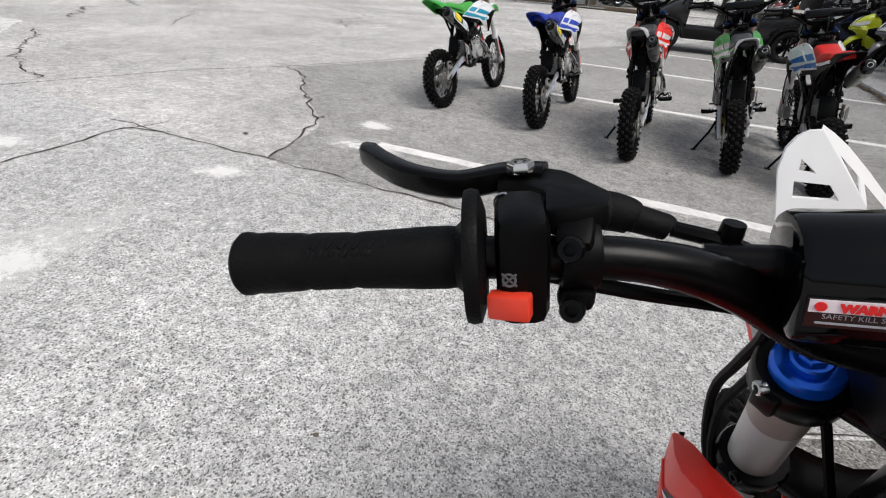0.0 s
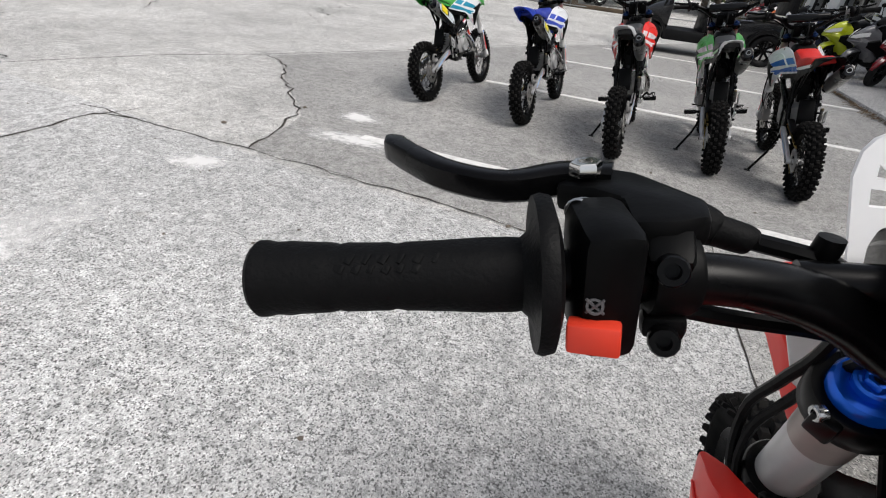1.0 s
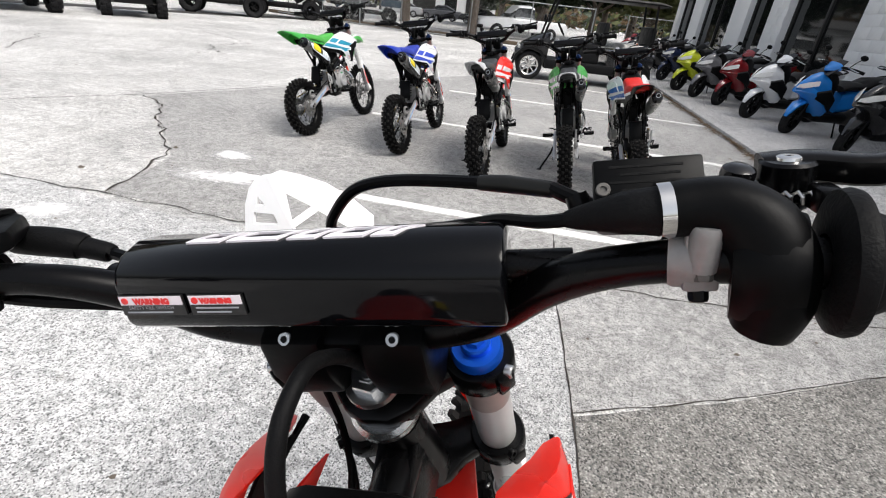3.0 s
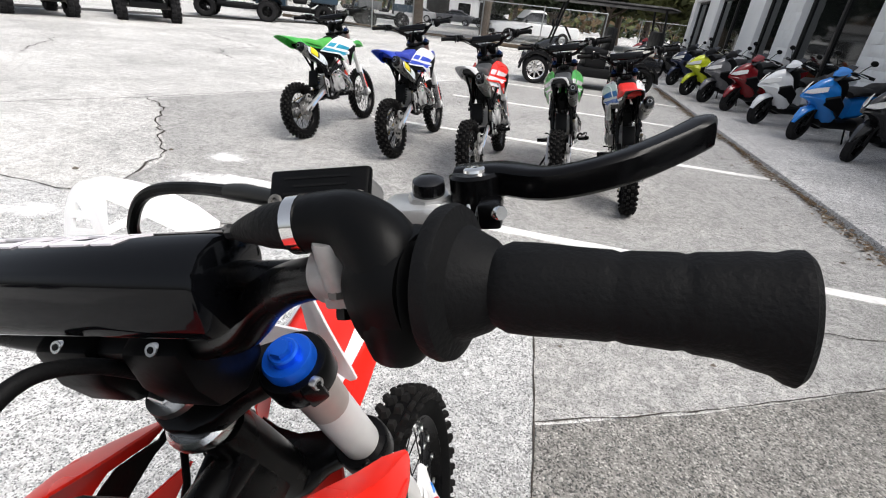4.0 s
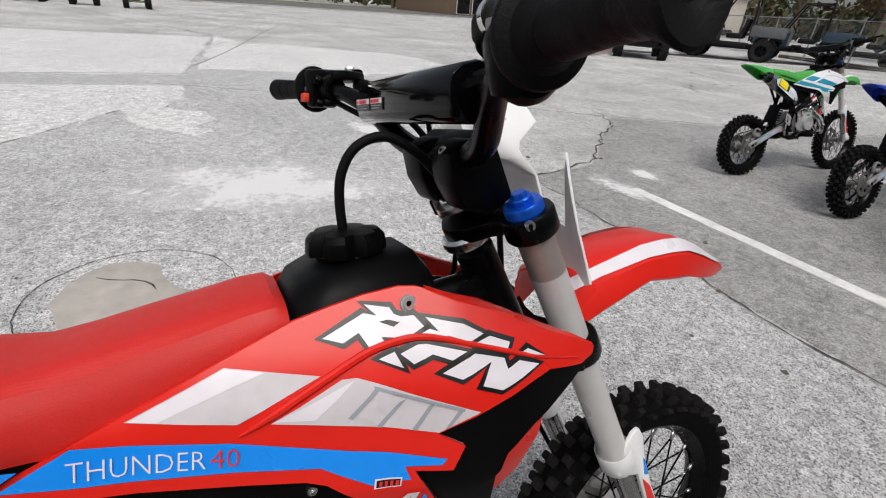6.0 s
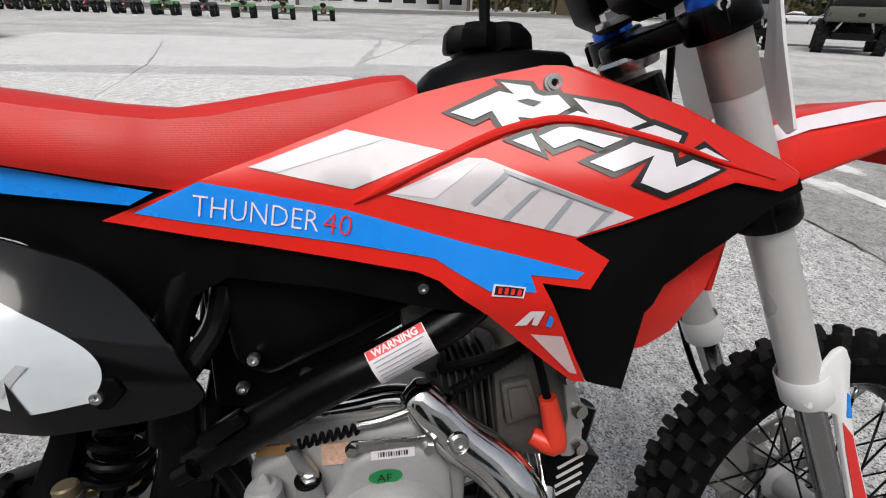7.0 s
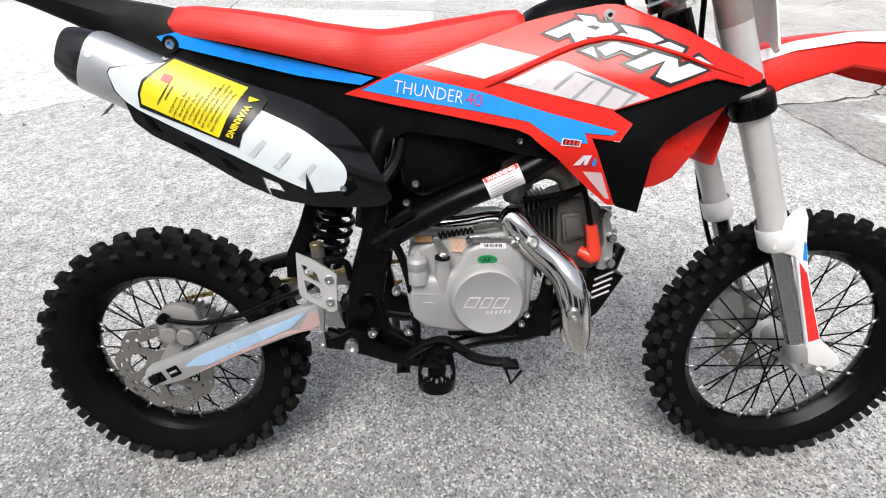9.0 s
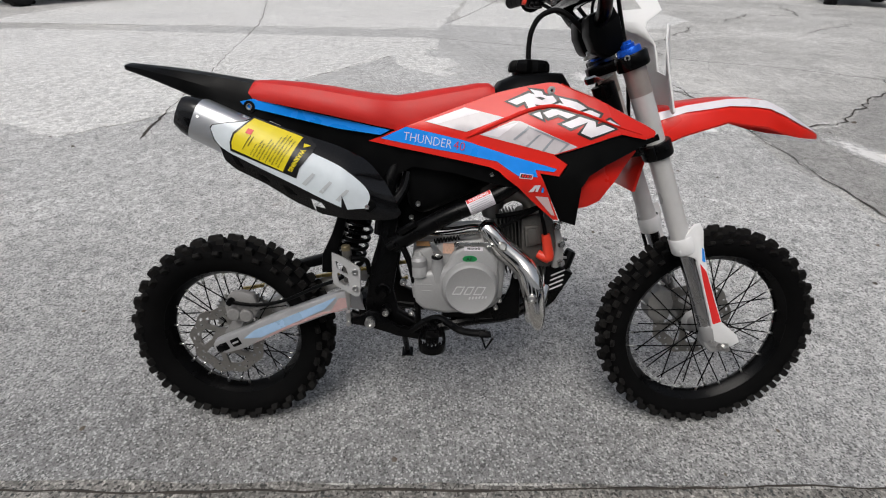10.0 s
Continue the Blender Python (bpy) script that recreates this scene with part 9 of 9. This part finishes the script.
# ---- small quads in a row ----
def quad(m, col, label):
    root = thing("quad_bike", label, "quad bike", m, "row of quad bikes")
    for sx in (-1, 1):
        for y in (0.5, -0.5):
            road_wheel(root, (sx * 0.42, y, 0.26), 0.26, 0.22, 0.12, 5, STEEL, 14)
    part("frame", add_tube(bmesh.new(), [(0, 0.6, 0.4), (0, 0.2, 0.34), (0, -0.3, 0.34), (0, -0.6, 0.45)], 0.05, 8), col, root)
    for y in (0.5, -0.5):
        part("axle", add_tube(bmesh.new(), [(-0.4, y, 0.27), (0.4, y, 0.27)], 0.025, 8), col, root)
    part("shock", add_tube(bmesh.new(), [(0, -0.5, 0.3), (0, -0.4, 0.6)], 0.035, 8), RED_DEC, root)
    part("engine", add_box(bmesh.new(), (0, 0.02, 0.4), (0.26, 0.36, 0.26), None, 0.04), DARK_CAST, root)
    part("seat", loft(bmesh.new(), [oval(0.1, 0.62, 0.72, 0.1), oval(-0.2, 0.62, 0.74, 0.15), oval(-0.55, 0.66, 0.78, 0.13)]), UTV_BLK, root)
    part("tank", loft(bmesh.new(), [oval(0.08, 0.56, 0.74, 0.12), oval(0.3, 0.56, 0.8, 0.15), oval(0.6, 0.6, 0.74, 0.12), oval(0.75, 0.6, 0.66, 0.06)]), col, root)
    for s in (-1, 1):
        for y in (0.5, -0.5):
            part("mudguard", loft(bmesh.new(), [[V(s * x, y + dy, z) for x, z in ((0.16, zz), (0.5, zz - 0.02), (0.5, zz + 0.02), (0.16, zz + 0.03))] for dy, zz in ((-0.26, 0.5), (-0.12, 0.6), (0.1, 0.62), (0.24, 0.54))]), col, root)
    part("handlebar", add_tube(bmesh.new(), [(-0.34, 0.2, 0.96), (-0.1, 0.3, 0.9), (0.1, 0.3, 0.9), (0.34, 0.2, 0.96)], 0.014, 8), UTV_BLK, root)
    return root


QG, QB = paint("quad_green", (0.05, 0.16, 0.05)), paint("quad_black", (0.02, 0.02, 0.02))
for i in range(9):
    quad(pose(-26.6 - 0.42 * i, -1.2 - 1.95 * i, 0, 0, 0, 95), (QG, QG, QG, QB, QG, QB, QB, QG, QB)[i], ("green quad bike facing the road", "black quad bike facing the road")[(QG, QG, QG, QB, QG, QB, QB, QG, QB)[i] is QB])

# ---- golf cart behind the row ----
cart = thing("golf_cart", "long black golf cart with a flat roof and cream rear seat", "golf cart", pose(0.38, 12.6, 0, 0, 0, 95))
for sx in (-1, 1):
    for y, rim_m in ((0.93, CHROME), (-1.3, BLACK_PT)):
        road_wheel(cart, (sx * 0.52, y, 0.29), 0.29, 0.2, 0.2, 8, rim_m)
part("floor_pan", add_box(bmesh.new(), (0, -0.18, 0.36), (1.14, 1.6, 0.2), None, 0.04), UTV_BLK, cart)
part("front_cowl", loft(bmesh.new(), [oval(0.56, 0.4, 1.0, 0.5, 4), oval(0.85, 0.5, 0.9, 0.54, 4), oval(1.12, 0.5, 0.74, 0.5, 3.5), oval(1.28, 0.46, 0.58, 0.36, 3)]), BLACK_S, cart)
part("rear_body", loft(bmesh.new(), [oval(-0.72, 0.32, 0.78, 0.55, 5), oval(-1.2, 0.5, 0.8, 0.56, 5), oval(-1.7, 0.5, 0.78, 0.52, 5)]), BLACK_S, cart)
for s in (-1, 1):
    for yw in (0.93, -1.3):
        part("mudguard", loft(bmesh.new(), [[V(s * x, yw + math.cos(a) * r, 0.29 + math.sin(a) * r) for x, r in ((0.4, 0.34), (0.65, 0.34), (0.65, 0.39), (0.4, 0.39))] for a in (radians(q) for q in (0, 30, 60, 90, 120, 150, 180))]), UTV_BLK, cart)
    part("roof_post", add_tube(bmesh.new(), [(s * 0.5, 0.72, 0.85), (s * 0.5, 0.5, 1.7)], 0.024, 8), UTV_BLK, cart)
    part("roof_post", add_tube(bmesh.new(), [(s * 0.5, -1.62, 0.75), (s * 0.5, -1.5, 1.7)], 0.024, 8), UTV_BLK, cart)
    part("headlamp", add_box(bmesh.new(), (s * 0.36, 1.2, 0.64), (0.18, 0.06, 0.08), None, 0.02), LENS, cart)
    part("wing_mirror", add_lathe(bmesh.new(), [(0, 0.04), (0.07, 0.03), (0.09, 0), (0.07, -0.02), (0, -0.02)], (s * 0.66, 0.66, 1.25), (0, 1, 0), 14), UTV_BLK, cart)
part("seat_box", add_box(bmesh.new(), (0, -0.32, 0.58), (1.0, 0.46, 0.28), None, 0.04), UTV_BLK, cart)
part("seat", add_box(bmesh.new(), (0, -0.3, 0.78), (1.0, 0.5, 0.14), None, 0.05), UTV_BLK, cart)
part("seat_back", add_box(bmesh.new(), (0, -0.58, 1.06), (1.0, 0.12, 0.46), None, 0.05), UTV_BLK, cart)
part("rear_seat", add_box(bmesh.new(), (0, -1.25, 0.86), (1.02, 0.5, 0.12), None, 0.05), mat("cream_seat_vinyl", (0.6, 0.58, 0.54), 0.5), cart, "cream vinyl rear seat")
part("rear_seat_back", add_box(bmesh.new(), (0, -1.56, 1.1), (1.0, 0.12, 0.4), None, 0.05), UTV_BLK, cart)
part("roof", loft(bmesh.new(), [oval(0.75, 1.68, 1.73, 0.56, 5), oval(0.55, 1.69, 1.77, 0.6, 5), oval(-1.55, 1.69, 1.77, 0.6, 5), oval(-1.75, 1.68, 1.73, 0.56, 5)]), UTV_BLK, cart)
part("steering_wheel", add_lathe(bmesh.new(), [(0.16, -0.012), (0.175, 0), (0.16, 0.012), (0.148, 0)], (-0.28, 0.36, 1.08), (0, -1, 0.7), 20, closed=True), UTV_BLK, cart)


# ---- cars and pickup ----
CAR_GLASS = mat("car_glass", (0.02, 0.022, 0.024), 0.08, coat=0.5)


def car(name, m, col, label, L=4.4, Wd=0.88, pickup=False, cat="car"):
    root = thing(name, label, cat, m)
    H = 0.98 if not pickup else 1.12
    low = 0.28 if not pickup else 0.42
    for sx in (-1, 1):
        for y in (L * 0.31, -L * 0.3):
            road_wheel(root, (sx * (Wd - 0.09), y, 0.33 if not pickup else 0.39), 0.33 if not pickup else 0.39, 0.22, 0.21, 5, ALU)
    hl = L / 2
    part("body", loft(bmesh.new(), [oval(-hl, low + 0.15, H - 0.12, Wd * 0.86, 5), oval(-hl + 0.15, low, H, Wd, 5), oval(-hl * 0.3, low, H, Wd, 6), oval(hl * 0.35, low, H, Wd, 6), oval(hl - 0.35, low, H - 0.08, Wd * 0.98, 5), oval(hl - 0.05, low + 0.05, H - 0.22, Wd * 0.85, 4), oval(hl, low + 0.1, H - 0.3, Wd * 0.75, 4)]), col, root)
    if pickup:
        cabs = [(hl * 0.36, H - 0.05, H, 0.8), (hl * 0.16, H - 0.05, 1.78, 0.72), (-hl * 0.12, H - 0.05, 1.82, 0.74), (-hl * 0.2, H - 0.05, 1.75, 0.74), (-hl * 0.23, H - 0.05, H, 0.8)]
    else:
        cabs = [(hl * 0.45, H - 0.08, H - 0.02, 0.74), (hl * 0.12, H - 0.08, 1.42, 0.62), (-hl * 0.3, H - 0.08, 1.44, 0.62), (-hl * 0.72, H - 0.08, H, 0.7)]
    part("cabin", loft(bmesh.new(), [oval(y, z0, z1, w, 5, 16, 0.9) for y, z0, z1, w in cabs]), col, root)
    part("glasshouse", loft(bmesh.new(), [oval(y, z0 + 0.05, max(z0 + 0.08, z1 - 0.07), w + 0.015, 6, 16, 0.9) for y, z0, z1, w in cabs]), CAR_GLASS, root)
    for s in (-1, 1):
        part("headlamp", add_box(bmesh.new(), (s * Wd * 0.62, hl - 0.07, H - 0.3), (0.32, 0.12, 0.14), None, 0.03), LENS, root)
        part("tail_lamp", add_box(bmesh.new(), (s * Wd * 0.74, -hl + 0.05, H - 0.25), (0.16, 0.1, 0.2), None, 0.03), RED_DEC, root)
        part("wing_mirror", add_box(bmesh.new(), (s * (Wd + 0.08), hl * 0.28, H + 0.06), (0.16, 0.1, 0.14), None, 0.03), BLACK_PL, root)
    part("grille", add_box(bmesh.new(), (0, hl - 0.02, H - 0.36), (0.9, 0.06, 0.24), None, 0.02), BLACK_PL, root)
    if pickup:
        part("load_bed_well", add_box(bmesh.new(), (0, -hl * 0.6, H + 0.004), (Wd * 1.6, hl * 0.68, 0.02), None, 0.004), BLACK_PL, root)
        part("front_mudguard_flare", add_box(bmesh.new(), (0, hl - 0.1, low + 0.12), (Wd * 1.9, 0.22, 0.2), None, 0.05), BLACK_PL, root)
    return root


car("pickup_truck", pose(-2.1, 31.6, 0, 0, 0, 116), WHITE_S, "white pickup truck behind the chain-link fence", 5.4, 0.95, True, "pickup truck")
SILVER = paint("silver_paint", (0.4, 0.41, 0.42), 0.25)
for (x, y), rz, col, lab in (((-57, 53.5), -40, WHITE_S, "white car parked across the road"), ((-54.5, 56), -40, SILVER, "pale car parked across the road"), ((-47.5, 59.5), 40, NAVY_S, "dark saloon car parked across the road"), ((-44.5, 62.5), 40, BLACK_S, "black car parked across the road"),
                             ((-15.6, 53), 100, SILVER, "silver car by the white building"), ((-11.8, 54.5), 95, GREY_S, "grey car by the white building"), ((-7.5, 54), 95, BLACK_S, "black car by the white building")):
    car("car", pose(x, y, 0.02, 0, 0, rz), col, lab)


# ---- chain-link fence ----
WIRE = mat("galvanised_wire", (0.36, 0.37, 0.37), 0.45, metal=0.8, var=0.15)


def fence(points, H=1.85, gate=False):
    f = thing("chain_link_fence", "galvanised chain-link fence on steel posts", "fence")
    wires = bmesh.new()
    for (x0, y0), (x1, y1) in zip(points, points[1:]):
        ln = math.hypot(x1 - x0, y1 - y0)
        k = max(1, round(ln / 2.6))
        for i in range(k + 1):
            t = i / k
            part("post", add_tube(bmesh.new(), [(x0 + (x1 - x0) * t, y0 + (y1 - y0) * t, 0), (x0 + (x1 - x0) * t, y0 + (y1 - y0) * t, H + 0.05)], 0.03, 8), WIRE, f)
        for z in (0.08, H):
            part("rail", add_tube(bmesh.new(), [(x0, y0, z), (x1, y1, z)], 0.02, 8), WIRE, f)
        d = V(x1 - x0, y1 - y0, 0) / ln
        s = -H
        while s < ln:
            for sg in (1, -1):
                a, b = max(0, s), min(ln, s + H)
                if b > a:
                    za, zb = (a - s, b - s) if sg > 0 else (H - (a - s), H - (b - s))
                    p, q = V(x0, y0, 0) + d * a + V(0, 0, za), V(x0, y0, 0) + d * b + V(0, 0, zb)
                    o = V(-d.y, d.x, 0) * 0.0022
                    u = V(0, 0, 0.0022)
                    bm = wires
                    A = [bm.verts.new(p + w) for w in (o, u, -o)]
                    B = [bm.verts.new(q + w) for w in (o, u, -o)]
                    for j in range(3):
                        bm.faces.new((A[j], A[(j + 1) % 3], B[(j + 1) % 3], B[j]))
            s += 0.11
    w = part("wire_mesh", wires, WIRE, f)
    w["kind"] = "stuff"
    return f


fence([(-24, 31), (-7.2, 24.6), (-4.0, 25.2), (1.6, 25.4)])
fence([(3.9, 31.5), (6.2, 31.2), (6.2, 27.0)])
solid("kerb_strip", add_box(bmesh.new(), (-8, 26.3, 0.08), (16, 0.25, 0.16), Matrix.Rotation(-0.2, 4, "Z"), 0.03), mat("brown_soil", (0.1, 0.075, 0.05), 0.95, var=0.4, scale=6, bump=0.6), "low brown earth strip under the fence", "kerb", "structure")

# ---- buildings across the road ----
TIN = mat("white_sheet_wall", (0.66, 0.67, 0.68), 0.6, var=0.1, scale=3, stretch=(1, 1, 0.1))
BROWN_W = mat("brown_storefront", (0.16, 0.11, 0.075), 0.7, var=0.2, scale=4)
TAN_W = mat("tan_render_wall", (0.42, 0.39, 0.34), 0.8, var=0.12, scale=2)


def block_house(name, m, L, D, H, wall, label, doors, roof_m, over=0.4):
    """A long single-storey building; doors: (place along, width, sill, head, material)."""
    root = thing(name, label, "building", m)
    part("wall", add_box(bmesh.new(), (0, 0, H / 2), (L, D, H), None, 0.02), wall, root)
    part("roof", add_prism(bmesh.new(), [(-D / 2 - over, H), (0, H + 0.9), (D / 2 + over, H), (D / 2 + over, H + 0.16), (0, H + 1.06), (-D / 2 - over, H + 0.16)], -L / 2 - over, L / 2 + over, 0.0), roof_m, root)
    for x, w, z0, z1, mm in doors:
        o = part("window" if z0 > 0.3 else "door", add_box(bmesh.new(), (x, -D / 2 - 0.02, (z0 + z1) / 2), (w + 0.16, 0.1, z1 - z0 + 0.16), None, 0.01), WHITE_PL if mm is GLASS else FRAME_DK, root)
        part("pane", add_box(bmesh.new(), (x, -D / 2 - 0.06, (z0 + z1) / 2), (w, 0.06, z1 - z0), None, 0.005), mm, o)
    return root


ROOF_G = mat("grey_roof_sheet", (0.2, 0.2, 0.2), 0.6, var=0.15, scale=2)
block_house("white_workshop", pose(-14.2, 64, 0, 0, 0, 12), 13, 9, 3.2, TIN, "long white workshop with dark doors", [(-4.6, 1.6, 0.9, 2.2, GLASS), (-1.6, 2.4, 0, 2.5, FRAME_DK), (1.4, 1.4, 1.0, 2.2, GLASS), (4.3, 2.2, 0, 2.4, FRAME_DK)], ROOF_G)
block_house("brown_storefront", pose(-72, 42, 0, 0, 0, 112), 26, 10, 4.6, BROWN_W, "brown storefront with tall dark windows", [(-10 + i * 3.3, 2.6, 0.2, 3.2, GLASS) for i in range(7)], ROOF_G, 1.2)
block_house("tan_sales_office", pose(-51, 66, 0, 0, 0, 132), 18, 8, 4.4, TAN_W, "tan rendered sales office", [(-6, 2.4, 0.8, 2.4, GLASS), (6, 2.4, 0.8, 2.4, GLASS)], ROOF_G)
block_house("low_house", pose(-92, 4, 0, 0, 0, 98), 30, 10, 4, TIN, "pale building across the road", [(-12 + i * 4, 2.2, 0.8, 2.4, GLASS) for i in range(7)], ROOF_G)
sgn = thing("sales_sign", "white sign board lettered in red", "sign", pose(-45.6, 57.9, 0, 0, 0, 39))
part("board", add_box(bmesh.new(), (0, 0, 2.75), (5.2, 0.12, 1.7), None, 0.02), WHITE_PL, sgn)
for s in (-1, 1):
    part("post", add_tube(bmesh.new(), [(s * 2.3, 0.1, 0), (s * 2.3, 0.1, 3.2)], 0.06, 8), STEEL, sgn)
for words, x, z, size in (("AUTO SALES", -1.7, 2.15, 0.72),):
    bm = text_mesh(words, size)
    for v in bm.verts:
        v.co = V(x + v.co.x * 0.95, -0.066, z + v.co.y)
    part("writing", bm, RED_DEC, sgn, fix=False)
bm = bmesh.new()
for k in range(4):
    add_prism(bm, [(-0.3 + k * 0.42, 2.9), (-0.02 + k * 0.42, 2.9), (0.06 + k * 0.42, 3.42), (-0.22 + k * 0.42, 3.42)], -0.066, -0.062, axis="y")
part("name_bars", bm, RED_DEC, sgn, "red bars for a name")
part("black_mark", add_prism(bmesh.new(), [(-2.4, 2.9), (-1.9, 3.1), (-1.5, 2.85), (-1.6, 3.25), (-2.0, 3.4), (-2.3, 3.2)], -0.066, -0.062, axis="y"), BLACK_DEC, sgn)

# ---- trees ----
BARK = mat("grey_brown_bark", (0.14, 0.11, 0.085), 0.9, var=0.35, scale=12, bump=0.9)


def tree(m, H, spread, leaf_m, label, seed, leaves=2600, bare=0.25, size=0.16, trunk=0.28):
    rnd = random.Random(seed)
    root = thing("tree", label, "tree", m)
    bm = bmesh.new()
    tips = []
    top = H * rnd.uniform(0.35, 0.45)
    add_tube(bm, [(0, 0, -0.1), (rnd.uniform(-0.1, 0.1), rnd.uniform(-0.1, 0.1), top * 0.5), (rnd.uniform(-0.2, 0.2), rnd.uniform(-0.2, 0.2), top)], [trunk, trunk * 0.8, trunk * 0.62], 10)

    def limb(p, d, ln, r, depth):
        pts, q = [p], p
        for i in range(3):
            d = (d + V(rnd.gauss(0, 0.22), rnd.gauss(0, 0.22), rnd.gauss(0.06, 0.12))).normalized()
            q = q + d * ln / 3
            pts.append(q)
        add_tube(bm, pts, [r, r * 0.8, r * 0.62, r * 0.45], 6, 2)
        tips.extend(pts[2:])
        if depth:
            for _ in range(3):
                limb(pts[rnd.choice((2, 3))], (d + V(rnd.gauss(0, 0.6), rnd.gauss(0, 0.6), rnd.gauss(0.1, 0.4))).normalized(), ln * rnd.uniform(0.5, 0.75), r * 0.5, depth - 1)
    for k in range(6):
        a = 2 * math.pi * k / 6 + rnd.uniform(-0.4, 0.4)
        limb(V(0, 0, top * rnd.uniform(0.75, 1.0)), V(math.cos(a) * 0.8, math.sin(a) * 0.8, rnd.uniform(0.4, 1.1)).normalized(), spread * rnd.uniform(0.6, 0.95), trunk * 0.42, 2)
    part("trunk", bm, BARK, root)
    vs, fs = [], []
    for i in range(leaves):
        c = rnd.choice(tips) + V(rnd.gauss(0, spread * 0.1), rnd.gauss(0, spread * 0.1), rnd.gauss(0, spread * 0.08))
        s = size * rnd.uniform(0.6, 1.5)
        u = V(rnd.gauss(0, 1), rnd.gauss(0, 1), rnd.gauss(0, 0.7)).normalized()
        w = u.orthogonal().normalized()
        b = len(vs)
        vs += [c + u * s, c + w * s * 0.5, c - u * s, c - w * s * 0.5]
        fs.append((b, b + 1, b + 2, b + 3))
    me = bpy.data.meshes.new("crown")
    me.from_pydata(vs, [], fs)
    me.materials.append(leaf_m)
    cr = new("crown", me)
    cr.parent = root
    return root


LEAF_D, LEAF_B, LEAF_Y = mat("dark_green_leaves", (0.022, 0.036, 0.012), 0.7, var=0.5, scale=2), mat("brown_dry_leaves", (0.11, 0.07, 0.032), 0.8, var=0.5, scale=2), mat("olive_leaves", (0.09, 0.1, 0.03), 0.75, var=0.5, scale=2)
TREES = [((-4.6, 30.0), 7.2, 3.8, LEAF_D, 0.3), ((-11, 38.5), 8.5, 5.0, LEAF_D, 0.4), ((2.5, 38), 5.5, 3.4, LEAF_D, 0.25), ((-1.2, 37.5), 5.0, 3.2, LEAF_D, 0.22), ((-4.6, 46.0), 5.6, 4.0, LEAF_D, 0.25), ((5.6, 35.5), 4.6, 2.8, LEAF_Y, 0.2), ((-8.2, 52.0), 6.0, 3.6, LEAF_D, 0.25), ((5.5, 42), 9, 4.2, LEAF_Y, 0.3), ((9, 36), 8, 3.8, LEAF_B, 0.28), ((4, 47), 11, 5, LEAF_B, 0.3), ((-1, 46), 10, 4.4, LEAF_D, 0.3), ((13, 44), 11, 5, LEAF_D, 0.3), ((9.5, 31), 6, 2.8, LEAF_Y, 0.2)]
for i, ((x, y), h, sp, lm, tr) in enumerate(TREES):
    tree(pose(x, y, 0, 0, 0, 40 * i), h, sp, lm, {LEAF_D: "dark leafy tree behind the yard", LEAF_B: "tree with brown dry leaves", LEAF_Y: "olive green tree behind the fence"}[lm], 60 + i, 7000, size=0.27, trunk=tr)
rt = random.Random(12)
k = 0
for a in range(96, 188, 3):
    d = rt.uniform(78, 98) if a > 112 else rt.uniform(70, 84)
    x, y = d * math.cos(radians(a)), d * math.sin(radians(a))
    lm = (LEAF_B, LEAF_B, LEAF_D, LEAF_Y)[rt.randrange(4)]
    tree(pose(x, y, 0, 0, 0, rt.uniform(0, 360)), rt.uniform(10, 16), rt.uniform(4.5, 6.5), lm, {LEAF_D: "dark leafy tree across the road", LEAF_B: "bare brown tree across the road", LEAF_Y: "olive tree across the road"}[lm], 200 + a, 1300, size=0.34, trunk=0.3)

# dense dry wood that closes the view beyond the buildings
for n_, (lm, lab) in enumerate(((LEAF_B, "brown dry woodland beyond the road"), (LEAF_D, "dark green woodland beyond the road"), (LEAF_Y, "olive green woodland beyond the road"))):
    rw = random.Random(300 + n_)
    vs, fs = [], []
    for i in range(5200):
        a = radians(rw.uniform(48, 196))
        clump = math.sin(a * 23 + n_ * 2.1) + math.sin(a * 57 + n_) * 0.6
        d = rw.gauss(104, 3.5)
        h = abs(rw.gauss(0, 1)) * (4.0 + 1.3 * clump) + 0.4
        c = V(d * math.cos(a), d * math.sin(a), h)
        s = rw.uniform(0.35, 0.95)
        u = V(rw.gauss(0, 1), rw.gauss(0, 1), rw.gauss(0, 0.8)).normalized()
        w = u.orthogonal().normalized()
        q = len(vs)
        vs += [c + u * s, c + w * s * 0.55, c - u * s, c - w * s * 0.55]
        fs.append((q, q + 1, q + 2, q + 3))
    me = bpy.data.meshes.new("far_wood")
    me.from_pydata(vs, [], fs)
    me.materials.append(lm)
    tagged(new("far_wood", me), lab, "trees", kind="stuff")
